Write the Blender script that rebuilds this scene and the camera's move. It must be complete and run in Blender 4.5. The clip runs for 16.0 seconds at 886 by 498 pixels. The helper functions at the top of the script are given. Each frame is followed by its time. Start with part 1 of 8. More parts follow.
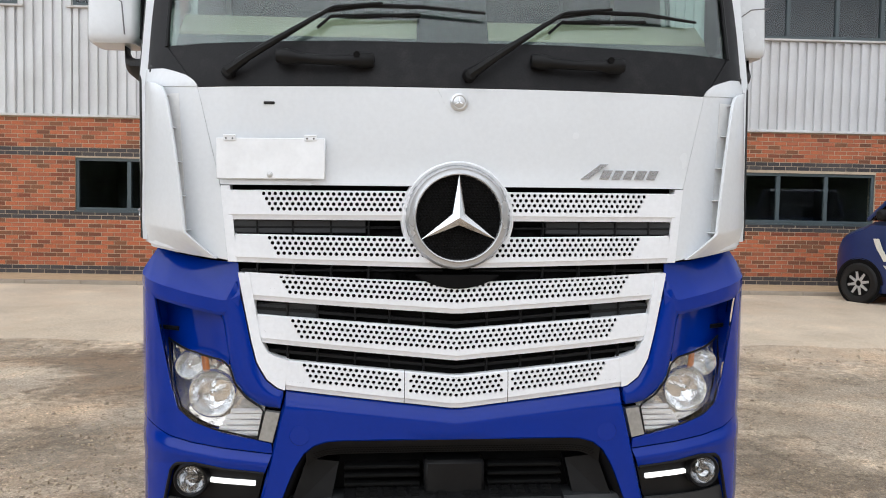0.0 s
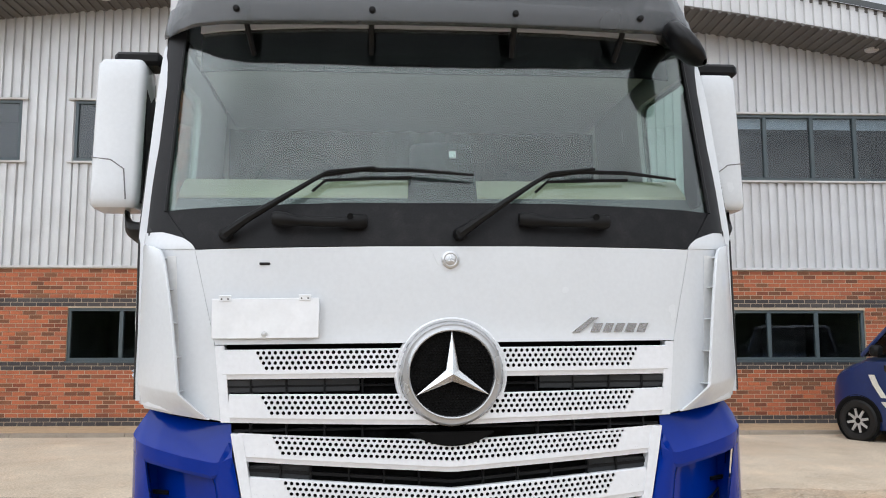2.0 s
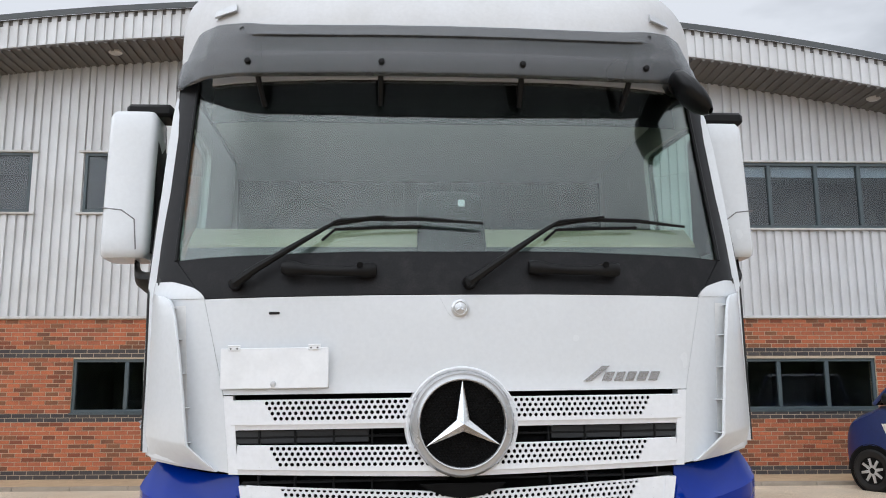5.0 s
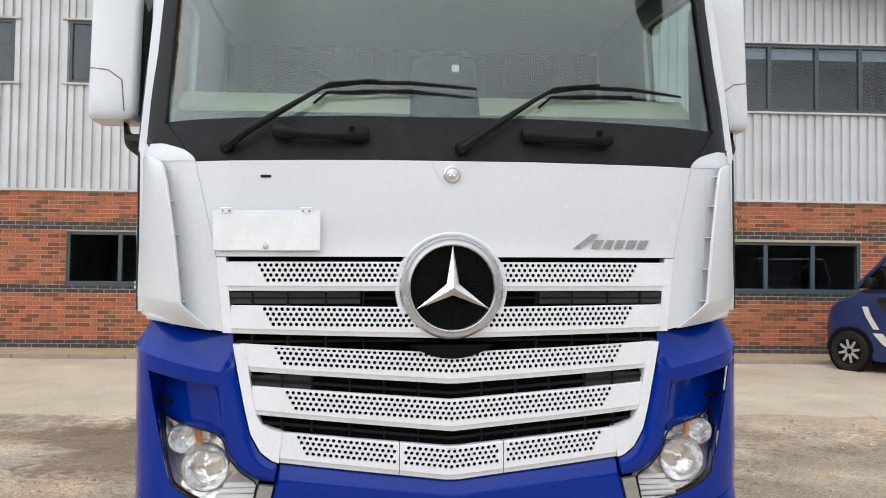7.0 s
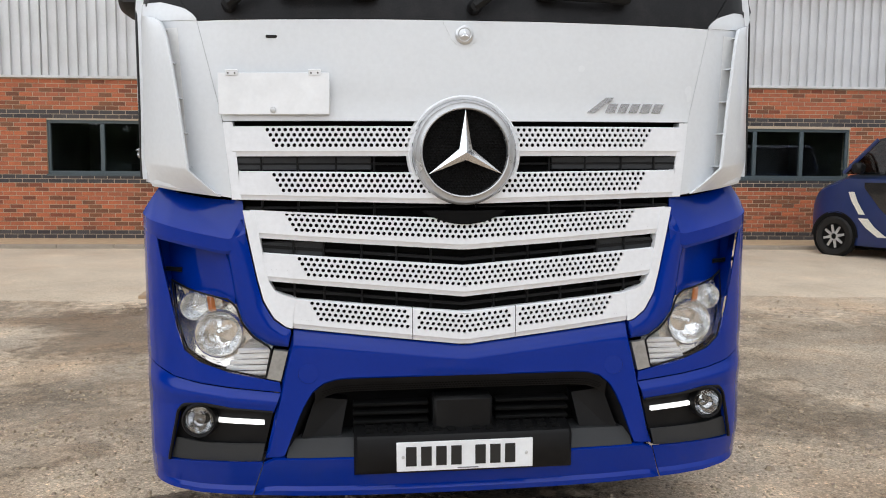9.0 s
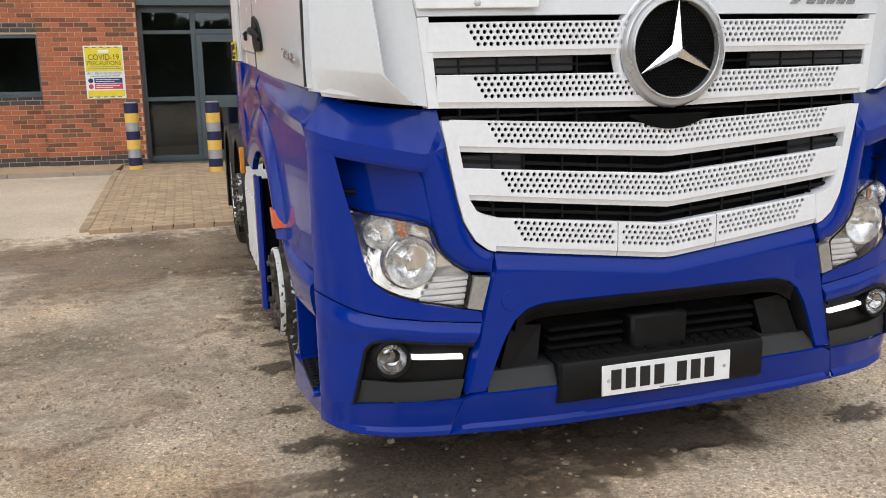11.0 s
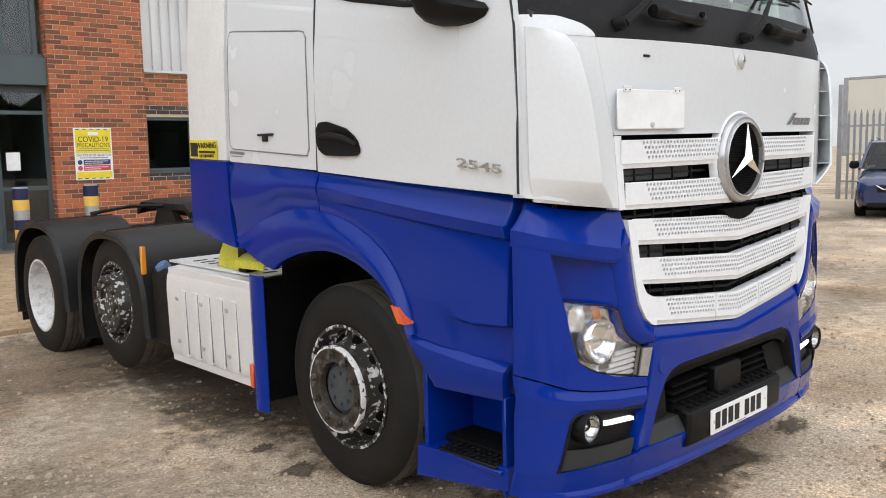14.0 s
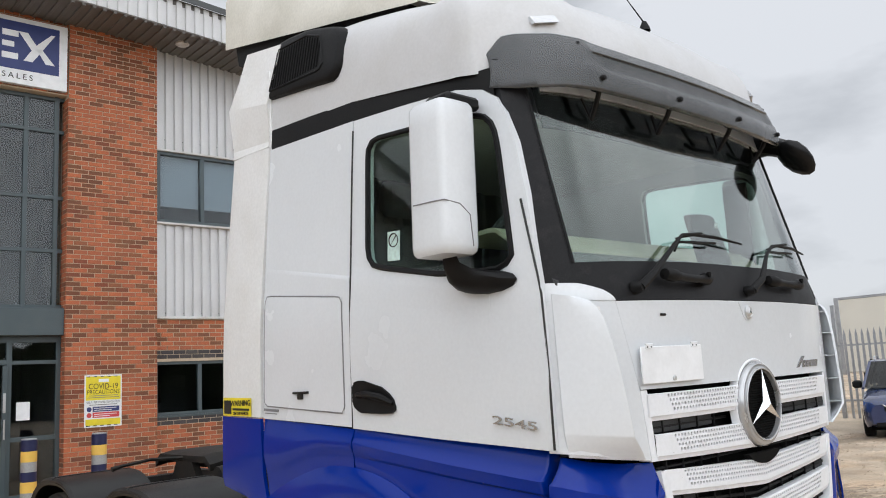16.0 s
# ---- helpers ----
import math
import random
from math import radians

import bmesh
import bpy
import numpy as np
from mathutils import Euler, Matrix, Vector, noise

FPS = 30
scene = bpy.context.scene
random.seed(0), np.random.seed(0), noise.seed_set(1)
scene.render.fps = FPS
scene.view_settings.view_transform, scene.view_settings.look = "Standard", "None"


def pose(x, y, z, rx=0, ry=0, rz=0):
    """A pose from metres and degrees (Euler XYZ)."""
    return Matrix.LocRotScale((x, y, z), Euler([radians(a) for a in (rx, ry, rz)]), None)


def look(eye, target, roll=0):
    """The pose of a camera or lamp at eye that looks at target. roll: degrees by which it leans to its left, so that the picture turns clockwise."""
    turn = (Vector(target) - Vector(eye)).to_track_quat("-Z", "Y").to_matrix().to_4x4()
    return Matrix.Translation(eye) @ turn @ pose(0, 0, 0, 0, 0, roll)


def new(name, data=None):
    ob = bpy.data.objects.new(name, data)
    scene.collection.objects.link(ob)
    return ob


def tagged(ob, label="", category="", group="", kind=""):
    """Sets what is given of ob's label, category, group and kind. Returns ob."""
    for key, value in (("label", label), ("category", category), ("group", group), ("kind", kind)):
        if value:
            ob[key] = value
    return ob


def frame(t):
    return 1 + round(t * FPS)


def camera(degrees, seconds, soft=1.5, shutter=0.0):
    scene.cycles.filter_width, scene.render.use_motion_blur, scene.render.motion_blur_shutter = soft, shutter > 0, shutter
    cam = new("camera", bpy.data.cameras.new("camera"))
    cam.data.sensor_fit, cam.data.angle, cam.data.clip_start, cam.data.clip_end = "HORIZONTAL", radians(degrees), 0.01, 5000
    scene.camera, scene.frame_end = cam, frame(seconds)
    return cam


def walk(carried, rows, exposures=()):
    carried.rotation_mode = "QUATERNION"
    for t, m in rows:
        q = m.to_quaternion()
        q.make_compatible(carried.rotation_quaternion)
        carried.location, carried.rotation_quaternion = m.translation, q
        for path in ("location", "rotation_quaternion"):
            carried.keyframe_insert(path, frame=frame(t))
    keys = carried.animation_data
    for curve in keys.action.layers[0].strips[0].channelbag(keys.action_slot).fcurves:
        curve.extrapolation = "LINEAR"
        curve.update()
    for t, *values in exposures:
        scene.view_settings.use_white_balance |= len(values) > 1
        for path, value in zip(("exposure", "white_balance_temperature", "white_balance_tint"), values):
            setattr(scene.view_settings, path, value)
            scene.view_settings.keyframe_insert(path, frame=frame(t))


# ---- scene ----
cam = camera(55.1, 16.0, soft=1.0)
PATH = [
    (0, (-0.335, 0.328, 1.593), (-0.164, 2.318, 1.485), 1.1),
    (0.5, (-0.335, 0.316, 1.609), (-0.159, 2.308, 1.581), 1.0),
    (1, (-0.338, 0.300, 1.624), (-0.156, 2.291, 1.677), 0.7),
    (1.5, (-0.339, 0.293, 1.639), (-0.153, 2.280, 1.776), 0.3),
    (2, (-0.341, 0.289, 1.651), (-0.156, 2.268, 1.872), -0.0),
    (2.5, (-0.342, 0.288, 1.659), (-0.161, 2.258, 1.960), -0.2),
    (3, (-0.346, 0.295, 1.673), (-0.168, 2.252, 2.041), -0.5),
    (3.2, (-0.345, 0.291, 1.667), (-0.169, 2.243, 2.067), -0.5),
    (5.3, (-0.357, 0.294, 1.639), (-0.188, 2.264, 1.939), -0.1),
    (5.5, (-0.355, 0.293, 1.630), (-0.188, 2.267, 1.901), 0.3),
    (6, (-0.357, 0.287, 1.616), (-0.185, 2.270, 1.814), 0.6),
    (6.5, (-0.357, 0.292, 1.600), (-0.172, 2.280, 1.728), 0.7),
    (7, (-0.353, 0.298, 1.589), (-0.161, 2.288, 1.649), 0.7),
    (7.5, (-0.355, 0.306, 1.574), (-0.156, 2.296, 1.572), 0.7),
    (8, (-0.351, 0.325, 1.569), (-0.150, 2.314, 1.498), 0.9),
    (8.2, (-0.346, 0.327, 1.552), (-0.146, 2.315, 1.463), 1.0),
    (10.3, (-1.050, 0.621, 1.435), (-0.682, 2.556, 1.086), -1.4),
    (10.5, (-1.182, 0.704, 1.435), (-0.785, 2.631, 1.075), -1.5),
    (11, (-1.597, 0.880, 1.448), (-1.037, 2.761, 1.060), -1.0),
    (11.5, (-2.019, 1.042, 1.454), (-1.281, 2.846, 1.004), -1.5),
    (12, (-2.393, 1.241, 1.468), (-1.536, 2.985, 0.992), -1.9),
    (12.5, (-2.770, 1.340, 1.491), (-1.743, 3.005, 1.075), 0.1),
    (13, (-3.089, 1.454, 1.496), (-1.904, 3.027, 1.145), 0.8),
    (13.5, (-3.307, 1.594, 1.534), (-2.011, 3.088, 1.236), -0.3),
    (14, (-3.547, 1.624, 1.601), (-2.186, 3.071, 1.371), -1.1),
    (14.5, (-3.686, 1.621, 1.653), (-2.293, 3.051, 1.532), -1.9),
    (15, (-3.744, 1.606, 1.688), (-2.345, 3.035, 1.713), -2.3),
    (15.5, (-3.782, 1.583, 1.706), (-2.391, 3.011, 1.868), -2.6),
    (16, (-3.803, 1.571, 1.733), (-2.430, 2.994, 2.033), -3.0),
]
walk(cam, [(t, look(eye, target, roll)) for t, eye, target, roll in PATH], [(0, -0.06, 6350, 10), (2.5, -0.08, 6260, 10), (3.2, -0.17, 6230, 10), (5.3, -0.12, 6250, 10), (6.5, -0.02, 6330, 10), (7, -0.06, 6350, 10), (8, -0.13, 6400, 10), (10.5, -0.15, 6470, 10), (11.5, -0.04, 6550, 10), (12, 0.06, 6550, 10), (13, 0.06, 6600, 10), (14, -0.02, 6550, 10), (16, -0.14, 6400, 10)])

# ---- light ----
world = bpy.data.worlds.new("overcast_sky")
scene.world = world
world.use_nodes = True
wn, wl = world.node_tree.nodes, world.node_tree.links
wn.clear()
w_out, w_bg = wn.new("ShaderNodeOutputWorld"), wn.new("ShaderNodeBackground")
w_sky = wn.new("ShaderNodeTexSky")
w_sky.sky_type, w_sky.sun_disc = "NISHITA", False
w_sky.sun_elevation, w_sky.sun_rotation = radians(55), radians(215)
w_co = wn.new("ShaderNodeTexCoord")
w_sep = wn.new("ShaderNodeSeparateXYZ")
w_map = wn.new("ShaderNodeMapping")
w_map.inputs["Scale"].default_value = (1.0, 1.0, 2.6)
w_noise = wn.new("ShaderNodeTexNoise")
w_noise.inputs["Scale"].default_value, w_noise.inputs["Detail"].default_value = 2.3, 6
w_noise.inputs["Roughness"].default_value = 0.52
w_ramp = wn.new("ShaderNodeValToRGB")
w_ramp.color_ramp.elements[0].position, w_ramp.color_ramp.elements[0].color = 0.33, (3.7, 3.85, 4.05, 1)
w_ramp.color_ramp.elements[1].position, w_ramp.color_ramp.elements[1].color = 0.50, (6.1, 6.25, 6.5, 1)
w_grad = wn.new("ShaderNodeMapRange")
w_grad.inputs["From Min"].default_value, w_grad.inputs["From Max"].default_value = 0.0, 1.0
w_grad.inputs["To Min"].default_value, w_grad.inputs["To Max"].default_value = 1.0, 1.3
w_dot = wn.new("ShaderNodeVectorMath")
w_dot.operation = "DOT_PRODUCT"
w_dot.inputs[1].default_value = Vector((-0.55, -0.72, 0.62)).normalized()
w_pos = wn.new("ShaderNodeMath")
w_pos.operation = "MAXIMUM"
w_pos.inputs[1].default_value = 0.0
w_sq = wn.new("ShaderNodeMath")
w_sq.operation = "POWER"
w_sq.inputs[1].default_value = 1.6
w_glow = wn.new("ShaderNodeMath")
w_glow.operation = "MULTIPLY_ADD"
w_glow.inputs[1].default_value = 1.9
w_mul = wn.new("ShaderNodeVectorMath")
w_mul.operation = "SCALE"
w_mix = wn.new("ShaderNodeMix")
w_mix.data_type = "RGBA"
w_mix.inputs["Factor"].default_value = 0.93
for a, b in ((w_co.outputs["Generated"], w_sep.inputs[0]), (w_co.outputs["Generated"], w_map.inputs[0]), (w_map.outputs[0], w_noise.inputs["Vector"]),
             (w_noise.outputs["Fac"], w_ramp.inputs[0]), (w_sep.outputs["Z"], w_grad.inputs["Value"]), (w_ramp.outputs[0], w_mul.inputs[0]),
             (w_co.outputs["Generated"], w_dot.inputs[0]), (w_dot.outputs["Value"], w_pos.inputs[0]), (w_pos.outputs[0], w_sq.inputs[0]), (w_sq.outputs[0], w_glow.inputs[0]), (w_grad.outputs[0], w_glow.inputs[2]), (w_glow.outputs[0], w_mul.inputs["Scale"]), (w_sky.outputs[0], w_mix.inputs["A"]), (w_mul.outputs[0], w_mix.inputs["B"]),
             (w_mix.outputs["Result"], w_bg.inputs[0]), (w_bg.outputs[0], w_out.inputs[0])):
    wl.new(a, b)
w_bg.inputs["Strength"].default_value = 0.129
sun = new("sun", bpy.data.lights.new("sun", "SUN"))
sun.data.energy, sun.data.angle, sun.data.color = 0.5, radians(150), (1.0, 0.97, 0.93)
sun.matrix_world = look((-6, -9, 16), (0, 3, 0))


# ---- materials ----
def material(name, color, rough=0.5, metal=0.0, coat=0.0, second=None, scale=8.0, amount=0.5, bump=0.0, bump_scale=60.0, fine=0.12, spec=0.5, island=0.0, random_tint=0.0, edge=(0.4, 0.7)):
    """A node material: two scales of noise between color and second, grain in the roughness, fine relief."""
    m = bpy.data.materials.new(name)
    m.use_nodes = True
    nt = m.node_tree
    n, l = nt.nodes, nt.links
    p = n["Principled BSDF"]
    p.inputs["Roughness"].default_value, p.inputs["Metallic"].default_value = rough, metal
    p.inputs["Coat Weight"].default_value, p.inputs["Coat Roughness"].default_value = coat, 0.04
    p.inputs["Specular IOR Level"].default_value = spec
    co = n.new("ShaderNodeTexCoord")
    big, small = n.new("ShaderNodeTexNoise"), n.new("ShaderNodeTexNoise")
    big.inputs["Scale"].default_value, big.inputs["Detail"].default_value = scale, 4
    small.inputs["Scale"].default_value, small.inputs["Detail"].default_value = bump_scale, 3
    l.new(co.outputs["Object"], big.inputs["Vector"])
    l.new(co.outputs["Object"], small.inputs["Vector"])
    ramp = n.new("ShaderNodeMapRange")
    ramp.inputs["From Min"].default_value, ramp.inputs["From Max"].default_value = edge
    ramp.inputs["To Max"].default_value = amount
    l.new(big.outputs["Fac"], ramp.inputs["Value"])
    mix = n.new("ShaderNodeMix")
    mix.data_type = "RGBA"
    mix.inputs["A"].default_value = (*color, 1)
    mix.inputs["B"].default_value = (*(second or [c * 0.8 for c in color]), 1)
    l.new(ramp.outputs[0], mix.inputs["Factor"])
    grain = n.new("ShaderNodeMix")
    grain.data_type, grain.blend_type = "RGBA", "MULTIPLY"
    l.new(mix.outputs["Result"], grain.inputs["A"])
    gr = n.new("ShaderNodeMapRange")
    gr.inputs["From Min"].default_value, gr.inputs["From Max"].default_value = 0.3, 0.7
    gr.inputs["To Min"].default_value, gr.inputs["To Max"].default_value = 1 - fine, 1 + fine
    l.new(small.outputs["Fac"], gr.inputs["Value"])
    l.new(gr.outputs[0], grain.inputs["B"])
    grain.inputs["Factor"].default_value = 1.0
    last = grain.outputs["Result"]
    if island or random_tint:
        if island:
            src = n.new("ShaderNodeNewGeometry").outputs["Random Per Island"]
        else:
            src = n.new("ShaderNodeObjectInfo").outputs["Random"]
        tint = n.new("ShaderNodeValToRGB")
        k = island or random_tint
        tint.color_ramp.elements[0].color = (1 - k, 1 - 1.15 * k, 1 - 1.15 * k, 1)
        tint.color_ramp.elements[1].color = (1 + k * 0.55, 1 + k * 0.45, 1 + k * 0.1, 1)
        if k > 0.4:
            for at, c in ((0.13, (0.42, 0.54, 0.58, 1)), (0.30, (0.56, 0.74, 0.72, 1)), (0.42, (0.95, 0.95, 0.95, 1))):
                tint.color_ramp.elements.new(at).color = c
        l.new(src, tint.inputs[0])
        tm = n.new("ShaderNodeMix")
        tm.data_type, tm.blend_type = "RGBA", "MULTIPLY"
        tm.inputs["Factor"].default_value = 1.0
        l.new(last, tm.inputs["A"])
        l.new(tint.outputs[0], tm.inputs["B"])
        last = tm.outputs["Result"]
    l.new(last, p.inputs["Base Color"])
    rr = n.new("ShaderNodeMapRange")
    rr.inputs["To Min"].default_value, rr.inputs["To Max"].default_value = max(0.02, rough * 0.8), min(1, rough * 1.25)
    l.new(big.outputs["Fac"], rr.inputs["Value"])
    l.new(rr.outputs[0], p.inputs["Roughness"])
    if bump:
        b = n.new("ShaderNodeBump")
        b.inputs["Strength"].default_value, b.inputs["Distance"].default_value = 1.0, bump
        l.new(small.outputs["Fac"], b.inputs["Height"])
        l.new(b.outputs[0], p.inputs["Normal"])
    return m


def glass(name, tint, clear=0.8, ior=1.5, rise=4.0):
    """Thin pane: tinted see-through with a mirror layer that grows at grazing angles."""
    m = bpy.data.materials.new(name)
    m.use_nodes = True
    n, l = m.node_tree.nodes, m.node_tree.links
    n.clear()
    out, mix, fr = n.new("ShaderNodeOutputMaterial"), n.new("ShaderNodeMixShader"), n.new("ShaderNodeMapRange")
    lw, pw = n.new("ShaderNodeLayerWeight"), n.new("ShaderNodeMath")
    lw.inputs["Blend"].default_value = 0.5
    pw.operation = "POWER"
    pw.inputs[1].default_value = rise
    l.new(lw.outputs["Facing"], pw.inputs[0])
    l.new(pw.outputs[0], fr.inputs["Value"])
    tr, gl = n.new("ShaderNodeBsdfTransparent"), n.new("ShaderNodeBsdfGlossy")
    fr.inputs["To Min"].default_value = ((ior - 1) / (ior + 1)) ** 2
    tr.inputs["Color"].default_value = (*[c * clear for c in tint], 1)
    gl.inputs["Roughness"].default_value = 0.015
    l.new(fr.outputs[0], mix.inputs[0])
    l.new(tr.outputs[0], mix.inputs[1])
    l.new(gl.outputs[0], mix.inputs[2])
    l.new(mix.outputs[0], out.inputs[0])
    return m


def glow(name, color, strength):
    m = bpy.data.materials.new(name)
    m.use_nodes = True
    p = m.node_tree.nodes["Principled BSDF"]
    p.inputs["Base Color"].default_value = (*color, 1)
    p.inputs["Emission Color"].default_value = (*color, 1)
    p.inputs["Emission Strength"].default_value = strength
    return m


WHITE = material("white_paint", (0.695, 0.722, 0.748), 0.25, coat=0.35, second=(0.665, 0.69, 0.712), scale=3, amount=0.5, fine=0.02)
WHITE_DIRTY = material("dusty_white_paint", (0.76, 0.765, 0.76), 0.4, coat=0.15, second=(0.68, 0.675, 0.65), scale=4, amount=0.6, fine=0.04)
# roof white, darkened in its colour to offset strong skylight from above
ROOF_WHITE = material("darkened_roof_paint", (0.60, 0.605, 0.615), 0.36, coat=0.2, second=(0.55, 0.55, 0.545), scale=4, amount=0.7, fine=0.03)
GLOSS_BLACK = material("gloss_black_plastic", (0.004, 0.004, 0.0045), 0.30, spec=0.25, second=(0.008, 0.008, 0.008), scale=9)
WHITE_MATT = material("white_plastic_lacquer", (0.80, 0.82, 0.85), 0.38, second=(0.74, 0.755, 0.78), scale=6, amount=0.5, fine=0.03)
CREAM = material("weathered_cream_paint", (0.66, 0.64, 0.57), 0.5, second=(0.5, 0.48, 0.41), scale=3, amount=0.7, fine=0.06)
BLUE = material("royal_blue_paint", (0.0006, 0.023, 0.250), 0.16, coat=0.32, spec=0.12, second=(0.0010, 0.024, 0.265), scale=4, amount=0.6, fine=0.02)
BLACK = material("black_plastic", (0.005, 0.005, 0.0055), 0.5, second=(0.010, 0.010, 0.010), scale=9, amount=0.8, bump=0.0005, bump_scale=300, spec=0.2)
BLACK_DUSTY = material("dusty_black_plastic", (0.007, 0.007, 0.008), 0.5, second=(0.028, 0.026, 0.027), scale=14, amount=0.45, fine=0.3, bump_scale=180, spec=0.22, edge=(0.48, 0.75))
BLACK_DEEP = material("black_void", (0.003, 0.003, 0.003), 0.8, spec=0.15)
GREY_PLASTIC = material("grey_plastic", (0.026, 0.028, 0.03), 0.6, second=(0.036, 0.036, 0.036), scale=7, spec=0.35, bump=0.0006, bump_scale=260)
FENDER = material("grey_black_fender_plastic", (0.011, 0.0113, 0.0115), 0.42, second=(0.020, 0.0195, 0.019), scale=5, amount=0.8, spec=0.35, bump=0.0008, bump_scale=220)
CHROME = material("chrome", (0.82, 0.83, 0.84), 0.1, metal=1.0, fine=0.02)
SATIN = material("satin_silver", (0.62, 0.63, 0.64), 0.3, metal=0.7, fine=0.03)
HOUSING = material("pale_lamp_housing", (0.88, 0.86, 0.82), 0.13, metal=0.75, second=(0.62, 0.58, 0.53), scale=16, amount=0.8, fine=0.05, bump=0.004, bump_scale=26)
RINGMAT = material("silver_lacquer", (0.50, 0.51, 0.52), 0.25, metal=0.6, coat=0.4, fine=0.02)
ALU = material("brushed_aluminium", (0.80, 0.80, 0.80), 0.32, metal=0.2, second=(0.70, 0.70, 0.69), scale=3, amount=0.6, fine=0.03)
RUBBER = material("tyre_rubber", (0.007, 0.0067, 0.0065), 0.62, spec=0.3, second=(0.020, 0.018, 0.016), scale=6, amount=0.6, bump=0.001, bump_scale=90)
RIM_WORN = material("chipped_wheel_paint", (0.030, 0.028, 0.025), 0.5, second=(0.60, 0.60, 0.60), scale=30, amount=1.0, edge=(0.56, 0.59), fine=0.2, bump=0.001, bump_scale=40)
TREAD = material("dusty_tyre_tread", (0.10, 0.085, 0.065), 0.9, second=(0.045, 0.04, 0.033), scale=7, amount=0.9, bump=0.002, bump_scale=90)
RIM_CHIP = material("chipped_white_wheel_paint", (0.70, 0.70, 0.69), 0.4, second=(0.03, 0.028, 0.025), scale=42, amount=1.0, edge=(0.57, 0.60), fine=0.12, bump=0.001, bump_scale=50)
HUB_FACE = material("oily_brown_hub_face", (0.045, 0.038, 0.030), 0.42, metal=0.2, second=(0.13, 0.12, 0.105), scale=22, amount=0.9, edge=(0.52, 0.62), bump=0.0015, bump_scale=60)
HUB_BLUE = material("blue_grey_hub_cap", (0.055, 0.068, 0.078), 0.45, metal=0.2, second=(0.10, 0.105, 0.11), scale=14, amount=0.7)
RIM_WHITE = material("white_wheel_paint", (0.72, 0.72, 0.72), 0.4, second=(0.40, 0.39, 0.37), scale=17, amount=0.6, edge=(0.5, 0.66), fine=0.1)
HUB_DARK = material("greasy_hub_iron", (0.05, 0.05, 0.052), 0.5, metal=0.3, second=(0.12, 0.115, 0.11), scale=20, amount=0.8, bump=0.001, bump_scale=80)
STEEL = material("grimy_steel", (0.012, 0.0115, 0.011), 0.6, metal=0.2, spec=0.3, second=(0.032, 0.027, 0.022), scale=10, amount=0.9, bump=0.001, bump_scale=70)
REFLECTOR = material("lamp_reflector", (0.88, 0.89, 0.90), 0.2, metal=0.4, fine=0.03)
FOG = material("dark_fog_reflector", (0.60, 0.61, 0.62), 0.12, metal=0.95, second=(0.25, 0.25, 0.26), scale=40, amount=0.9)
FLUTED = material("fluted_lamp_glass", (0.86, 0.87, 0.88), 0.14, metal=0.9, second=(0.6, 0.61, 0.62), scale=34, amount=0.9, bump=0.002, bump_scale=55, edge=(0.5, 0.6))
AMBER = material("amber_lens", (0.46, 0.17, 0.06), 0.2, coat=0.5, fine=0.1, bump=0.001, bump_scale=120)
ORANGE = material("orange_lens", (0.75, 0.12, 0.03), 0.22, coat=0.6, fine=0.08, bump=0.001, bump_scale=140)
MARKER = material("amber_marker", (0.85, 0.30, 0.02), 0.3, coat=0.4, fine=0.06)
YELLOW = material("yellow_plastic", (0.62, 0.58, 0.05), 0.5, second=(0.45, 0.42, 0.06), scale=12)
SIGN_YELLOW = material("sign_yellow", (0.80, 0.66, 0.03), 0.4, fine=0.03)
BAND_YELLOW = material("bollard_yellow", (0.82, 0.52, 0.10), 0.45, fine=0.05)
NAVY = material("navy_band", (0.012, 0.016, 0.07), 0.4, fine=0.05)
SIGN_BLUE = material("sign_blue", (0.02, 0.035, 0.16), 0.4, fine=0.03)
SIGN_RED = material("sign_red", (0.6, 0.06, 0.06), 0.4, fine=0.03)
SIGN_WHITE = material("sign_white", (0.84, 0.86, 0.88), 0.4, fine=0.02)
INK = material("black_ink", (0.012, 0.012, 0.012), 0.5)
INK_GREY = material("grey_ink", (0.2, 0.2, 0.21), 0.5)
GALV = material("galvanised_steel", (0.42, 0.43, 0.44), 0.5, metal=0.5, second=(0.32, 0.33, 0.34), scale=6, amount=0.8)
WINDSCREEN = glass("windscreen_glass", (0.90, 0.985, 0.955), 0.95, 1.64, 2.6)
SIDE_GLASS = glass("side_window_glass", (0.90, 1.0, 0.965), 0.99, 1.5)
CLEAR = glass("clear_lens", (1, 1, 1), 0.97, 1.42)
TINT = material("smoked_visor", (0.055, 0.058, 0.061), 0.25, coat=0.3, second=(0.068, 0.070, 0.072), scale=4, fine=0.04)
TINT.node_tree.nodes["Principled BSDF"].inputs["Alpha"].default_value = 0.80
PANE = glass("office_glass", (0.80, 0.86, 0.89), 0.9, 1.62)
DRL = glow("daytime_lamp", (1.0, 0.99, 0.96), 1.1)
MODEL_METAL = material("dark_chrome_letters", (0.50, 0.50, 0.51), 0.25, metal=0.8, fine=0.03)
DASH = material("dark_dashboard", (0.035, 0.036, 0.037), 0.6, second=(0.05, 0.05, 0.05))
CREAM_TRIM = material("cream_trim", (0.55, 0.50, 0.36), 0.6, second=(0.48, 0.43, 0.31))
FABRIC = material("grey_fabric", (0.12, 0.12, 0.125), 0.9, second=(0.08, 0.08, 0.085), scale=10, bump=0.001, bump_scale=300)
LINER = material("pale_headliner", (0.45, 0.44, 0.42), 0.9)
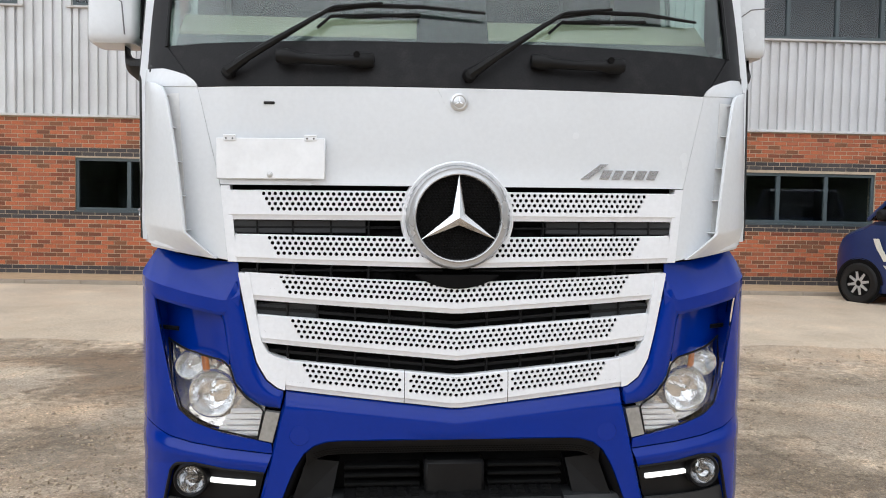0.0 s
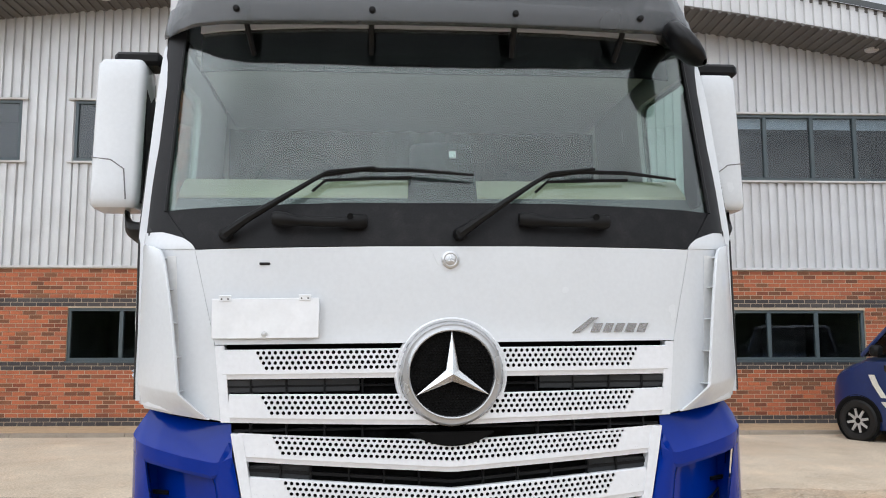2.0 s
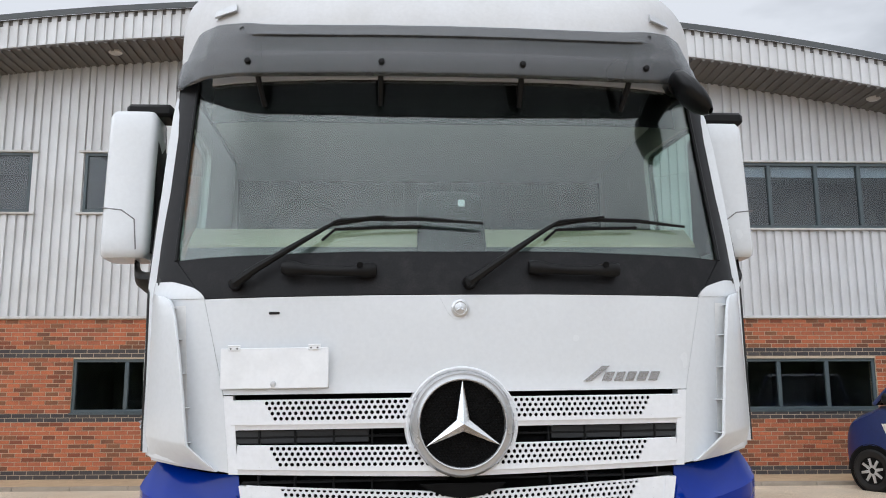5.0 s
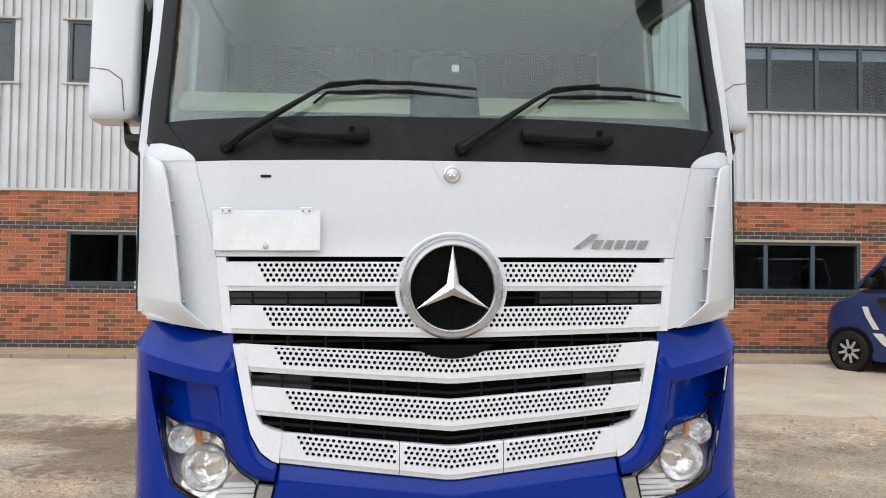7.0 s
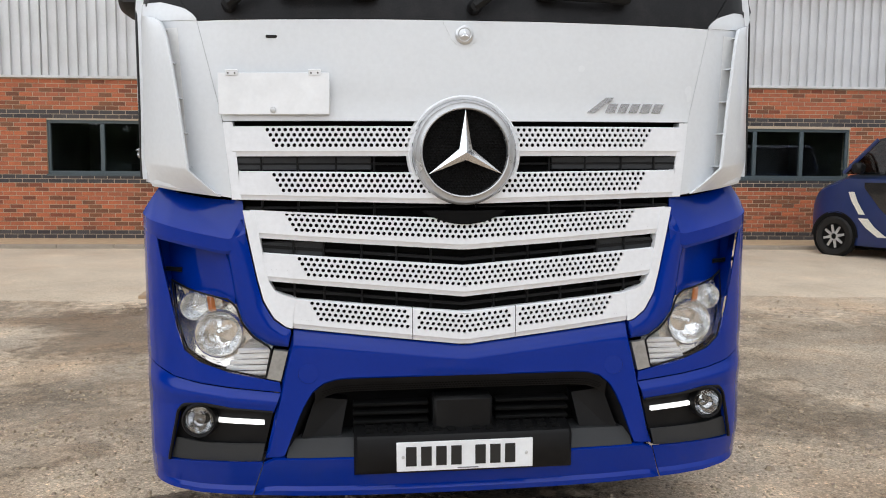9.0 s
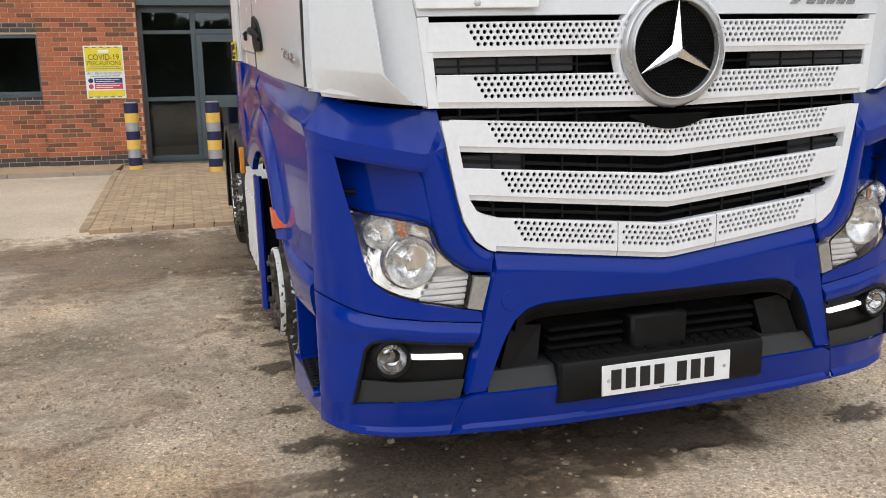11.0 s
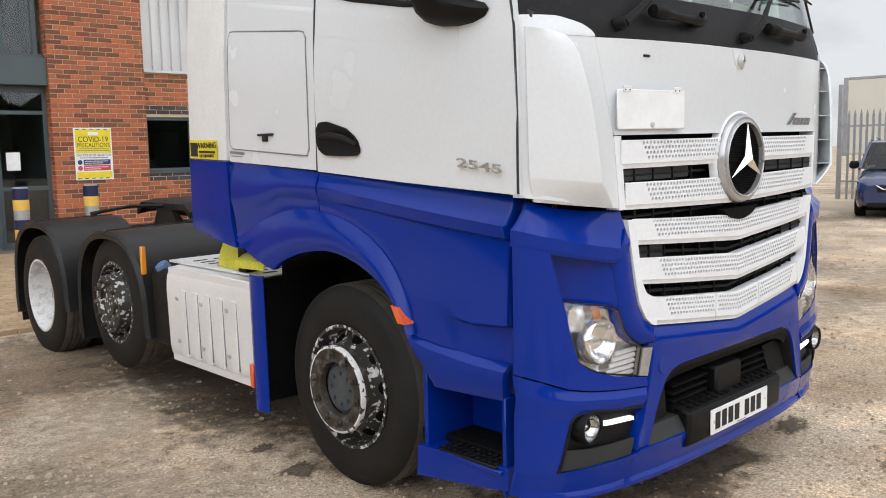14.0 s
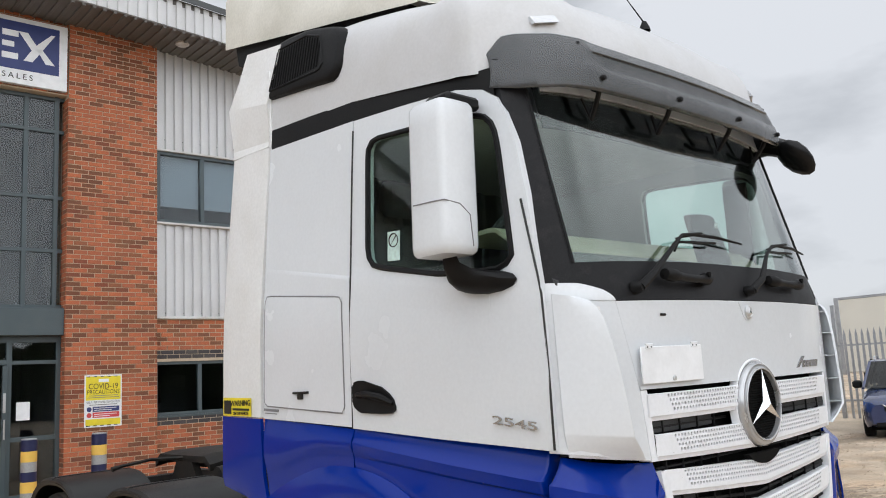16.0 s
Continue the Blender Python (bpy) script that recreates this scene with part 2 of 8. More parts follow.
BRICK = material("red_brick", (0.40, 0.118, 0.054), 0.85, second=(0.31, 0.10, 0.054), scale=5, amount=0.8, bump=0.002, bump_scale=70, fine=0.22, island=0.42)
BRICK_ONE = material("red_brick_single", (0.40, 0.118, 0.054), 0.85, second=(0.31, 0.10, 0.054), scale=5, amount=0.8, bump=0.002, bump_scale=70, fine=0.22, random_tint=0.42)
BRICK_BLUE = material("blue_engineering_brick", (0.055, 0.05, 0.055), 0.7, second=(0.08, 0.07, 0.07), scale=5, bump=0.002, bump_scale=70, island=0.35)
MORTAR = material("pale_mortar", (0.52, 0.42, 0.31), 0.95, second=(0.42, 0.34, 0.25), scale=3, amount=0.8, bump=0.002, bump_scale=90)
CLAD = material("silver_cladding", (0.62, 0.625, 0.63), 0.45, metal=0.2, second=(0.52, 0.515, 0.51), scale=1.2, amount=0.7, fine=0.05)
CLAD_TRIM = material("white_trim_metal", (0.62, 0.62, 0.61), 0.5, second=(0.42, 0.38, 0.34), scale=1.5, amount=0.8)
SOFFIT = material("grey_soffit", (0.14, 0.132, 0.124), 0.6, second=(0.125, 0.115, 0.105), scale=1.5)
GUTTER = material("anthracite_metal", (0.07, 0.08, 0.085), 0.45, second=(0.1, 0.1, 0.1), scale=2)
FRAME = material("blue_grey_window_frame", (0.062, 0.085, 0.095), 0.42, second=(0.085, 0.105, 0.11), scale=3)
INSIDE = material("dim_office_interior", (0.13, 0.13, 0.132), 0.9, second=(0.24, 0.235, 0.225), scale=1.2, amount=0.9)
BLIND = material("white_roller_blind", (0.62, 0.64, 0.66), 0.8)
CARD = material("cardboard", (0.34, 0.22, 0.13), 0.85)
VAN_BLUE = material("van_blue_paint", (0.009, 0.024, 0.105), 0.3, coat=0.2)
VAN_BLACK = material("van_black_paint", (0.012, 0.012, 0.013), 0.2, coat=0.8)
CAR_NAVY = material("car_navy_paint", (0.022, 0.036, 0.105), 0.22, coat=0.8)
CAR_GLASS = glass("car_glass", (0.45, 0.5, 0.5), 0.4)
LORRY_BLUE = material("lorry_blue_paint", (0.02, 0.11, 0.42), 0.3, coat=0.5)
LORRY_GREEN = material("lorry_green_paint", (0.01, 0.06, 0.035), 0.3, coat=0.5)
TRAILER = material("cream_trailer_skin", (0.68, 0.65, 0.57), 0.5, second=(0.6, 0.57, 0.49), scale=1.0)


def ground_material(name, dark, light, stones=1.0):
    m = material(name, dark, 0.9, second=light, scale=0.9, amount=1.0, fine=0.22, bump=0.007 * stones, bump_scale=55, spec=0.3)
    nt = m.node_tree
    n, l = nt.nodes, nt.links
    p = n["Principled BSDF"]
    last = p.inputs["Base Color"].links[0].from_socket
    co = n.new("ShaderNodeTexCoord")
    for sc, lo, hi, col, k in ((0.62, 0.50, 0.64, (0.56, 0.54, 0.51), 0.85), (170.0, 0.57, 0.63, (1.7, 1.66, 1.6), 0.6), (5.0, 0.55, 0.70, (0.75, 0.73, 0.71), 0.5), (0.9, 0.56, 0.70, (1.3, 1.27, 1.2), 0.8), (60.0, 0.57, 0.63, (0.62, 0.60, 0.58), 0.5)):
        nz = n.new("ShaderNodeTexNoise")
        nz.inputs["Scale"].default_value, nz.inputs["Detail"].default_value = sc, 5
        l.new(co.outputs["Object"], nz.inputs["Vector"])
        mr = n.new("ShaderNodeMapRange")
        mr.inputs["From Min"].default_value, mr.inputs["From Max"].default_value, mr.inputs["To Max"].default_value = lo, hi, k * (0.35 if stones < 0.5 else 1.0)
        l.new(nz.outputs["Fac"], mr.inputs["Value"])
        mx = n.new("ShaderNodeMix")
        mx.data_type, mx.blend_type = "RGBA", "MULTIPLY"
        mx.inputs["B"].default_value = (*col, 1)
        l.new(mr.outputs[0], mx.inputs["Factor"])
        l.new(last, mx.inputs["A"])
        last = mx.outputs["Result"]
    vor = n.new("ShaderNodeTexVoronoi")
    vor.inputs["Scale"].default_value = 95
    l.new(co.outputs["Object"], vor.inputs["Vector"])
    hsv = n.new("ShaderNodeSeparateColor")
    l.new(vor.outputs["Color"], hsv.inputs[0])
    mr = n.new("ShaderNodeMapRange")
    mr.inputs["From Min"].default_value, mr.inputs["To Min"].default_value, mr.inputs["To Max"].default_value = 0.0, 1 - 0.24 * stones, 1 + 0.26 * stones
    l.new(hsv.outputs[0], mr.inputs["Value"])
    mx = n.new("ShaderNodeMix")
    mx.data_type, mx.blend_type = "RGBA", "MULTIPLY"
    mx.inputs["Factor"].default_value = 1.0
    l.new(last, mx.inputs["A"])
    l.new(mr.outputs[0], mx.inputs["B"])
    last = mx.outputs["Result"]
    # reddish and grey earth in broad patches
    for sc, off, col, k in ((0.8, 3.0, (1.05, 0.95, 0.86), 0.7 * min(1, stones + 0.2)), (1.1, 9.0, (0.92, 0.95, 1.0), 0.6 * min(1, stones + 0.2)), (3.0, 15.0, (1.05, 0.95, 0.87), 0.5 * min(1, stones + 0.2))):
        mp, nz = n.new("ShaderNodeMapping"), n.new("ShaderNodeTexNoise")
        mp.inputs["Location"].default_value = (off, off, 0)
        nz.inputs["Scale"].default_value, nz.inputs["Detail"].default_value = sc, 6
        l.new(co.outputs["Object"], mp.inputs[0])
        l.new(mp.outputs[0], nz.inputs["Vector"])
        mr = n.new("ShaderNodeMapRange")
        mr.inputs["From Min"].default_value, mr.inputs["From Max"].default_value, mr.inputs["To Max"].default_value = 0.50, 0.66, k
        l.new(nz.outputs["Fac"], mr.inputs["Value"])
        mx = n.new("ShaderNodeMix")
        mx.data_type, mx.blend_type = "RGBA", "MULTIPLY"
        mx.inputs["B"].default_value = (*col, 1)
        l.new(mr.outputs[0], mx.inputs["Factor"])
        l.new(last, mx.inputs["A"])
        last = mx.outputs["Result"]
    # pebbles pressed into the surface
    for sc, keep in ((36.0, 0.62), (85.0, 0.5)):
        vo, sp, mk, pick, both = n.new("ShaderNodeTexVoronoi"), n.new("ShaderNodeSeparateColor"), n.new("ShaderNodeMapRange"), n.new("ShaderNodeMath"), n.new("ShaderNodeMath")
        vo.inputs["Scale"].default_value = sc
        l.new(co.outputs["Object"], vo.inputs["Vector"])
        l.new(vo.outputs["Color"], sp.inputs[0])
        mk.inputs["From Min"].default_value, mk.inputs["From Max"].default_value = 0.42, 0.34
        l.new(vo.outputs["Distance"], mk.inputs["Value"])
        pick.operation, both.operation = "GREATER_THAN", "MULTIPLY"
        pick.inputs[1].default_value = keep
        l.new(sp.outputs[1], pick.inputs[0])
        l.new(mk.outputs[0], both.inputs[0])
        l.new(pick.outputs[0], both.inputs[1])
        tone = n.new("ShaderNodeValToRGB")
        tone.color_ramp.elements[0].color, tone.color_ramp.elements[1].color = (0.55, 0.52, 0.50, 1), (1.55, 1.52, 1.48, 1)
        l.new(sp.outputs[2], tone.inputs[0])
        mx = n.new("ShaderNodeMix")
        mx.data_type, mx.blend_type = "RGBA", "MULTIPLY"
        amt = n.new("ShaderNodeMath")
        amt.operation = "MULTIPLY"
        amt.inputs[1].default_value = stones
        l.new(both.outputs[0], amt.inputs[0])
        l.new(amt.outputs[0], mx.inputs["Factor"])
        l.new(last, mx.inputs["A"])
        l.new(tone.outputs[0], mx.inputs["B"])
        last = mx.outputs["Result"]
    l.new(last, p.inputs["Base Color"])
    return m


GRAVEL = ground_material("compacted_gravel", (0.425, 0.344, 0.257), (0.60, 0.498, 0.38))
WORN = ground_material("grey_worn_gravel", (0.40, 0.33, 0.25), (0.54, 0.45, 0.345))
# damp and oily gravel, also the colour of shade painted under the lorry
DAMP_SHADE = ground_material("damp_shaded_gravel", (0.215, 0.165, 0.118), (0.30, 0.235, 0.172), 0.9)
OIL_SHADE = ground_material("oily_shaded_gravel", (0.12, 0.094, 0.07), (0.17, 0.135, 0.102), 0.9)


def faded(m):
    """Lets a ground patch thin out towards its edge."""
    n, l = m.node_tree.nodes, m.node_tree.links
    at, nz, ma, mb = n.new("ShaderNodeAttribute"), n.new("ShaderNodeTexNoise"), n.new("ShaderNodeMath"), n.new("ShaderNodeMapRange")
    co = n.new("ShaderNodeTexCoord")
    at.attribute_name = "fade"
    nz.inputs["Scale"].default_value, nz.inputs["Detail"].default_value = 9, 6
    l.new(co.outputs["Object"], nz.inputs["Vector"])
    ma.operation = "MULTIPLY_ADD"
    ma.inputs[1].default_value = 0.9
    l.new(nz.outputs["Fac"], ma.inputs[0])
    l.new(at.outputs["Fac"], ma.inputs[2])
    mb.inputs["From Min"].default_value, mb.inputs["From Max"].default_value, mb.inputs["To Max"].default_value = 0.48, 0.90, 0.93
    l.new(ma.outputs[0], mb.inputs["Value"])
    l.new(mb.outputs[0], n["Principled BSDF"].inputs["Alpha"])


faded(DAMP_SHADE)
faded(OIL_SHADE)
faded(WORN)
CONCRETE = ground_material("worn_concrete", (0.53, 0.44, 0.335), (0.62, 0.52, 0.40), 0.2)
STONE = material("loose_stone", (0.46, 0.39, 0.305), 0.9, second=(0.38, 0.31, 0.235), scale=20, island=0.36, bump=0.002, bump_scale=120)
PAVER = material("buff_paver", (0.47, 0.345, 0.225), 0.9, second=(0.38, 0.285, 0.19), scale=6, amount=0.8, bump=0.002, bump_scale=80, island=0.2)
PAVER_ONE = material("buff_paver_single", (0.47, 0.345, 0.225), 0.9, second=(0.38, 0.285, 0.19), scale=6, amount=0.8, bump=0.002, bump_scale=80, random_tint=0.2)
JOINT = material("dark_joint_sand", (0.15, 0.12, 0.09), 0.95)
KERB = material("kerb_concrete", (0.34, 0.29, 0.23), 0.9, second=(0.26, 0.22, 0.18), scale=5, bump=0.002, bump_scale=60)


# ---- mesh helpers ----
class Mesh:
    """Collects vertices and faces of one part."""

    def __init__(self):
        self.v, self.f = [], []

    def grid(self, rows, back=None, closed=False):
        """rows: a grid of 3D points; back: a vector, or a grid, that gives it thickness."""
        nu, nv, o = len(rows), len(rows[0]), len(self.v)
        self.v += [tuple(p) for r in rows for p in r]
        us = nu if closed else nu - 1
        at = lambda i, j: o + (i % nu) * nv + j
        self.f += [(at(i, j), at(i, j + 1), at(i + 1, j + 1), at(i + 1, j)) for i in range(us) for j in range(nv - 1)]
        if back is not None:
            n = nu * nv
            if len(back) == 3 and not hasattr(back[0], "__len__"):
                self.v += [(p[0] + back[0], p[1] + back[1], p[2] + back[2]) for r in rows for p in r]
            else:
                self.v += [tuple(p) for r in back for p in r]
            self.f += [(at(i, j) + n, at(i + 1, j) + n, at(i + 1, j + 1) + n, at(i, j + 1) + n) for i in range(us) for j in range(nv - 1)]
            for i in range(us):
                for j in (0, nv - 1):
                    q = (at(i, j), at(i + 1, j), at(i + 1, j) + n, at(i, j) + n)
                    self.f.append(q if j == 0 else q[::-1])
            if not closed:
                for j in range(nv - 1):
                    for i in (0, nu - 1):
                        q = (at(i, j), at(i, j) + n, at(i, j + 1) + n, at(i, j + 1))
                        self.f.append(q if i == 0 else q[::-1])
        return self

    def box(self, x0, x1, y0, y1, z0, z1, b=0.004):
        """A box with chamfered edges."""
        b = min(b, (x1 - x0) * 0.3, (y1 - y0) * 0.3, (z1 - z0) * 0.3)
        o = len(self.v)
        c = []
        for sx, X in ((1, x0), (-1, x1)):
            for sy, Y in ((1, y0), (-1, y1)):
                for sz, Z in ((1, z0), (-1, z1)):
                    c.append(len(self.v))
                    self.v += [(X, Y + sy * b, Z + sz * b), (X + sx * b, Y, Z + sz * b), (X + sx * b, Y + sy * b, Z)]
        i = lambda a, bb, d: o + (a * 4 + bb * 2 + d) * 3
        for a in (0, 1):
            q = [i(a, 0, 0), i(a, 0, 1), i(a, 1, 1), i(a, 1, 0)]
            self.f.append(q if a == 0 else q[::-1])
            q = [i(0, a, 0) + 1, i(1, a, 0) + 1, i(1, a, 1) + 1, i(0, a, 1) + 1]
            self.f.append(q if a == 0 else q[::-1])
            q = [i(0, 0, a) + 2, i(0, 1, a) + 2, i(1, 1, a) + 2, i(1, 0, a) + 2]
            self.f.append(q if a == 0 else q[::-1])
        for a in (0, 1):
            for d in (0, 1):
                self.f.append((i(0, a, d) + 1, i(1, a, d) + 1, i(1, a, d) + 2, i(0, a, d) + 2))
                self.f.append((i(a, 0, d), i(a, 1, d), i(a, 1, d) + 2, i(a, 0, d) + 2))
                self.f.append((i(a, d, 0), i(a, d, 1), i(a, d, 1) + 1, i(a, d, 0) + 1))
        self.f += [(k, k + 1, k + 2) for k in c]
        return self

    def lathe(self, profile, centre, axis="y", n=40, start=0.0, sweep=2 * math.pi):
        """profile: (radius, along) pairs turned about an axis through centre."""
        full = abs(sweep - 2 * math.pi) < 1e-6
        rows = []
        for k in range(n if full else n + 1):
            a = start + sweep * k / n
            c, s = math.cos(a), math.sin(a)
            row = []
            for r, d in profile:
                p = {"y": (r * c, d, r * s), "x": (d, r * c, r * s), "z": (r * c, r * s, d)}[axis]
                row.append((centre[0] + p[0], centre[1] + p[1], centre[2] + p[2]))
            rows.append(row)
        return self.grid(rows, closed=full)

    def tube(self, path, r, n=8, cap=True):
        """A round bar along a line of points; r: a radius, or one for each point."""
        path = [Vector(p) for p in path]
        rows, side = [], None
        for k, p in enumerate(path):
            d = (path[min(k + 1, len(path) - 1)] - path[max(k - 1, 0)]).normalized()
            if side is None:
                side = d.orthogonal().normalized()
            side = (side - d * side.dot(d)).normalized()
            up = d.cross(side)
            rk = r[k] if hasattr(r, "__len__") else r
            rows.append([p + rk * (math.cos(2 * math.pi * j / n) * side + math.sin(2 * math.pi * j / n) * up) for j in range(n + 1)])
        o = len(self.v)
        self.grid(rows)
        if cap:
            self.f.append([o + j for j in range(n)])
            self.f.append([o + (len(path) - 1) * (n + 1) + j for j in range(n)][::-1])
        return self

    def prism(self, poly, vec):
        """A flat polygon pushed along a vector."""
        o, n = len(self.v), len(poly)
        self.v += [tuple(p) for p in poly] + [tuple(Vector(p) + Vector(vec)) for p in poly]
        self.f.append(list(range(o, o + n)))
        self.f.append(list(range(o + n, o + 2 * n))[::-1])
        self.f += [(o + k, o + n + k, o + n + (k + 1) % n, o + (k + 1) % n) for k in range(n)]
        return self

    def moved(self, m, start=0):
        self.v[start:] = [tuple(m @ Vector(p)) for p in self.v[start:]]
        return self

    def data(self, name, mat, sharp=38):
        me = bpy.data.meshes.new(name)
        me.from_pydata(self.v, [], self.f)
        bm = bmesh.new()
        bm.from_mesh(me)
        bmesh.ops.recalc_face_normals(bm, faces=bm.faces)
        bm.to_mesh(me)
        bm.free()
        me.polygons.foreach_set("use_smooth", [True] * len(me.polygons))
        me.set_sharp_from_angle(angle=radians(sharp))
        me.materials.append(mat)
        me.update()
        return me


def part(name, mesh, mat, parent=None, label="", sharp=38):
    ob = new(name, mesh.data(name, mat, sharp))
    if parent is not None:
        ob.parent = parent
    return tagged(ob, label)


def thing(name, label, category, at=None, group="", kind=""):
    ob = new(name)
    ob.empty_display_size = 0.1
    if at is not None:
        ob.matrix_world = at
    return tagged(ob, label, category, group, kind)


def line(points, n):
    """n points evenly along a polyline."""
    pts = [Vector(p) for p in points]
    d = [0.0]
    for a, b in zip(pts, pts[1:]):
        d.append(d[-1] + (b - a).length)
    out = []
    for k in range(n):
        s = d[-1] * k / (n - 1)
        i = max(0, min(len(pts) - 2, sum(1 for x in d if x <= s) - 1))
        f = 0 if d[i + 1] == d[i] else (s - d[i]) / (d[i + 1] - d[i])
        out.append(pts[i].lerp(pts[i + 1], f))
    return out


def between(a, b, nu=12, nv=5, even=True):
    """A grid of 2D points from line a to line b."""
    a, b = (line(a, nu), line(b, nu)) if even else ([Vector(p) for p in a], [Vector(p) for p in b])
    return [[tuple(p.lerp(q, k / (nv - 1))) for k in range(nv)] for p, q in zip(a, b)]


def lettering(text, size, m, mat, name, parent, depth=0.002, label="", spacing=1.0, weight=0.0):
    cu = bpy.data.curves.new(name, "FONT")
    cu.body, cu.size, cu.extrude, cu.align_x, cu.align_y, cu.space_character = text, size, depth, "CENTER", "CENTER", spacing
    cu.offset = weight
    ob = new(name, cu)
    me = bpy.data.meshes.new_from_object(ob.evaluated_get(bpy.context.evaluated_depsgraph_get()))
    bpy.data.objects.remove(ob)
    me.materials.clear()
    me.materials.append(mat)
    ob = new(name, me)
    ob.parent = parent
    ob.matrix_basis = m
    return tagged(ob, label)


# ---- the tractor unit ----
truck = thing("lorry_tractor", "white and royal blue three-axle tractor unit parked on gravel", "lorry", pose(0.004, 3.46, 0, 0, -0.6, 0))


def curve(xs, ys):
    return lambda x: float(np.interp(x, xs, ys))


CAB_Y = curve((0, 0.3, 0.5, 0.7, 0.85, 0.95, 1.03, 1.09, 1.13, 1.165, 1.19), (0.005, 0.007, 0.013, 0.028, 0.046, 0.070, 0.10, 0.13, 0.162, 0.20, 0.245))
BUMP_Y = curve((0, 0.4, 0.6, 0.72, 0.87, 1.0, 1.09, 1.14, 1.175, 1.20, 1.215), (0.0, 0.004, 0.014, 0.028, 0.046, 0.078, 0.115, 0.15, 0.19, 0.235, 0.285))


def cab_front(x, z):
    return CAB_Y(abs(x)) + max(0.0, z - 2.03) * 0.26


def bumper_front(x, z):
    return BUMP_Y(abs(x)) + max(0.0, 0.40 - z) * 0.28 + max(0.0, z - 1.29) ** 1.2 * 0.55


def lamp_front(x, z):
    return bumper_front(x, z) + 0.11 * max(0.0, (abs(x) - 0.86) / 0.25) ** 1.6 * min(1.0, max(0.0, (z - 0.80) / 0.24))


SIDE_PLAN = curve((0.2, 0.3, 0.5, 0.8, 1.2, 2.0, 2.7), (1.195, 1.207, 1.225, 1.24, 1.25, 1.262, 1.275))


def side_x(z, y=1.2):
    return SIDE_PLAN(y) - max(0.0, z - 2.1) * 0.06


WING_TOP = curve((0.298, 0.77, 1.424), (1.436, 1.484, 1.530))
WING_EDGE = curve((0.272, 0.784, 1.421), (1.327, 1.384, 1.462))
WING_CUT = curve((0.311, 0.481, 0.664), (0.938, 0.930, 0.959))
WING_LOW = curve((0.30, 0.472, 0.78, 0.80, 0.814, 0.884, 0.996, 1.156, 1.33, 1.424), (0.791, 0.801, 0.843, 0.86, 0.925, 1.080, 1.200, 1.285, 1.333, 1.343))


def front_sheet(me, g, surf, off=0.0, thick=0.02, sg=1, bulge=None):
    """Lays a grid of (x, z) on a front surface; sg -1 mirrors it."""
    rows = []
    for i, r in enumerate(g):
        row = []
        for j, (x, z) in enumerate(r):
            d = off if bulge is None else off + bulge(i / max(1, len(g) - 1), j / max(1, len(r) - 1), x, z)
            row.append((sg * x, surf(x, z) - d, z))
        rows.append(row)
    return me.grid(rows, (0, thick, 0))


def side_sheet(me, g, sg, off=0.0, thick=0.02, bulge=None):
    """Lays a grid of (y, z) on the side of the cab."""
    rows = []
    for i, r in enumerate(g):
        row = []
        for j, (y, z) in enumerate(r):
            d = off if bulge is None else off + bulge(i / max(1, len(g) - 1), j / max(1, len(r) - 1), y, z)
            row.append((sg * (side_x(z, y) + d), y, z))
        rows.append(row)
    return me.grid(rows, (-sg * thick, 0, 0))


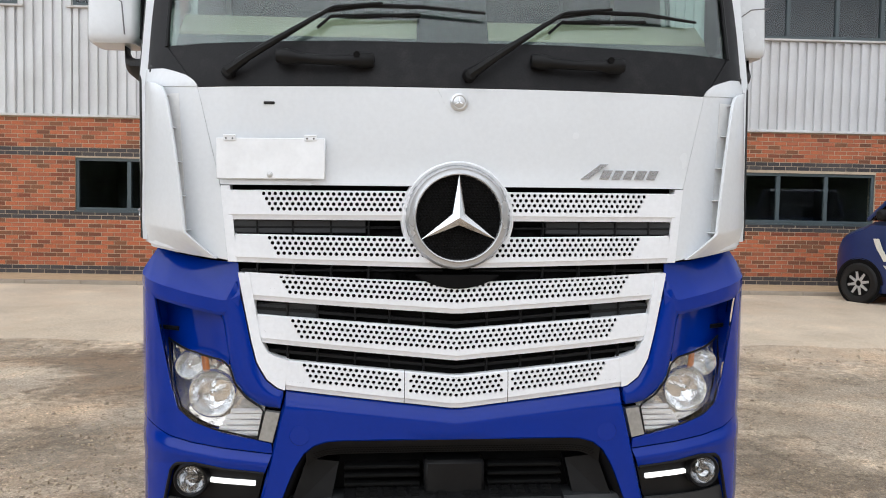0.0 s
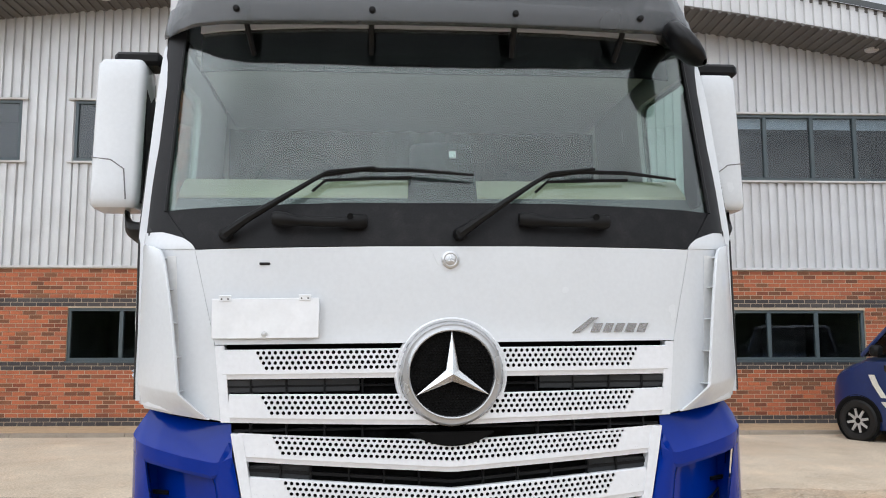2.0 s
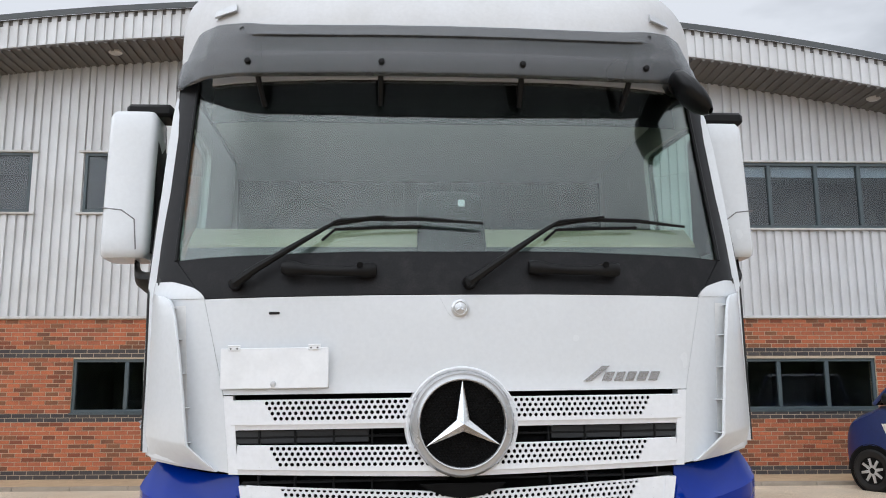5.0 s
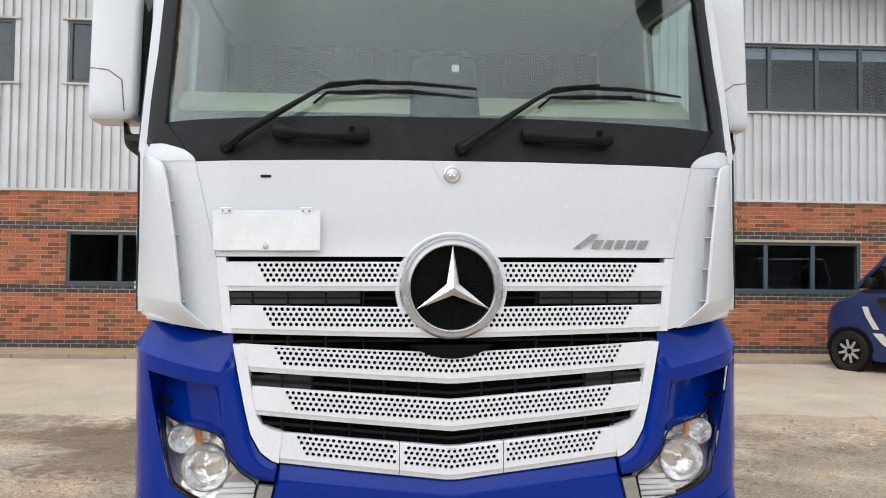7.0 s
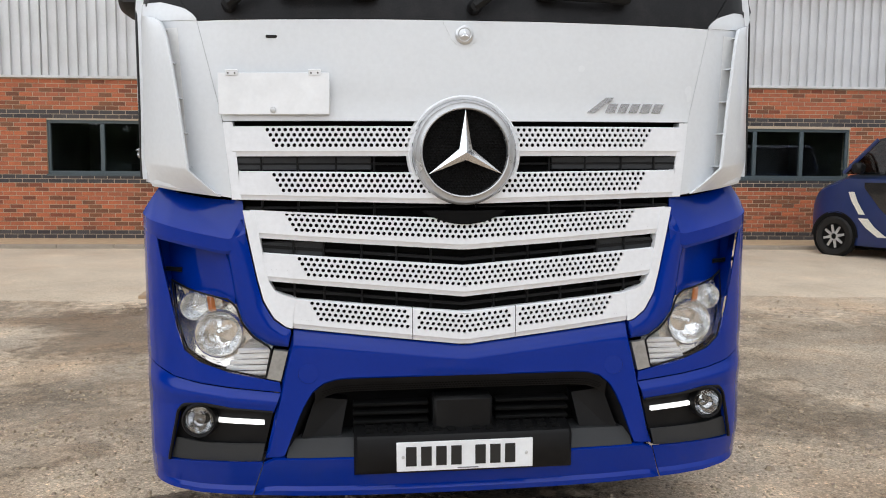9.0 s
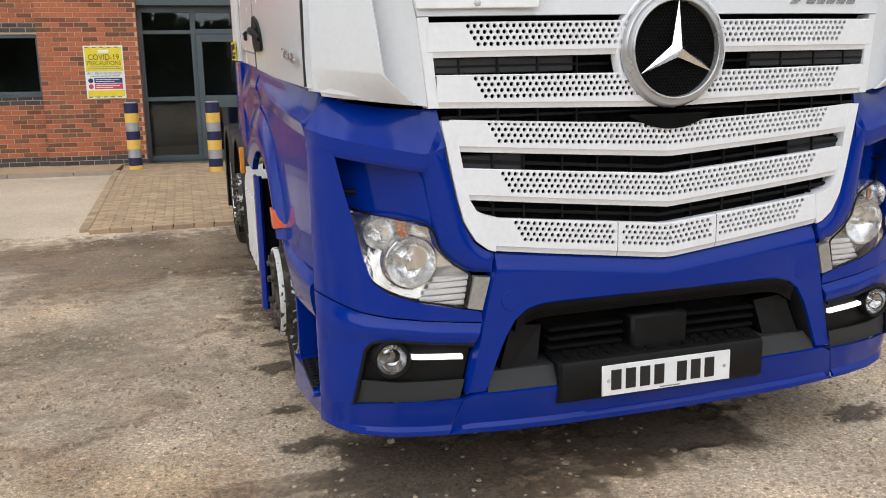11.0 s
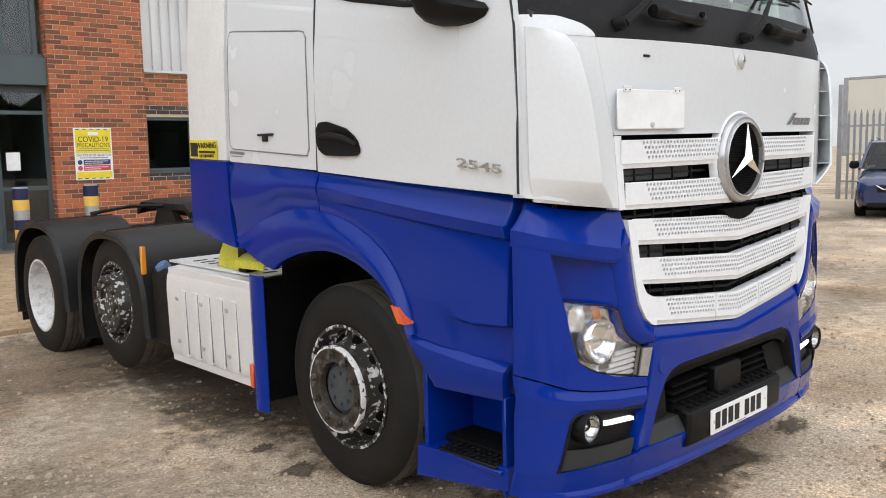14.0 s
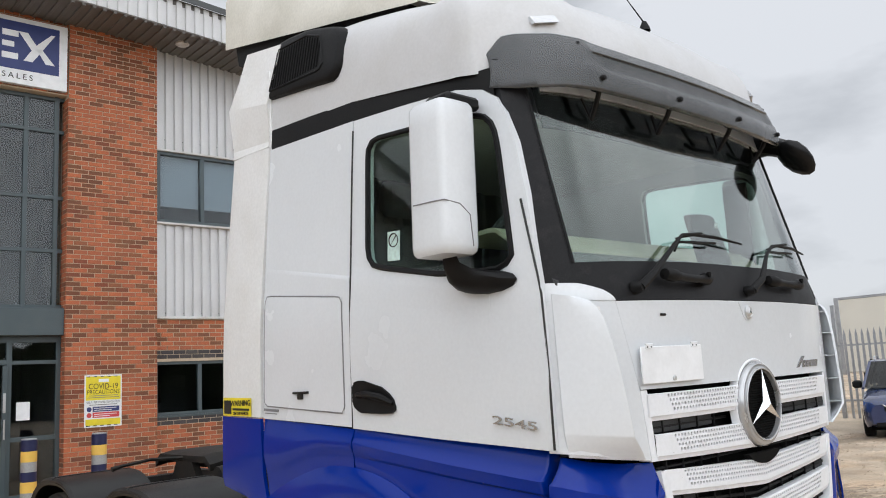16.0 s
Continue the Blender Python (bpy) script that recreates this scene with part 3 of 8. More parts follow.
SIDES = (-1, 1)
cab = part("cab_front_panel", front_sheet(Mesh(), between([(-0.872, 1.655), (-0.2, 1.655), (0.2, 1.655), (0.872, 1.655)],
           [(-0.956, 2.010), (-0.3, 2.016), (0.3, 2.016), (0.956, 2.010)], 41, 9), cab_front, 0.0, 0.03,
           bulge=lambda u, v, x, z: 0.004 * math.exp(-((v - 0.0) / 0.04) ** 2)), WHITE, truck, "white front panel")
for sg in SIDES:
    # white corner panel and the air fin that stands off it
    part("corner_panel", front_sheet(Mesh(), between([(0.8475, 1.378), (0.8735, 1.655), (0.9575, 2.012)], [(1.19, 1.436), (1.19, 1.70), (1.19, 2.02)], 16, 14), cab_front, 0.0, 0.03, sg), WHITE, truck)
    part("corner_panel_top", front_sheet(Mesh(), between([(0.957, 2.012), (0.985, 2.013), (1.01, 2.014), (1.04, 2.015), (1.10, 2.018), (1.19, 2.02)], [(0.959, 2.020), (0.974, 2.038), (1.0, 2.056), (1.033, 2.068), (1.09, 2.086), (1.19, 2.094)], 14, 5, even=True), cab_front, 0.003, 0.03, sg), WHITE, truck)
    fin = Mesh()
    rows, back = [], []
    for lead, rear in (((1.118, 0.130, 2.029), (1.178, 0.214, 2.049)), ((1.092, 0.096, 2.013), (1.179, 0.213, 2.035)), ((1.075, 0.073, 1.985), (1.179, 0.212, 2.005)), ((1.062, 0.056, 1.945), (1.180, 0.210, 1.96)),
                       ((1.043, 0.037, 1.846), (1.181, 0.207, 1.85)), ((1.025, 0.023, 1.734), (1.182, 0.204, 1.74)), ((1.008, 0.012, 1.60), (1.183, 0.200, 1.60)), ((0.996, 0.006, 1.488), (1.183, 0.198, 1.515)),
                       ((0.993, 0.006, 1.478), (1.182, 0.198, 1.505)), ((0.945, 0.018, 1.432), (1.172, 0.199, 1.462)), ((0.890, 0.037, 1.383), (1.158, 0.201, 1.419))):
        b, c = Vector(lead), Vector(rear)
        row = [b + Vector((-0.001, 0.003, 0))] + [b.lerp(c, f) + Vector((0.7, -0.7, 0)) * 0.014 * math.sin(math.pi * f) for f in (0.02, 0.15, 0.35, 0.6, 0.85)] + [c]
        rows.append([(sg * v.x, v.y, v.z) for v in row])
        back.append([(sg * (v.x - 0.004), v.y + 0.009, v.z) for v in row])
    fin.grid(rows, back)
    fin.grid([[(x, y + 0.004, z + 0.002) for x, y, z in rows[-1]], [(x - sg * 0.01, cab_front(abs(x), 1.4) + 0.004, z + 0.004) for x, y, z in rows[-1]]], (0, 0, 0.004))
    fin_ob = part("air_fin", fin, WHITE, truck, "white corner air deflector", sharp=33)
    for z, xl, yl in ((1.98, 1.076, 0.076), (1.86, 1.046, 0.042), (1.735, 1.026, 0.027), (1.61, 1.011, 0.016), (1.486, 0.998, 0.009)):
        part("rib", Mesh().prism([(sg * (xl + 0.002), yl + 0.010, z), (sg * 1.14, 0.150, z), (sg * 1.11, cab_front(1.11, z) + 0.01, z), (sg * (xl - 0.012), cab_front(xl - 0.012, z) + 0.01, z)], (0, 0, 0.004)), WHITE, fin_ob)
    part("fin_channel", front_sheet(Mesh(), between([(1.0, 1.45), (1.03, 1.99)], [(1.15, 1.45), (1.155, 1.99)], 4, 4), cab_front, 0.003, 0.002, sg), WHITE_DIRTY, fin_ob)

# perforated white grille bars


def bar(name, half, top, low, holes, inner=0.0, end_cut=0.02, hole_half=0.7, sides=(0,), taper=0.012, label="", parent=None, rows_n=4, mid=None):
    """A grille bar with real round holes. top, low: height by |x|; half: where it ends; inner: where it begins."""
    me = Mesh()
    pitch, rise, r = 0.0213, 0.0186, 0.0073
    y_at = lambda x, z: BUMP_Y(abs(x)) * 0.5 + CAB_Y(abs(x)) * 0.5 - 0.004

    def put(x, z, d=0.0):
        return (x, y_at(x, z) + d, z)

    mid_z = mid or (lambda ax: top(ax) - 0.0405)
    mid = lambda x: mid_z(abs(x))
    x_lo, x_hi = (-half, half) if inner == 0 else (inner, half)
    if sides == (-1,):
        x_lo, x_hi = -half, -inner
    n = max(6, int((x_hi - x_lo) / 0.04))
    xs = [x_lo + (x_hi - x_lo) * k / n for k in range(n + 1)]
    up = rise * rows_n / 2
    top_g, low_g = [], []
    for x in xs:
        t, b, m = top(abs(x)), low(abs(x)), mid(x)
        top_g.append([put(x, t, 0.006), put(x, t - 0.004, 0.0), put(x, min(t - 0.005, m + up))])
        low_g.append([put(x, max(b + 0.02, m - up)), put(x, b + 0.019), put(x, b + 0.016, 0.004), put(x, b, 0.008)])
    me.grid(top_g)
    me.grid(low_g)
    me.grid([[g[0], (g[0][0], g[0][1] + 0.05, g[0][2] - 0.004)] for g in top_g])
    me.grid([[g[3], (g[3][0], g[3][1] + 0.05, g[3][2] + 0.004)] for g in low_g])
    for k in range(rows_n):
        z0, z1 = up - rise * k, up - rise * (k + 1)
        lo = max(x_lo + 0.004, -hole_half + taper * k) if x_lo < 0 else x_lo + 0.004
        hi = min(x_hi - 0.004, hole_half - taper * k) if x_hi > 0 else x_hi - 0.004
        off = pitch / 2 * (k % 2)
        first = math.ceil((lo - off) / pitch)
        last = math.floor((hi - off) / pitch) - 1
        a, b = first * pitch + off, (last + 1) * pitch + off
        for p, q in ((x_lo, a), (b, x_hi)):
            m = max(1, int((q - p) / 0.05))
            me.grid([[put(p + (q - p) * i / m, mid(p + (q - p) * i / m) + z0), put(p + (q - p) * i / m, mid(p + (q - p) * i / m) + z1)] for i in range(m + 1)])
        for c in range(first, last + 1):
            xa, xb = c * pitch + off, (c + 1) * pitch + off
            xc, zc = (xa + xb) / 2, mid((xa + xb) / 2) + (z0 + z1) / 2
            o = len(me.v)
            me.v += [put(xa, mid(xa) + z0), put(xb, mid(xb) + z0), put(xb, mid(xb) + z1), put(xa, mid(xa) + z1)]
            ring = [(xc + r * math.cos(math.pi * (0.75 - 0.25 * j)), zc + r * math.sin(math.pi * (0.75 - 0.25 * j))) for j in range(8)]
            me.v += [put(x, z) for x, z in ring] + [put(x, z, 0.012) for x, z in ring]
            R = lambda j: o + 4 + j % 8
            B = lambda j: o + 12 + j % 8
            for s in range(4):
                me.f.append((o + s, o + (s + 1) % 4, R(2 * s + 2), R(2 * s + 1), R(2 * s)))
            me.f += [(R(j), R(j + 1), B(j + 1), B(j)) for j in range(8)]
    return part(name, me, WHITE_MATT, parent, label, sharp=50)


upper_grille = part("grille_backing", front_sheet(Mesh(), between([(-0.84, 1.30), (0.84, 1.30)], [(-0.86, 1.66), (0.86, 1.66)], 21, 4), cab_front, -0.075, 0.01), BLACK_DEEP, truck)
lower_grille = part("lower_grille_backing", front_sheet(Mesh(), between([(-0.60, 0.86), (0, 0.80), (0.60, 0.86)], [(-0.80, 1.33), (0, 1.33), (0.80, 1.33)], 21, 4), cab_front, -0.075, 0.01), BLACK_DEEP, truck)
flat = lambda z: (lambda ax: z)
bars = []
for sg in SIDES:
    for hi, lo, half, hh, inn in ((flat(1.636), flat(1.528), 0.842, 0.745, 0.165), (lambda ax: 1.466 + 0.011 * ax, lambda ax: 1.351 + 0.025 * ax, 0.818, 0.712, 0.03)):
        bars.append(bar("grille_bar", half, hi, lo, True, inner=inn, hole_half=hh, sides=(sg,), parent=truck, label="perforated white grille bar"))


slope = lambda z, k: (lambda ax: z + k * ax)
bar("grille_bar", 0.782, slope(1.297, 0.043), slope(1.181, 0.067), True, hole_half=0.672, parent=truck, label="perforated white grille bar", mid=slope(1.257, 0.052))
bar("grille_bar", 0.738, slope(1.123, 0.075), slope(1.005, 0.094), True, hole_half=0.632, parent=truck, label="perforated white grille bar", mid=slope(1.080, 0.077))
for sides, half, inn, hh in (((-1,), 0.634, 0.196, 0.582), ((0,), 0.1935, 0, 0.19), ((1,), 0.634, 0.196, 0.582)):
    bar("grille_bar", half, slope(0.948, 0.096), slope(0.824, 0.116), True, inner=inn, hole_half=hh, sides=sides, parent=truck, label="perforated white grille bar", taper=0.012 if inn else 0.0, mid=slope(0.902, 0.106))
# black shroud that dips below the emblem
shroud = [(0.264 * math.cos(radians(a)), 0.0, 1.540 + 0.264 * math.sin(radians(a))) for a in np.linspace(234, 306, 25)]
part("emblem_shroud", Mesh().prism(shroud, (0, 0.03, 0)).moved(pose(0, -0.007, 0)), BLACK_DEEP, truck, "black shroud below the emblem")
for sg in SIDES:
    # white uprights that join the bars
    part("grille_upright", front_sheet(Mesh(), between([(0.873, 1.652), (0.846, 1.372)], [(0.838, 1.652), (0.812, 1.372)], 8, 4), cab_front, 0.002, 0.06, sg), WHITE_MATT, truck)
    part("grille_upright", front_sheet(Mesh(), between([(0.808, 1.332), (0.789, 1.228), (0.760, 1.082), (0.739, 0.999), (0.702, 0.936), (0.662, 0.905), (0.637, 0.897)],
         [(0.766, 1.330), (0.744, 1.20), (0.724, 1.08), (0.698, 1.035), (0.660, 1.018), (0.625, 1.009)], 20, 5), cab_front, 0.009, 0.06, sg), WHITE_MATT, truck)
    for k, (z, xa, xb) in enumerate(((1.50, 0.21, 0.83), (1.340, 0.05, 0.80))):
        part("louvre", Mesh().box(min(sg * xa, sg * xb), max(sg * xa, sg * xb), 0.05, 0.075, z - 0.005, z + 0.005), BLACK, upper_grille)
        for x in (0.33, 0.47, 0.61, 0.74):
            part("louvre", Mesh().box(sg * x - 0.004, sg * x + 0.004, 0.045, 0.08, z - 0.03, z + 0.03), BLACK, upper_grille)
    part("louvre", Mesh().box(min(sg * 0.34, sg * 0.83), max(sg * 0.34, sg * 0.83), 0.052, 0.085, 1.478, 1.526), GREY_PLASTIC, upper_grille)
    for z, zc, xa in ((1.20, 1.14, 0.75), (1.04, 0.97, 0.70)):
        me = Mesh()
        me.grid([[(sg * x, 0.055, zc + (z - zc) * x / xa - 0.006), (sg * x, 0.055, zc + (z - zc) * x / xa + 0.006)] for x in np.linspace(0, xa, 8)], (0, 0.02, 0))
        part("louvre", me, BLACK, lower_grille)
        for x in (0.12, 0.25, 0.38, 0.52, 0.63):
            zz = zc + (z - zc) * x / xa
            part("louvre", Mesh().box(sg * x - 0.004, sg * x + 0.004, 0.05, 0.08, zz - 0.045, zz + 0.045), BLACK, lower_grille)
    part("louvre", Mesh().box(min(sg * 0.52, sg * 0.745), max(sg * 0.52, sg * 0.745), 0.06, 0.09, 1.155, 1.215), GREY_PLASTIC, lower_grille)

# round emblem with a three-armed star
emblem = part("emblem_ring", Mesh().lathe([(0.156, 0.02), (0.156, -0.026), (0.158, -0.034), (0.1615, -0.036), (0.165, -0.033), (0.166, -0.027), (0.170, -0.025), (0.182, -0.026), (0.189, -0.019), (0.193, -0.006), (0.194, 0.02)], (0, 0.0, 1.540), n=80), RINGMAT, truck, "silver emblem ring")
emblem.matrix_basis = pose(0, 0.003, 0)
part("emblem_collar", Mesh().lathe([(0.195, 0.0), (0.203, -0.004), (0.209, 0.002), (0.213, 0.03)], (0, 0.0, 1.540), n=56, start=radians(-28), sweep=radians(236)), WHITE_MATT, emblem)
me = Mesh()
for i in range(-13, 14):
    for j in range(-15, 16):
        x, z = i * 0.0122 + (j % 2) * 0.0061, j * 0.0104
        if math.hypot(x, z) < 0.150:
            o = len(me.v)
            me.v += [(x - 0.0055, -0.012, 1.54 + z), (x, -0.012, 1.54 + z + 0.0048), (x + 0.0055, -0.012, 1.54 + z), (x, -0.012, 1.54 + z - 0.0048), (x, -0.018, 1.54 + z)]
            me.f += [(o, o + 1, o + 4), (o + 1, o + 2, o + 4), (o + 2, o + 3, o + 4), (o + 3, o, o + 4)]
me.lathe([(0.0, -0.0115), (0.156, -0.0115), (0.156, 0.0)], (0, 0, 1.54), n=48)
part("emblem_mesh", me, BLACK_DEEP, emblem, "black mesh disc")
me = Mesh()
o = len(me.v)
me.v.append((0, -0.062, 1.54))
tips, notch = [], []
for k in range(3):
    a = radians(90 + 120 * k)
    me.v.append((0.158 * math.cos(a), -0.036, 1.54 + 0.158 * math.sin(a)))
    a += radians(60)
    me.v.append((0.027 * math.cos(a), -0.038, 1.54 + 0.027 * math.sin(a)))
for k in range(3):
    t, n1, n0 = o + 1 + 2 * k, o + 2 + 2 * k, o + 2 + 2 * ((k - 1) % 3)
    me.f += [(o, t, n1), (o, n0, t)]
me.f.append([o + 1, o + 6, o + 5, o + 4, o + 3, o + 2])
part("emblem_star", me, CHROME, emblem, "chrome star", sharp=5)
badge = part("bonnet_badge", Mesh().lathe([(0.0, -0.018), (0.018, -0.017), (0.022, -0.014), (0.025, -0.016), (0.033, -0.012), (0.034, 0.0)], (0, 0.008, 1.965), n=32), SATIN, truck, "round silver bonnet badge")
part("badge_recess", Mesh().prism([(-0.078, 0.0032, 2.010), (0.078, 0.0032, 2.010), (0.045, 0.0032, 1.945), (0.022, 0.0032, 1.926), (-0.022, 0.0032, 1.926), (-0.045, 0.0032, 1.945)], (0, 0.006, 0)), WHITE, badge)
me = Mesh()
for k in range(3):
    a = radians(90 + 120 * k)
    me.prism([(0.0, -0.012, 1.965), (0.004 * math.cos(a + 1.57), -0.012, 1.965 + 0.004 * math.sin(a + 1.57)), (0.018 * math.cos(a), -0.012, 1.965 + 0.018 * math.sin(a)), (0.004 * math.cos(a - 1.57), -0.012, 1.965 + 0.004 * math.sin(a - 1.57))], (0, 0.004, 0))
part("badge_star", me, CHROME, badge)

# name badge on the front as plain slanted bars
x = 0.462
for k, (w, h, lean) in enumerate(((0.030, 0.056, 0.075), (0.048, 0.034, 0.016), (0.044, 0.034, 0.016), (0.044, 0.034, 0.016), (0.048, 0.034, 0.016), (0.046, 0.034, 0.016))):
    y = CAB_Y(x + 0.03) - 0.006
    bar_w = w - (0.0 if k == 0 else 0.012)
    part("name_bar", Mesh().prism([(x, y, 1.688), (x + bar_w, y, 1.688), (x + bar_w + lean, y, 1.688 + h), (x + lean, y, 1.688 + h)], (0, 0.006, 0)), MODEL_METAL, truck, "silver raised name bar")
    x += w + (0.042 if k == 0 else 0.0)

# hinged white plate holder and a small bonnet catch
board = part("board", Mesh().box(-0.885, -0.488, 0.012, 0.020, 1.676, 1.824, 0.003).moved(pose(0, 0, 0)), SIGN_WHITE, truck, "blank hinged white plate")
board.matrix_basis = pose(-0.686, 0.0, 0, 0, 0, -6.0) @ pose(0.686, 0.0, 0) @ pose(0, -0.008, 0)
for x in (-0.835, -0.54):
    part("hinge", Mesh().box(x - 0.022, x + 0.022, 0.008, 0.013, 1.814, 1.832, 0.002).tube([(x - 0.022, 0.010, 1.832), (x + 0.022, 0.010, 1.832)], 0.004, 6), SIGN_WHITE, board)
    for d in (-0.012, 0.012):
        part("screw", Mesh().lathe([(0.0, 0.0055), (0.003, 0.006), (0.0035, 0.009)], (x + d, 0, 1.822), n=8), INK, board)
part("lock", Mesh().lathe([(0.0, -0.005), (0.009, -0.004), (0.011, 0.0), (0.011, 0.006)], (-0.689, 0.01, 1.692), n=16), SATIN, board)
part("bonnet_catch", Mesh().box(-0.712, -0.672, 0.022, 0.034, 1.948, 1.958), STEEL, truck)

# blue bumper
SEAM = curve((0.634, 0.655, 0.695, 0.747, 0.795), (0.892, 0.81, 0.635, 0.41, 0.255))
INTAKE = curve((0, 0.43, 0.485, 0.53, 0.568, 0.60, 0.62, 0.677, 0.678), (0.705, 0.704, 0.699, 0.684, 0.653, 0.601, 0.556, 0.405, 0.405))
me = Mesh()
g = []
for x in sorted(set([s * v for s in (-1, 1) for v in (0, 0.1, 0.2, 0.3, 0.4, 0.44, 0.48, 0.51, 0.53, 0.55, 0.568, 0.585, 0.60, 0.62, 0.634, 0.655, 0.675, 0.70, 0.73, 0.747)])):
    ax = abs(x)
    hi = min(0.818 + 0.115 * ax, SEAM(ax)) if ax > 0.634 else 0.818 + 0.115 * ax
    lo = min(INTAKE(ax), hi - 0.001)
    crease = max(lo + 0.3 * (hi - lo), hi - 0.050)
    g.append([(x, z) for z in (hi, hi - 0.006, hi - (hi - crease) * 0.5, crease, crease - (crease - lo) * 0.12, lo + (crease - lo) * 0.5, lo + 0.006 * (hi > lo + 0.03), lo)])
bumper = part("bumper", front_sheet(me, g, bumper_front, 0.0, 0.03, bulge=lambda u, v, x, z: (-0.02, -0.016, -0.007, 0.004, 0.004, 0.0, -0.001, -0.006)[round(v * 7)]), BLUE, truck, "royal blue bumper")
me = Mesh()
g = []
for x in np.linspace(-0.795, 0.795, 41):
    ax = abs(x)
    lo = 0.246 + 0.010 * (ax / 0.795) ** 2
    hi = 0.404 if ax < 0.748 else max(lo + 0.004, SEAM(ax))
    g.append([(x, lo + (hi - lo) * f) for f in (1.0, 0.96, 0.5, 0.22, 0.13, 0.0)])
part("bumper_lip", front_sheet(me, g, bumper_front, 0.0, 0.03, bulge=lambda u, v, x, z: (-0.012, 0, 0.002, 0.002, 0.018, 0.020)[round(v * 5)]), BLUE, truck, "blue lower bumper lip", sharp=22)
for sg in SIDES:
    part("towing_cap", Mesh().lathe([(0.0, -0.002), (0.036, -0.002), (0.038, 0.001), (0.038, 0.01)], (sg * 0.582, 0.013, 0.726), n=28), BLUE, truck)
    # cheek between grille and headlamp
    part("bumper_cheek", front_sheet(Mesh(), between([(0.816, 1.300), (0.796, 1.228), (0.767, 1.082), (0.745, 0.995), (0.708, 0.931), (0.667, 0.899), (0.640, 0.892), (0.650, 0.845)],
         [(0.880, 1.175), (0.868, 1.14), (0.852, 1.01), (0.830, 0.918), (0.787, 0.866), (0.738, 0.832), (0.700, 0.824), (0.656, 0.824)], 30, 9), bumper_front, 0.0, 0.05, sg,
         bulge=lambda u, v, x, z: 0.014 * math.sin(math.pi * min(1, 0.1 + v * 0.95)) - 0.004 - 0.02 * max(0.0, v - 0.85) / 0.15), BLUE, truck)
    part("bumper_ridge", front_sheet(Mesh(), between([(0.812, 1.366), (0.95, 1.374), (1.06, 1.392), (1.11, 1.406), (1.143, 1.416)],
         [(0.800, 1.250), (0.830, 1.236), (0.867, 1.229), (0.976, 1.250), (1.03, 1.262), (1.10, 1.279), (1.159, 1.294), (1.211, 1.317)], 26, 6), bumper_front, 0.0, 0.012, sg,
         bulge=lambda u, v, x, z: max(0.0, z - 1.29) ** 1.2 * 0.55 + 0.010 - 0.104 * (1 - v) ** 0.8 * min(1.0, 0.35 + 1.2 * u)), BLUE, truck, sharp=22)
    part("bumper_ridge", front_sheet(Mesh(), between([(0.800, 1.250), (0.830, 1.236), (0.867, 1.229), (0.976, 1.250), (1.03, 1.262), (1.10, 1.279), (1.159, 1.294), (1.211, 1.317)],
         [(0.806, 1.20), (0.872, 1.170), (0.908, 1.178), (1.03, 1.203), (1.146, 1.228), (1.210, 1.256)], 26, 6), bumper_front, 0.0, 0.012, sg,
         bulge=lambda u, v, x, z: max(0.0, z - 1.29) ** 1.2 * 0.55 + 0.010 - 0.004 * v - 0.03 * max(0.0, v - 0.8)), BLUE, truck, sharp=22)
    part("air_channel", front_sheet(Mesh(), between([(0.855, 1.215), (1.0, 1.22), (1.125, 1.25)], [(0.845, 0.985), (1.0, 1.02), (1.115, 1.045)], 14, 8), bumper_front, 0.0, 0.01, sg,
         bulge=lambda u, v, x, z: -0.012 - 0.035 * math.sin(math.pi / 2 * min(1, 2.2 * u)) - 0.085 * u ** 1.4), BLUE, truck)
    me = Mesh()
    near = line([(1.138, 1.236), (1.114, 1.113), (1.09, 1.009), (1.069, 0.904), (1.040, 0.812)], 12)
    deep = line([(1.112, 1.25), (1.108, 1.058), (1.075, 0.905), (1.040, 0.812)], 12)
    me.grid([[(sg * a.x, bumper_front(a.x, a.y) + 0.02, a.y), (sg * (a.x + 0.015), bumper_front(a.x, a.y) + 0.10, a.y), (sg * b.x, lamp_front(b.x, b.y) + 0.03, b.y)] for a, b in zip(near, deep)], (0, 0.006, 0))
    part("air_slot", me, BLUE, truck, "shaded blue air slot beside the headlamp")
    blade = part("corner_blade", front_sheet(Mesh(), between([(1.138, 1.234), (1.114, 1.113), (1.09, 1.009), (1.069, 0.904), (1.040, 0.810)], [(1.208, 1.258), (1.208, 1.113), (1.208, 1.0), (1.208, 0.90), (1.208, 0.805)], 18, 9), bumper_front, 0.004, 0.01, sg), BLUE, truck)
    for z in (1.235, 1.10):
        part("strut", Mesh().tube([(sg * 1.06, 0.21, z), (sg * 1.19, 0.265, z + 0.005)], 0.009), BLACK, blade)
    part("lamp_surround", front_sheet(Mesh(), between([(0.688, 0.694), (0.738, 0.704), (0.87, 0.730), (0.985, 0.768), (1.042, 0.812), (1.208, 0.808)],
         [(0.684, 0.658), (0.747, 0.664), (0.87, 0.677), (0.985, 0.692), (1.08, 0.712), (1.208, 0.768)], 24, 6), bumper_front, 0.0, 0.012, sg), BLUE, truck)
    low = part("corner_bumper", front_sheet(Mesh(), between([(0.686, 0.652), (0.87, 0.671), (0.985, 0.686), (1.08, 0.706), (1.208, 0.762)],
         [(0.714, 0.580), (0.86, 0.592), (0.98, 0.610), (1.06, 0.604), (1.208, 0.59)], 26, 7), bumper_front, 0.0, 0.012, sg,
         bulge=lambda u, v, x, z: (-0.004, 0.0, 0.008, 0.012, 0.008, 0.003, 0.0)[round(v * 6)]), BLUE, truck)
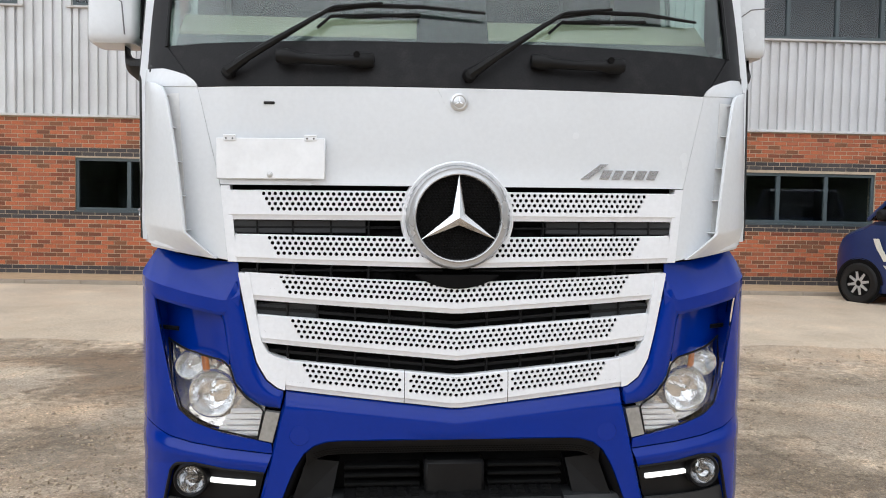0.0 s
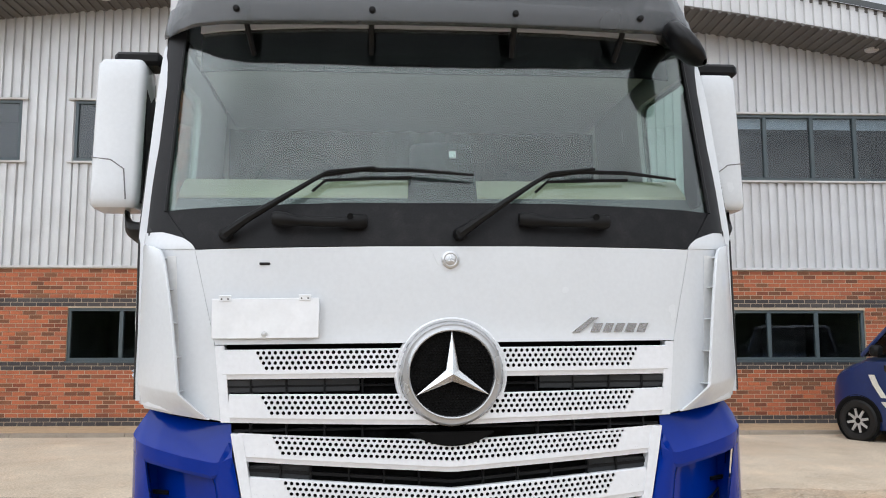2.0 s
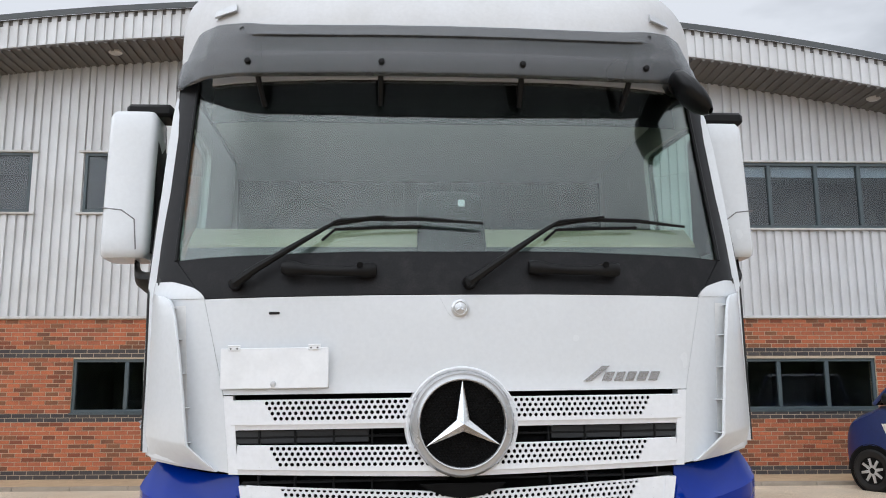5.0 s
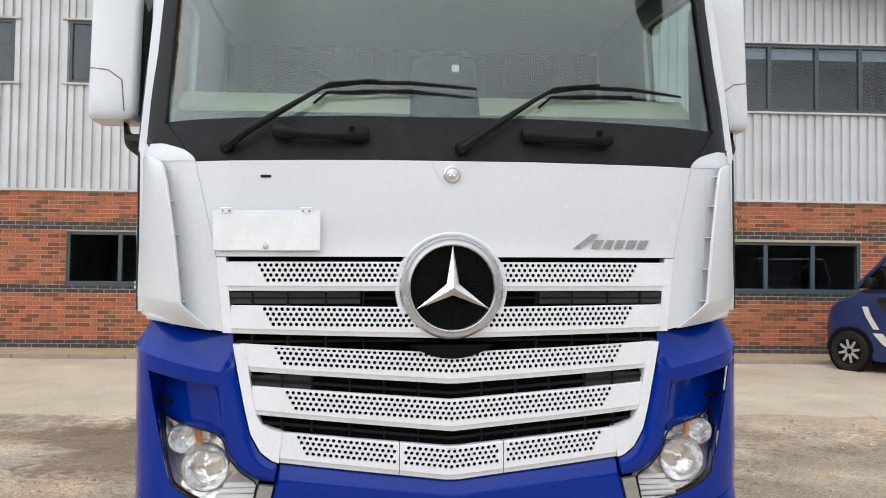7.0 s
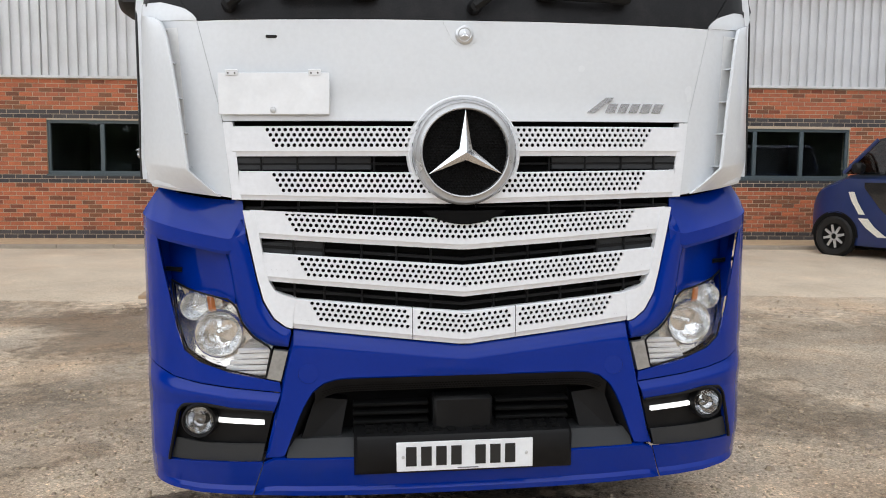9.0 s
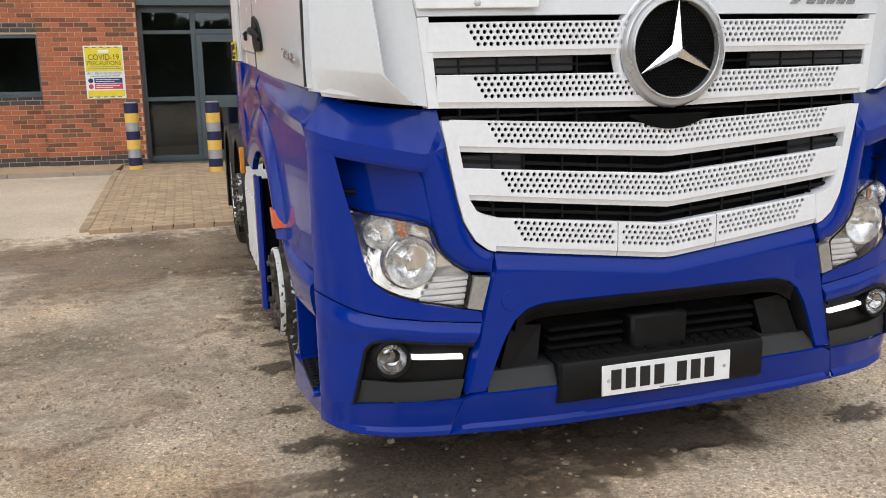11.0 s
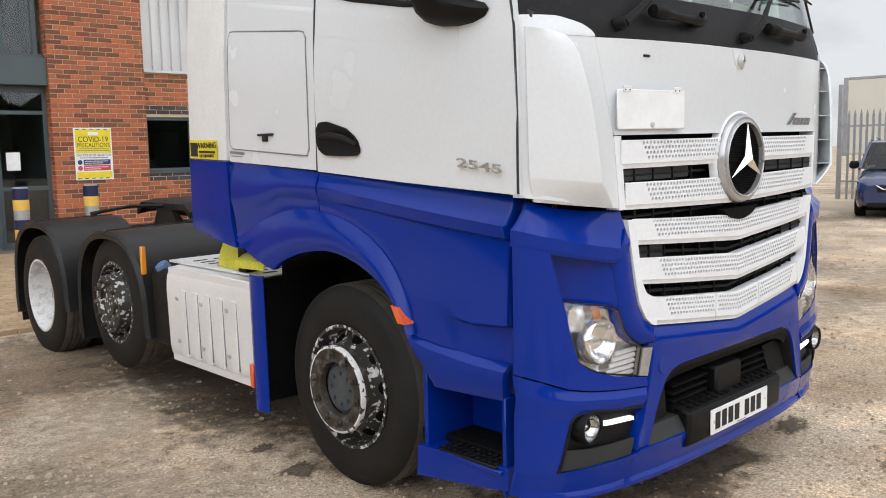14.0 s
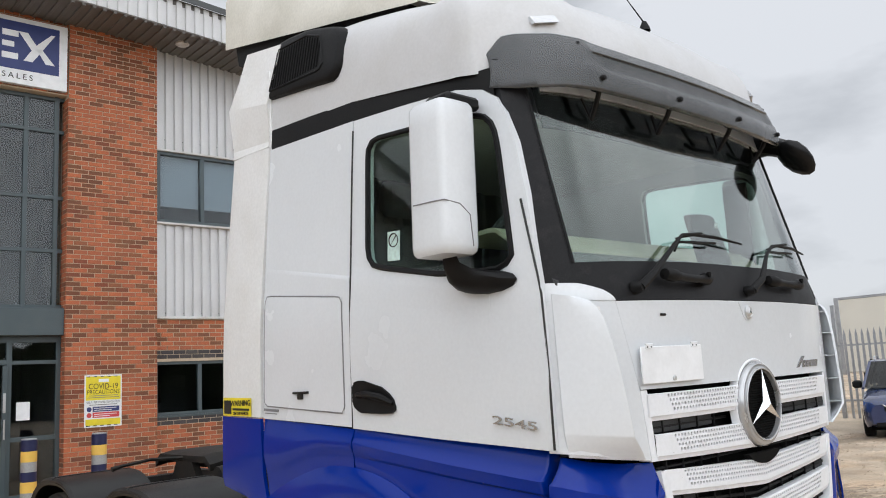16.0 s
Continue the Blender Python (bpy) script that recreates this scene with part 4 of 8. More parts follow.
    part("corner_bumper", front_sheet(Mesh(), between([(1.06, 0.604), (1.208, 0.59)], [(1.115, 0.384), (1.208, 0.384)], 10, 6), bumper_front, 0.0, 0.012, sg), BLUE, truck)
    part("corner_bumper", front_sheet(Mesh(), between([(0.756, 0.388), (1.0, 0.388), (1.208, 0.384)], [(0.800, 0.256), (1.0, 0.262), (1.208, 0.282)], 22, 9), bumper_front, 0.0, 0.012, sg,
         bulge=lambda u, v, x, z: (0, 0, 0, 0.002, 0.002, 0.002, 0.002, 0.014, 0.018)[round(v * 8)] * (1 - u ** 6)), BLUE, truck, sharp=22)
    # fog lamp pocket
    pocket = part("fog_pocket", front_sheet(Mesh(), between([(0.716, 0.580), (0.86, 0.590), (0.98, 0.607), (1.06, 0.602)], [(0.764, 0.386), (0.86, 0.386), (1.0, 0.386), (1.112, 0.386)], 14, 6), bumper_front, -0.035, 0.01, sg), BLACK, truck, "black fog lamp pocket")
    part("pocket_plate", front_sheet(Mesh(), between([(0.748, 0.455), (0.95, 0.458), (1.085, 0.47)], [(0.764, 0.390), (0.95, 0.390), (1.108, 0.390)], 12, 3), bumper_front, -0.012, 0.01, sg), GREY_PLASTIC, pocket)
    rim = [(0.716, 0.580), (0.86, 0.592), (0.98, 0.610), (1.045, 0.605), (1.07, 0.585), (1.115, 0.386)]
    part("pocket_rim", Mesh().tube([(sg * x, bumper_front(x, z) - 0.001, z) for x, z in line(rim, 30)], 0.007, 6), BLACK, pocket)
    fy = BUMP_Y(1.0) - 0.005
    fog = part("fog_lamp", Mesh().lathe([(0.066, 0.05), (0.066, 0.0), (0.060, -0.012), (0.054, -0.010), (0.052, 0.0)], (sg * 0.990, fy, 0.548), n=36), BLACK, pocket)
    part("reflector", Mesh().lathe([(0.052, 0.0), (0.045, 0.022), (0.025, 0.036), (0.012, 0.03), (0.0, 0.016)], (sg * 0.990, fy, 0.548), n=28), FOG, fog)
    part("lens", Mesh().lathe([(0.053, -0.004), (0.035, -0.011), (0.0, -0.014)], (sg * 0.990, fy, 0.548), n=28), CLEAR, fog)
    lamp = Mesh().grid([[(sg * x, BUMP_Y(x) + 0.012 + d, 0.528 + 0.055 * (x - 0.750) + z) for d, z in ((0.004, 0.0), (0.0, 0.003), (0.0, 0.012), (0.004, 0.015))] for x in np.linspace(0.750, 0.920, 9)], (0, 0.02, 0))
    part("daytime_light", lamp, DRL, pocket, "lit white daytime light")

    # headlamp
    TOP = [(1.106, 1.058), (1.034, 1.034), (0.95, 1.018), (0.868, 1.004), (0.842, 0.977), (0.822, 0.914), (0.779, 0.862), (0.716, 0.821)]
    LOW = [(1.104, 1.050), (1.075, 0.905), (1.040, 0.812), (0.985, 0.774), (0.927, 0.748), (0.87, 0.737), (0.80, 0.723), (0.739, 0.709)]
    head = part("headlamp", front_sheet(Mesh(), between(TOP, LOW, 26, 8), lamp_front, -0.055, 0.01, sg, bulge=lambda u, v, x, z: -0.02 * math.sin(math.pi * v)), HOUSING, truck, "clear glass headlamp")
    lens = part("lens", front_sheet(Mesh(), between(TOP, LOW, 26, 8), lamp_front, -0.002, 0.003, sg, bulge=lambda u, v, x, z: 0.01 * math.sin(math.pi * v) * math.sin(math.pi * u)), CLEAR, head)
    lens.visible_shadow = False
    edge = TOP + [LOW[-1 - k] for k in range(len(LOW))]
    part("lamp_seal", Mesh().tube([(sg * x, lamp_front(x, z) + 0.006, z) for x, z in line(edge, 60)], 0.004, 6), BLACK, head)
    for x, z, r in ((1.006, 0.968, 0.048), (0.912, 0.872, 0.080)):
        y = lamp_front(x, z) + 0.016
        part("lamp_bezel", Mesh().lathe([(r * 1.18, 0.05), (r * 1.16, 0.012), (r * 1.06, 0.0), (r, 0.01)], (sg * x, y, z), n=36), HOUSING, head)
        part("lamp_reflector", Mesh().lathe([(r, 0.01), (r * 0.85, 0.035), (r * 0.5, 0.055), (r * 0.2, 0.06), (r * 0.17, 0.025), (0.0, 0.02)], (sg * x, y, z), n=36), FLUTED, head)
        part("bulb_cap", Mesh().lathe([(0.0, -0.006), (r * 0.13, -0.004), (r * 0.16, 0.03)], (sg * x, y + 0.015, z), n=16), CHROME, head)
    part("amber_reflector", front_sheet(Mesh(), between([(0.955, 1.012), (0.925, 1.006)], [(0.948, 0.962), (0.918, 0.955)], 8, 6), lamp_front, -0.012, 0.004, sg, bulge=lambda u, v, x, z: -0.012 * math.sin(math.pi * u)), AMBER, head)
    for k in range(5):
        z = 0.812 - 0.022 * k
        a = 0.79 + 0.015 * k
        part("lamp_flute", front_sheet(Mesh(), between([(0.722 + 0.004 * k, z + 0.008), (a + 0.05, z + 0.004)], [(0.724 + 0.004 * k, z - 0.010), (a + 0.055, z - 0.014)], 6, 4), bumper_front, -0.03, 0.006, sg, bulge=lambda u, v, x, z: 0.008 * math.sin(math.pi * v)), REFLECTOR, head)
    part("corner_reflector", front_sheet(Mesh(), between([(0.708, 0.816), (0.735, 0.709)], [(0.656, 0.810), (0.684, 0.699)], 4, 3), bumper_front, 0.001, 0.03, sg), material("grey_lens", (0.30, 0.29, 0.27), 0.25, coat=0.5) if sg == -1 else bpy.data.materials["grey_lens"], truck)

# intake with slats, radar box, step and plate
intake = part("bumper_intake", Mesh().box(-0.70, 0.70, 0.17, 0.19, 0.36, 0.72).box(-0.66, 0.66, 0.04, 0.19, 0.36, 0.404), BLACK_DEEP, truck, "black intake recess")
part("intake_brow", Mesh().grid([[(x, 0.012 + BUMP_Y(abs(x)), INTAKE(abs(x)) - 0.002), (x, 0.018 + BUMP_Y(abs(x)), INTAKE(abs(x)) - 0.016), (x, 0.045, INTAKE(abs(x)) - 0.058), (x, 0.16, INTAKE(abs(x)) - 0.062)] for x in np.linspace(-0.56, 0.56, 31)], (0, 0.006, 0.004)), BLACK, intake)
me = Mesh()
for i in range(-46, 47):
    for j in range(3):
        x = i * 0.0115 + (j % 2) * 0.0057
        z = INTAKE(abs(x)) - 0.026 - j * 0.010
        me.v += [(x - 0.004, 0.018 + j * 0.007, z), (x + 0.004, 0.018 + j * 0.007, z), (x + 0.004, 0.021 + j * 0.007, z - 0.005), (x - 0.004, 0.021 + j * 0.007, z - 0.005)]
        me.f.append(tuple(range(len(me.v) - 4, len(me.v))))
part("brow_perforation", me, BLACK_DEEP, intake)
for sg in SIDES:
    part("intake_side", Mesh().grid([[(sg * x, BUMP_Y(x) + 0.014, z), (sg * (x - 0.012), BUMP_Y(x) + 0.03, z), (sg * (x - 0.05), 0.16, z)] for x, z in line([(0.676, 0.406), (0.62, 0.556), (0.60, 0.60), (0.568, 0.65), (0.53, 0.68), (0.485, 0.696)], 12)], (0, 0.004, 0)), BLACK, intake)
    part("intake_pocket", Mesh().prism([(sg * 0.63, 0.05, 0.42), (sg * 0.47, 0.07, 0.455), (sg * 0.44, 0.10, 0.60), (sg * 0.56, 0.08, 0.62)], (0, 0.08, 0)), BLACK, intake)
    part("intake_floor", Mesh().grid([[(sg * x, BUMP_Y(x) + 0.006, 0.404), (sg * x * 0.985, 0.045 + BUMP_Y(x) * 0.5, 0.468), (sg * x * 0.98, 0.16, 0.474)] for x in np.linspace(0.40, 0.668, 8)], (0, 0.006, -0.004)), GREY_PLASTIC, intake)
    for k in range(4):
        z = 0.475 + 0.034 * k
        part("slat", Mesh().box(min(sg * 0.13, sg * 0.42), max(sg * 0.13, sg * 0.42), 0.07, 0.13, z, z + 0.014), BLACK_DEEP, intake)
part("sensor_box", Mesh().box(-0.115, 0.115, 0.035, 0.15, 0.455, 0.615, 0.012), BLACK, intake)
hold = [(0.14, 0.512), (0.012, 0.490), (-0.008, 0.484), (-0.016, 0.472), (-0.012, 0.350), (-0.004, 0.338), (0.08, 0.336)]
me = Mesh()
me.grid([[(x, y + d, z - e) for y, z in hold] for x, d, e in ((-0.418, 0.02, 0.006), (-0.405, 0.004, 0.0), (-0.2, 0, 0), (0, 0, 0), (0.2, 0, 0), (0.405, 0.004, 0.0), (0.418, 0.02, 0.006))], (0, 0.005, 0))
me.box(-0.416, -0.395, 0.0, 0.12, 0.342, 0.480).box(0.395, 0.416, 0.0, 0.12, 0.342, 0.480)
holder = part("plate_holder", me, BLACK, truck, "black step and plate holder")
for side in (-1, 1):
    for i in range(7):
        x = side * (0.03 + i * 0.052)
        me = Mesh()
        for j in range(3):
            y = 0.012 + 0.034 * j
            z = 0.4905 + 0.17 * (y - 0.012)
            me.prism([(x, y, z), (x + side * 0.030, y, z), (x + side * 0.036, y + 0.022, z + 0.0045), (x + side * 0.006, y + 0.022, z + 0.0045)], (0, 0, 0.006))
        part("tread", me, BLACK_DEEP, holder)
plate = part("number_plate", Mesh().box(-0.26, 0.26, -0.021, -0.015, 0.349, 0.461, 0.002), SIGN_WHITE, truck, "white number plate")
for x in (-0.205, -0.148, -0.091, -0.034, 0.058, 0.115, 0.172):
    part("plate_bar", Mesh().box(x - 0.020, x + 0.020, -0.0235, -0.020, 0.369, 0.443, 0.001), INK, plate)
for x in (-0.235, 0.235):
    part("plate_screw", Mesh().lathe([(0.0, -0.025), (0.006, -0.024), (0.007, -0.020)], (x, 0, 0.405), n=12), SATIN, plate)
part("plate_bar", Mesh().box(-0.03, 0.05, -0.0235, -0.020, 0.355, 0.359, 0.001), INK_GREY, plate)

# windscreen, its black surround and the cab's glasshouse
part("windscreen_panel", front_sheet(Mesh(), between([(-0.962, 2.014), (-0.3, 2.020), (0.3, 2.020), (0.962, 2.014)], [(-1.085, 2.172), (-0.4, 2.190), (0.4, 2.190), (1.085, 2.172)], 33, 6), cab_front, -0.006, 0.02), BLACK_DUSTY, truck, "dusty black panel below the windscreen")
screen = part("windscreen", front_sheet(Mesh(), between([(-1.085, 2.172), (-0.4, 2.190), (0.4, 2.190), (1.085, 2.172)], [(-1.06, 3.06), (-0.4, 3.10), (0.4, 3.10), (1.06, 3.06)], 33, 9), cab_front, -0.010, 0.004), WINDSCREEN, truck, "large greenish windscreen")
screen.visible_shadow = False
for sg in SIDES:
    part("door_pillar", front_sheet(Mesh(), between([(0.975, 2.03), (1.087, 2.172), (1.076, 2.6), (1.062, 3.08)], [(1.19, 2.085), (1.188, 2.178), (1.172, 2.6), (1.145, 3.10)], 14, 7), cab_front, -0.002, 0.03, sg), BLACK_DUSTY, truck, "black windscreen pillar")
    part("screen_edge", Mesh().tube([(sg * x, cab_front(x, z) + 0.002, z) for x, z in line([(1.087, 2.17), (1.076, 2.6), (1.062, 3.06)], 10)], 0.008, 6), BLACK, truck)
    # door with its window
    outer = [(0.232, 1.445), (0.235, 1.75), (0.242, 2.08), (0.300, 2.47), (0.345, 2.696), (0.394, 2.842), (0.436, 2.916), (0.515, 2.971), (0.669, 3.012), (1.055, 3.035), (1.385, 3.052), (1.388, 2.97), (1.392, 2.75), (1.40, 2.25), (1.405, 2.08), (1.41, 1.9), (1.42, 1.53), (0.83, 1.487)]
    inner = [(0.60, 2.178), (0.43, 2.178), (0.378, 2.215), (0.412, 2.50), (0.436, 2.70), (0.455, 2.79), (0.49, 2.838), (0.55, 2.862), (0.66, 2.880), (1.0, 2.905), (1.20, 2.917), (1.248, 2.905), (1.270, 2.865), (1.270, 2.385), (1.258, 2.325), (1.225, 2.29), (1.14, 2.268), (0.80, 2.200)]
    ring = [[tuple(Vector(a).lerp(Vector(b), k / 5)) for k in range(6)] for a, b in zip(outer, inner)]
    me = Mesh()
    rows = [[(sg * (side_x(z, y) + 0.010 * math.sin(math.pi * min(1.0, max(0.0, (z - 1.44) / 0.8)))), y, z) for y, z in r] for r in ring]
    me.grid(rows, (-sg * 0.035, 0, 0), closed=True)
    door = part("cab_door", me, WHITE, truck, "white cab door", sharp=30)
    part("window_seal", Mesh().tube([(sg * (side_x(z, y) + 0.002), y, z) for y, z in line(inner + inner[:1], 60)], 0.014, 6), BLACK, door)
    pane = part("side_window", side_sheet(Mesh(), [[inner[k], inner[17 - k]] for k in range(9)], sg, -0.012, 0.004), SIDE_GLASS, door)
    pane.visible_shadow = False
    if sg == -1:
        part("window_sticker", side_sheet(Mesh(), [[(1.135, 2.30), (1.135, 2.44)], [(1.05, 2.295), (1.05, 2.435)]], sg, -0.006, 0.002), material("pale_sticker", (0.55, 0.72, 0.66), 0.5), door, "pale window sticker")
        part("sticker_ring", Mesh().lathe([(0.028, 0), (0.034, -0.002), (0.034, 0.0), (0.028, 0.002)], (-side_x(2.4, 1.09) + 0.004, 1.092, 2.395), "x", 20), INK, door)
        part("sticker_bar", side_sheet(Mesh(), [[(1.115, 2.37), (1.110, 2.376)], [(1.068, 2.414), (1.073, 2.42)]], sg, -0.003, 0.001), INK, door)
    part("door_gap", Mesh().tube([(sg * (side_x(z, y) + 0.0035), y, z) for y, z in line([(0.237, 1.45), (0.237, 1.75), (0.245, 2.08), (0.325, 2.45)], 16)], 0.0055, 5), INK, door)
    part("door_gap", Mesh().tube([(sg * (side_x(z, y) + 0.0035), y, z) for y, z in line([(1.4225, 1.532), (1.4125, 1.9), (1.4025, 2.25), (1.3945, 2.75), (1.3875, 3.0)], 16)], 0.0045, 5), INK, door)
    handle = part("door_handle", side_sheet(Mesh(), between([(1.40, 1.725), (1.388, 1.748), (1.33, 1.757), (1.18, 1.718), (1.112, 1.672), (1.095, 1.63)], [(1.399, 1.66), (1.386, 1.625), (1.34, 1.603), (1.20, 1.598), (1.12, 1.599), (1.097, 1.612)], 12, 5), sg, 0.004, 0.01, bulge=lambda u, v, y, z: 0.014 - 0.008 * math.sin(math.pi * v) * math.sin(math.pi * u)), BLACK, door, "black door handle")
    part("handle_grip", Mesh().tube([(sg * 1.266, 1.37, 1.688), (sg * 1.284, 1.28, 1.690), (sg * 1.282, 1.18, 1.675), (sg * 1.264, 1.11, 1.645)], [0.012, 0.017, 0.017, 0.011], 8), BLACK, handle)
    if sg == -1:
        lettering("2545", 0.088, pose(-1.2335, 0.405, 1.553, 90, 0, -95) @ Matrix(((1, 0.32, 0, 0), (0, 1, 0, 0), (0, 0, 1, 0), (0, 0, 0, 1))) @ pose(0, 0, 0, 0, 0, 1.5) @ Matrix.Diagonal((1.32, 0.54, 1, 1)), MODEL_METAL, "model_number", door, 0.0025, weight=0.0008)
    swell = lambda z: 0.010 * math.sin(math.pi * min(1.0, max(0.0, (z - 1.44) / 0.8)))
    for name, span, rise, owner in (("shoulder_crease", (0.50, 0.725, 0.93, 1.131, 1.27, 1.392), swell, door), ("shoulder_crease", (1.412, 1.6, 1.855, 2.0, 2.15), lambda z: 0.0, truck)):
        rows = []
        for y in span:
            zc = 2.124 + 0.175 * (y - 0.725)
            lift = 0.006 * min(1.0, (y - 0.48) * 4, (2.15 - y) * 2)
            rows.append([(sg * (side_x(z, y) + rise(z) + d), y, z) for z, d in ((zc + 0.075 * (y < 1.4) * 0.6 + 0.02, 0.0005), (zc + 0.004, 0.0005 + lift), (zc - 0.003, 0.0005 + lift), (zc - 0.10, 0.0006))])
        part(name, Mesh().grid(rows, (-sg * 0.004, 0, 0)), WHITE, owner, sharp=60)
    # side wall behind the door, with a locker
    part("side_panel", side_sheet(Mesh(), between([(1.425, 1.535), (1.405, 2.25), (1.39, 3.054)], [(2.20, 1.580), (2.165, 2.4), (2.14, 3.076)], 12, 8), sg, 0.0, 0.03), WHITE, truck)
    locker = part("locker_door", side_sheet(Mesh(), between([(1.485, 1.605), (1.475, 2.165)], [(2.205 - 0.02, 1.648), (2.155, 2.238)], 6, 6), sg, 0.003, 0.01), WHITE, truck, "flush white locker door")
    part("locker_gap", Mesh().tube([(sg * (side_x(z, y) + 0.001), y, z) for y, z in line([(1.482, 1.63), (1.474, 2.14), (1.478, 2.158), (1.50, 2.172), (2.12, 2.238), (2.142, 2.236), (2.156, 2.215), (2.184, 1.672), (2.178, 1.655), (2.16, 1.645), (1.505, 1.602), (1.488, 1.608), (1.482, 1.63)], 70)], 0.0042, 5), INK_GREY, locker)
    part("locker_lock", Mesh().box(min(sg * 1.255, sg * 1.278), max(sg * 1.255, sg * 1.278), 1.77, 1.90, 1.703, 1.715).box(min(sg * 1.255, sg * 1.276), max(sg * 1.255, sg * 1.276), 1.82, 1.86, 1.675, 1.705), STEEL, locker)
    part("rear_fairing", side_sheet(Mesh(), between([(2.21, 1.585), (2.175, 2.4), (2.14, 3.09)], [(2.60, 1.60), (2.56, 2.4), (2.51, 3.09)], 12, 6), sg, 0.012, 0.02, bulge=lambda u, v, y, z: 0.01 * math.sin(math.pi * v)), WHITE_DIRTY, truck)
    part("rear_fairing", side_sheet(Mesh(), between([(2.15, 3.095), (2.155, 3.13), (2.15, 3.24), (2.145, 3.35), (2.10, 3.52), (2.06, 3.69)], [(2.52, 3.098), (2.535, 3.15), (2.55, 3.26), (2.56, 3.41), (2.48, 3.57), (2.42, 3.74)], 6, 6, even=False), sg, 0.0, 0.02, bulge=lambda u, v, y, z: (0.012, 0.002, 0.012, 0.030, 0.016, 0.0)[round(u * 5)]), WHITE_DIRTY, truck, sharp=12)
    # black band under the roof, widening into the pillar
    low = [(2.15, 3.080), (1.8, 3.070), (1.41, 3.057), (1.06, 3.039), (0.80, 3.025), (0.669, 3.014), (0.58, 2.995), (0.515, 2.972), (0.48, 2.950), (0.455, 2.930)]
    high = [(2.15, 3.192), (1.8, 3.182), (1.41, 3.164), (1.06, 3.122), (0.80, 3.088), (0.67, 3.072), (0.58, 3.066), (0.50, 3.062), (0.475, 3.060), (0.455, 3.056)]
    part("roof_band", side_sheet(Mesh(), between(low, high, 10, 4, even=False), sg, -0.006, 0.02), BLACK, truck, "black band below the roof")
    # blue side skirts
    part("rear_skirt", side_sheet(Mesh(), between([(2.605, 1.595), (2.62, 1.21), (2.40, 1.165)], [(2.215, 1.578), (2.20, 1.27), (2.165, 1.125)], 10, 6), sg, 0.012, 0.02, bulge=lambda u, v, y, z: 0.008 * math.sin(math.pi * v)), BLUE, truck)
    crease = lambda u, v, y, z: (-0.012, 0.0, 0.012, 0.016, 0.006, 0.0, 0.0, 0.0)[round(v * 7)]
    part("arch_panel", side_sheet(Mesh(), between([(2.205, 1.576), (2.05, 1.567), (1.75, 1.548), (1.43, 1.525)], [(2.155, 1.12), (2.03, 1.14), (1.72, 1.325), (1.43, 1.335)], 14, 8), sg, 0.0, 0.02, bulge=crease), BLUE, truck)
    wing = []
    for y in (1.424, 1.38, 1.33, 1.27, 1.21, 1.156, 1.10, 1.05, 0.996, 0.94, 0.884, 0.85, 0.83, 0.814, 0.80, 0.78, 0.74, 0.70, 0.66, 0.60, 0.54, 0.48, 0.42, 0.37, 0.34, 0.325, 0.318, 0.311, 0.306):
        hi = WING_TOP(y)
        edge, cut, low = WING_EDGE(y), WING_CUT(y), WING_LOW(y)
        k = (1.424 - y) / 1.126
        turn = (0.0, 0.004, 0.018)[(y < 0.315) + (y < 0.31)]
        dent = 0.048 * min(1.0, max(0.0, (0.66 - y) / 0.3))
        mid = max(cut + 0.01, low + 0.03)
        zs = [(hi, -0.016 - 0.050 * k), (hi - 0.012, -0.008 - 0.050 * k), (edge + 0.55 * (hi - edge), -0.004 - 0.045 * k), (edge + 0.25 * (hi - edge), 0.002 - 0.032 * k), (edge + 0.005, 0.009 - 0.010 * k), (edge - 0.002, 0.011 - 0.004 * k), (edge - 0.012, 0.010 - 0.006 * k), (edge - 0.050, 0.006 - 0.012 * k), (edge - 0.064, -0.001 - 0.030 * k)]
        zs += [(edge - 0.064 + (mid - edge + 0.064) * f, -0.001 - 0.030 * k + 0.026 * k * f) for f in (0.3, 0.6, 0.85, 1.0)]
        zs += [(max(cut - 0.008, low + 0.015), -0.004 - dent), (low, -0.004 - dent * 0.9)]
        wing.append([(sg * (side_x(z, y) + d - turn), y, z) for z, d in zs])
    part("arch_panel", Mesh().grid(wing, (-sg * 0.045, 0, 0)), BLUE, truck, sharp=24)
    part("lower_panel", side_sheet(Mesh(), between([(0.856, 0.860), (0.78, 0.843), (0.472, 0.801), (0.312, 0.791)], [(0.766, 0.728), (0.696, 0.641), (0.50, 0.646), (0.330, 0.650)], 14, 7), sg, 0.0, 0.04,
         bulge=lambda u, v, y, z: (-0.012 - 0.014 * u, 0.008, 0.010, 0.008, 0.004, 0.0, -0.010)[round(v * 6)]), BLUE, truck, sharp=24)
    flare_o = [(2.18, 1.165), (2.08, 1.215), (1.953, 1.265), (1.84, 1.302), (1.724, 1.333), (1.62, 1.348), (1.518, 1.351), (1.42, 1.347), (1.33, 1.335), (1.24, 1.314), (1.156, 1.287), (1.07, 1.247), (0.996, 1.202), (0.935, 1.148), (0.884, 1.083), (0.845, 1.01), (0.814, 0.929), (0.795, 0.85)]
    flare_i = [(1.80, 1.040), (1.77, 1.060), (1.73, 1.085), (1.67, 1.108), (1.60, 1.130), (1.55, 1.144), (1.49, 1.155), (1.42, 1.163), (1.35, 1.168), (1.28, 1.163), (1.20, 1.148), (1.12, 1.123), (1.06, 1.097), (1.01, 1.070), (0.965, 1.035), (0.915, 0.992), (0.865, 0.945), (0.815, 0.86)]
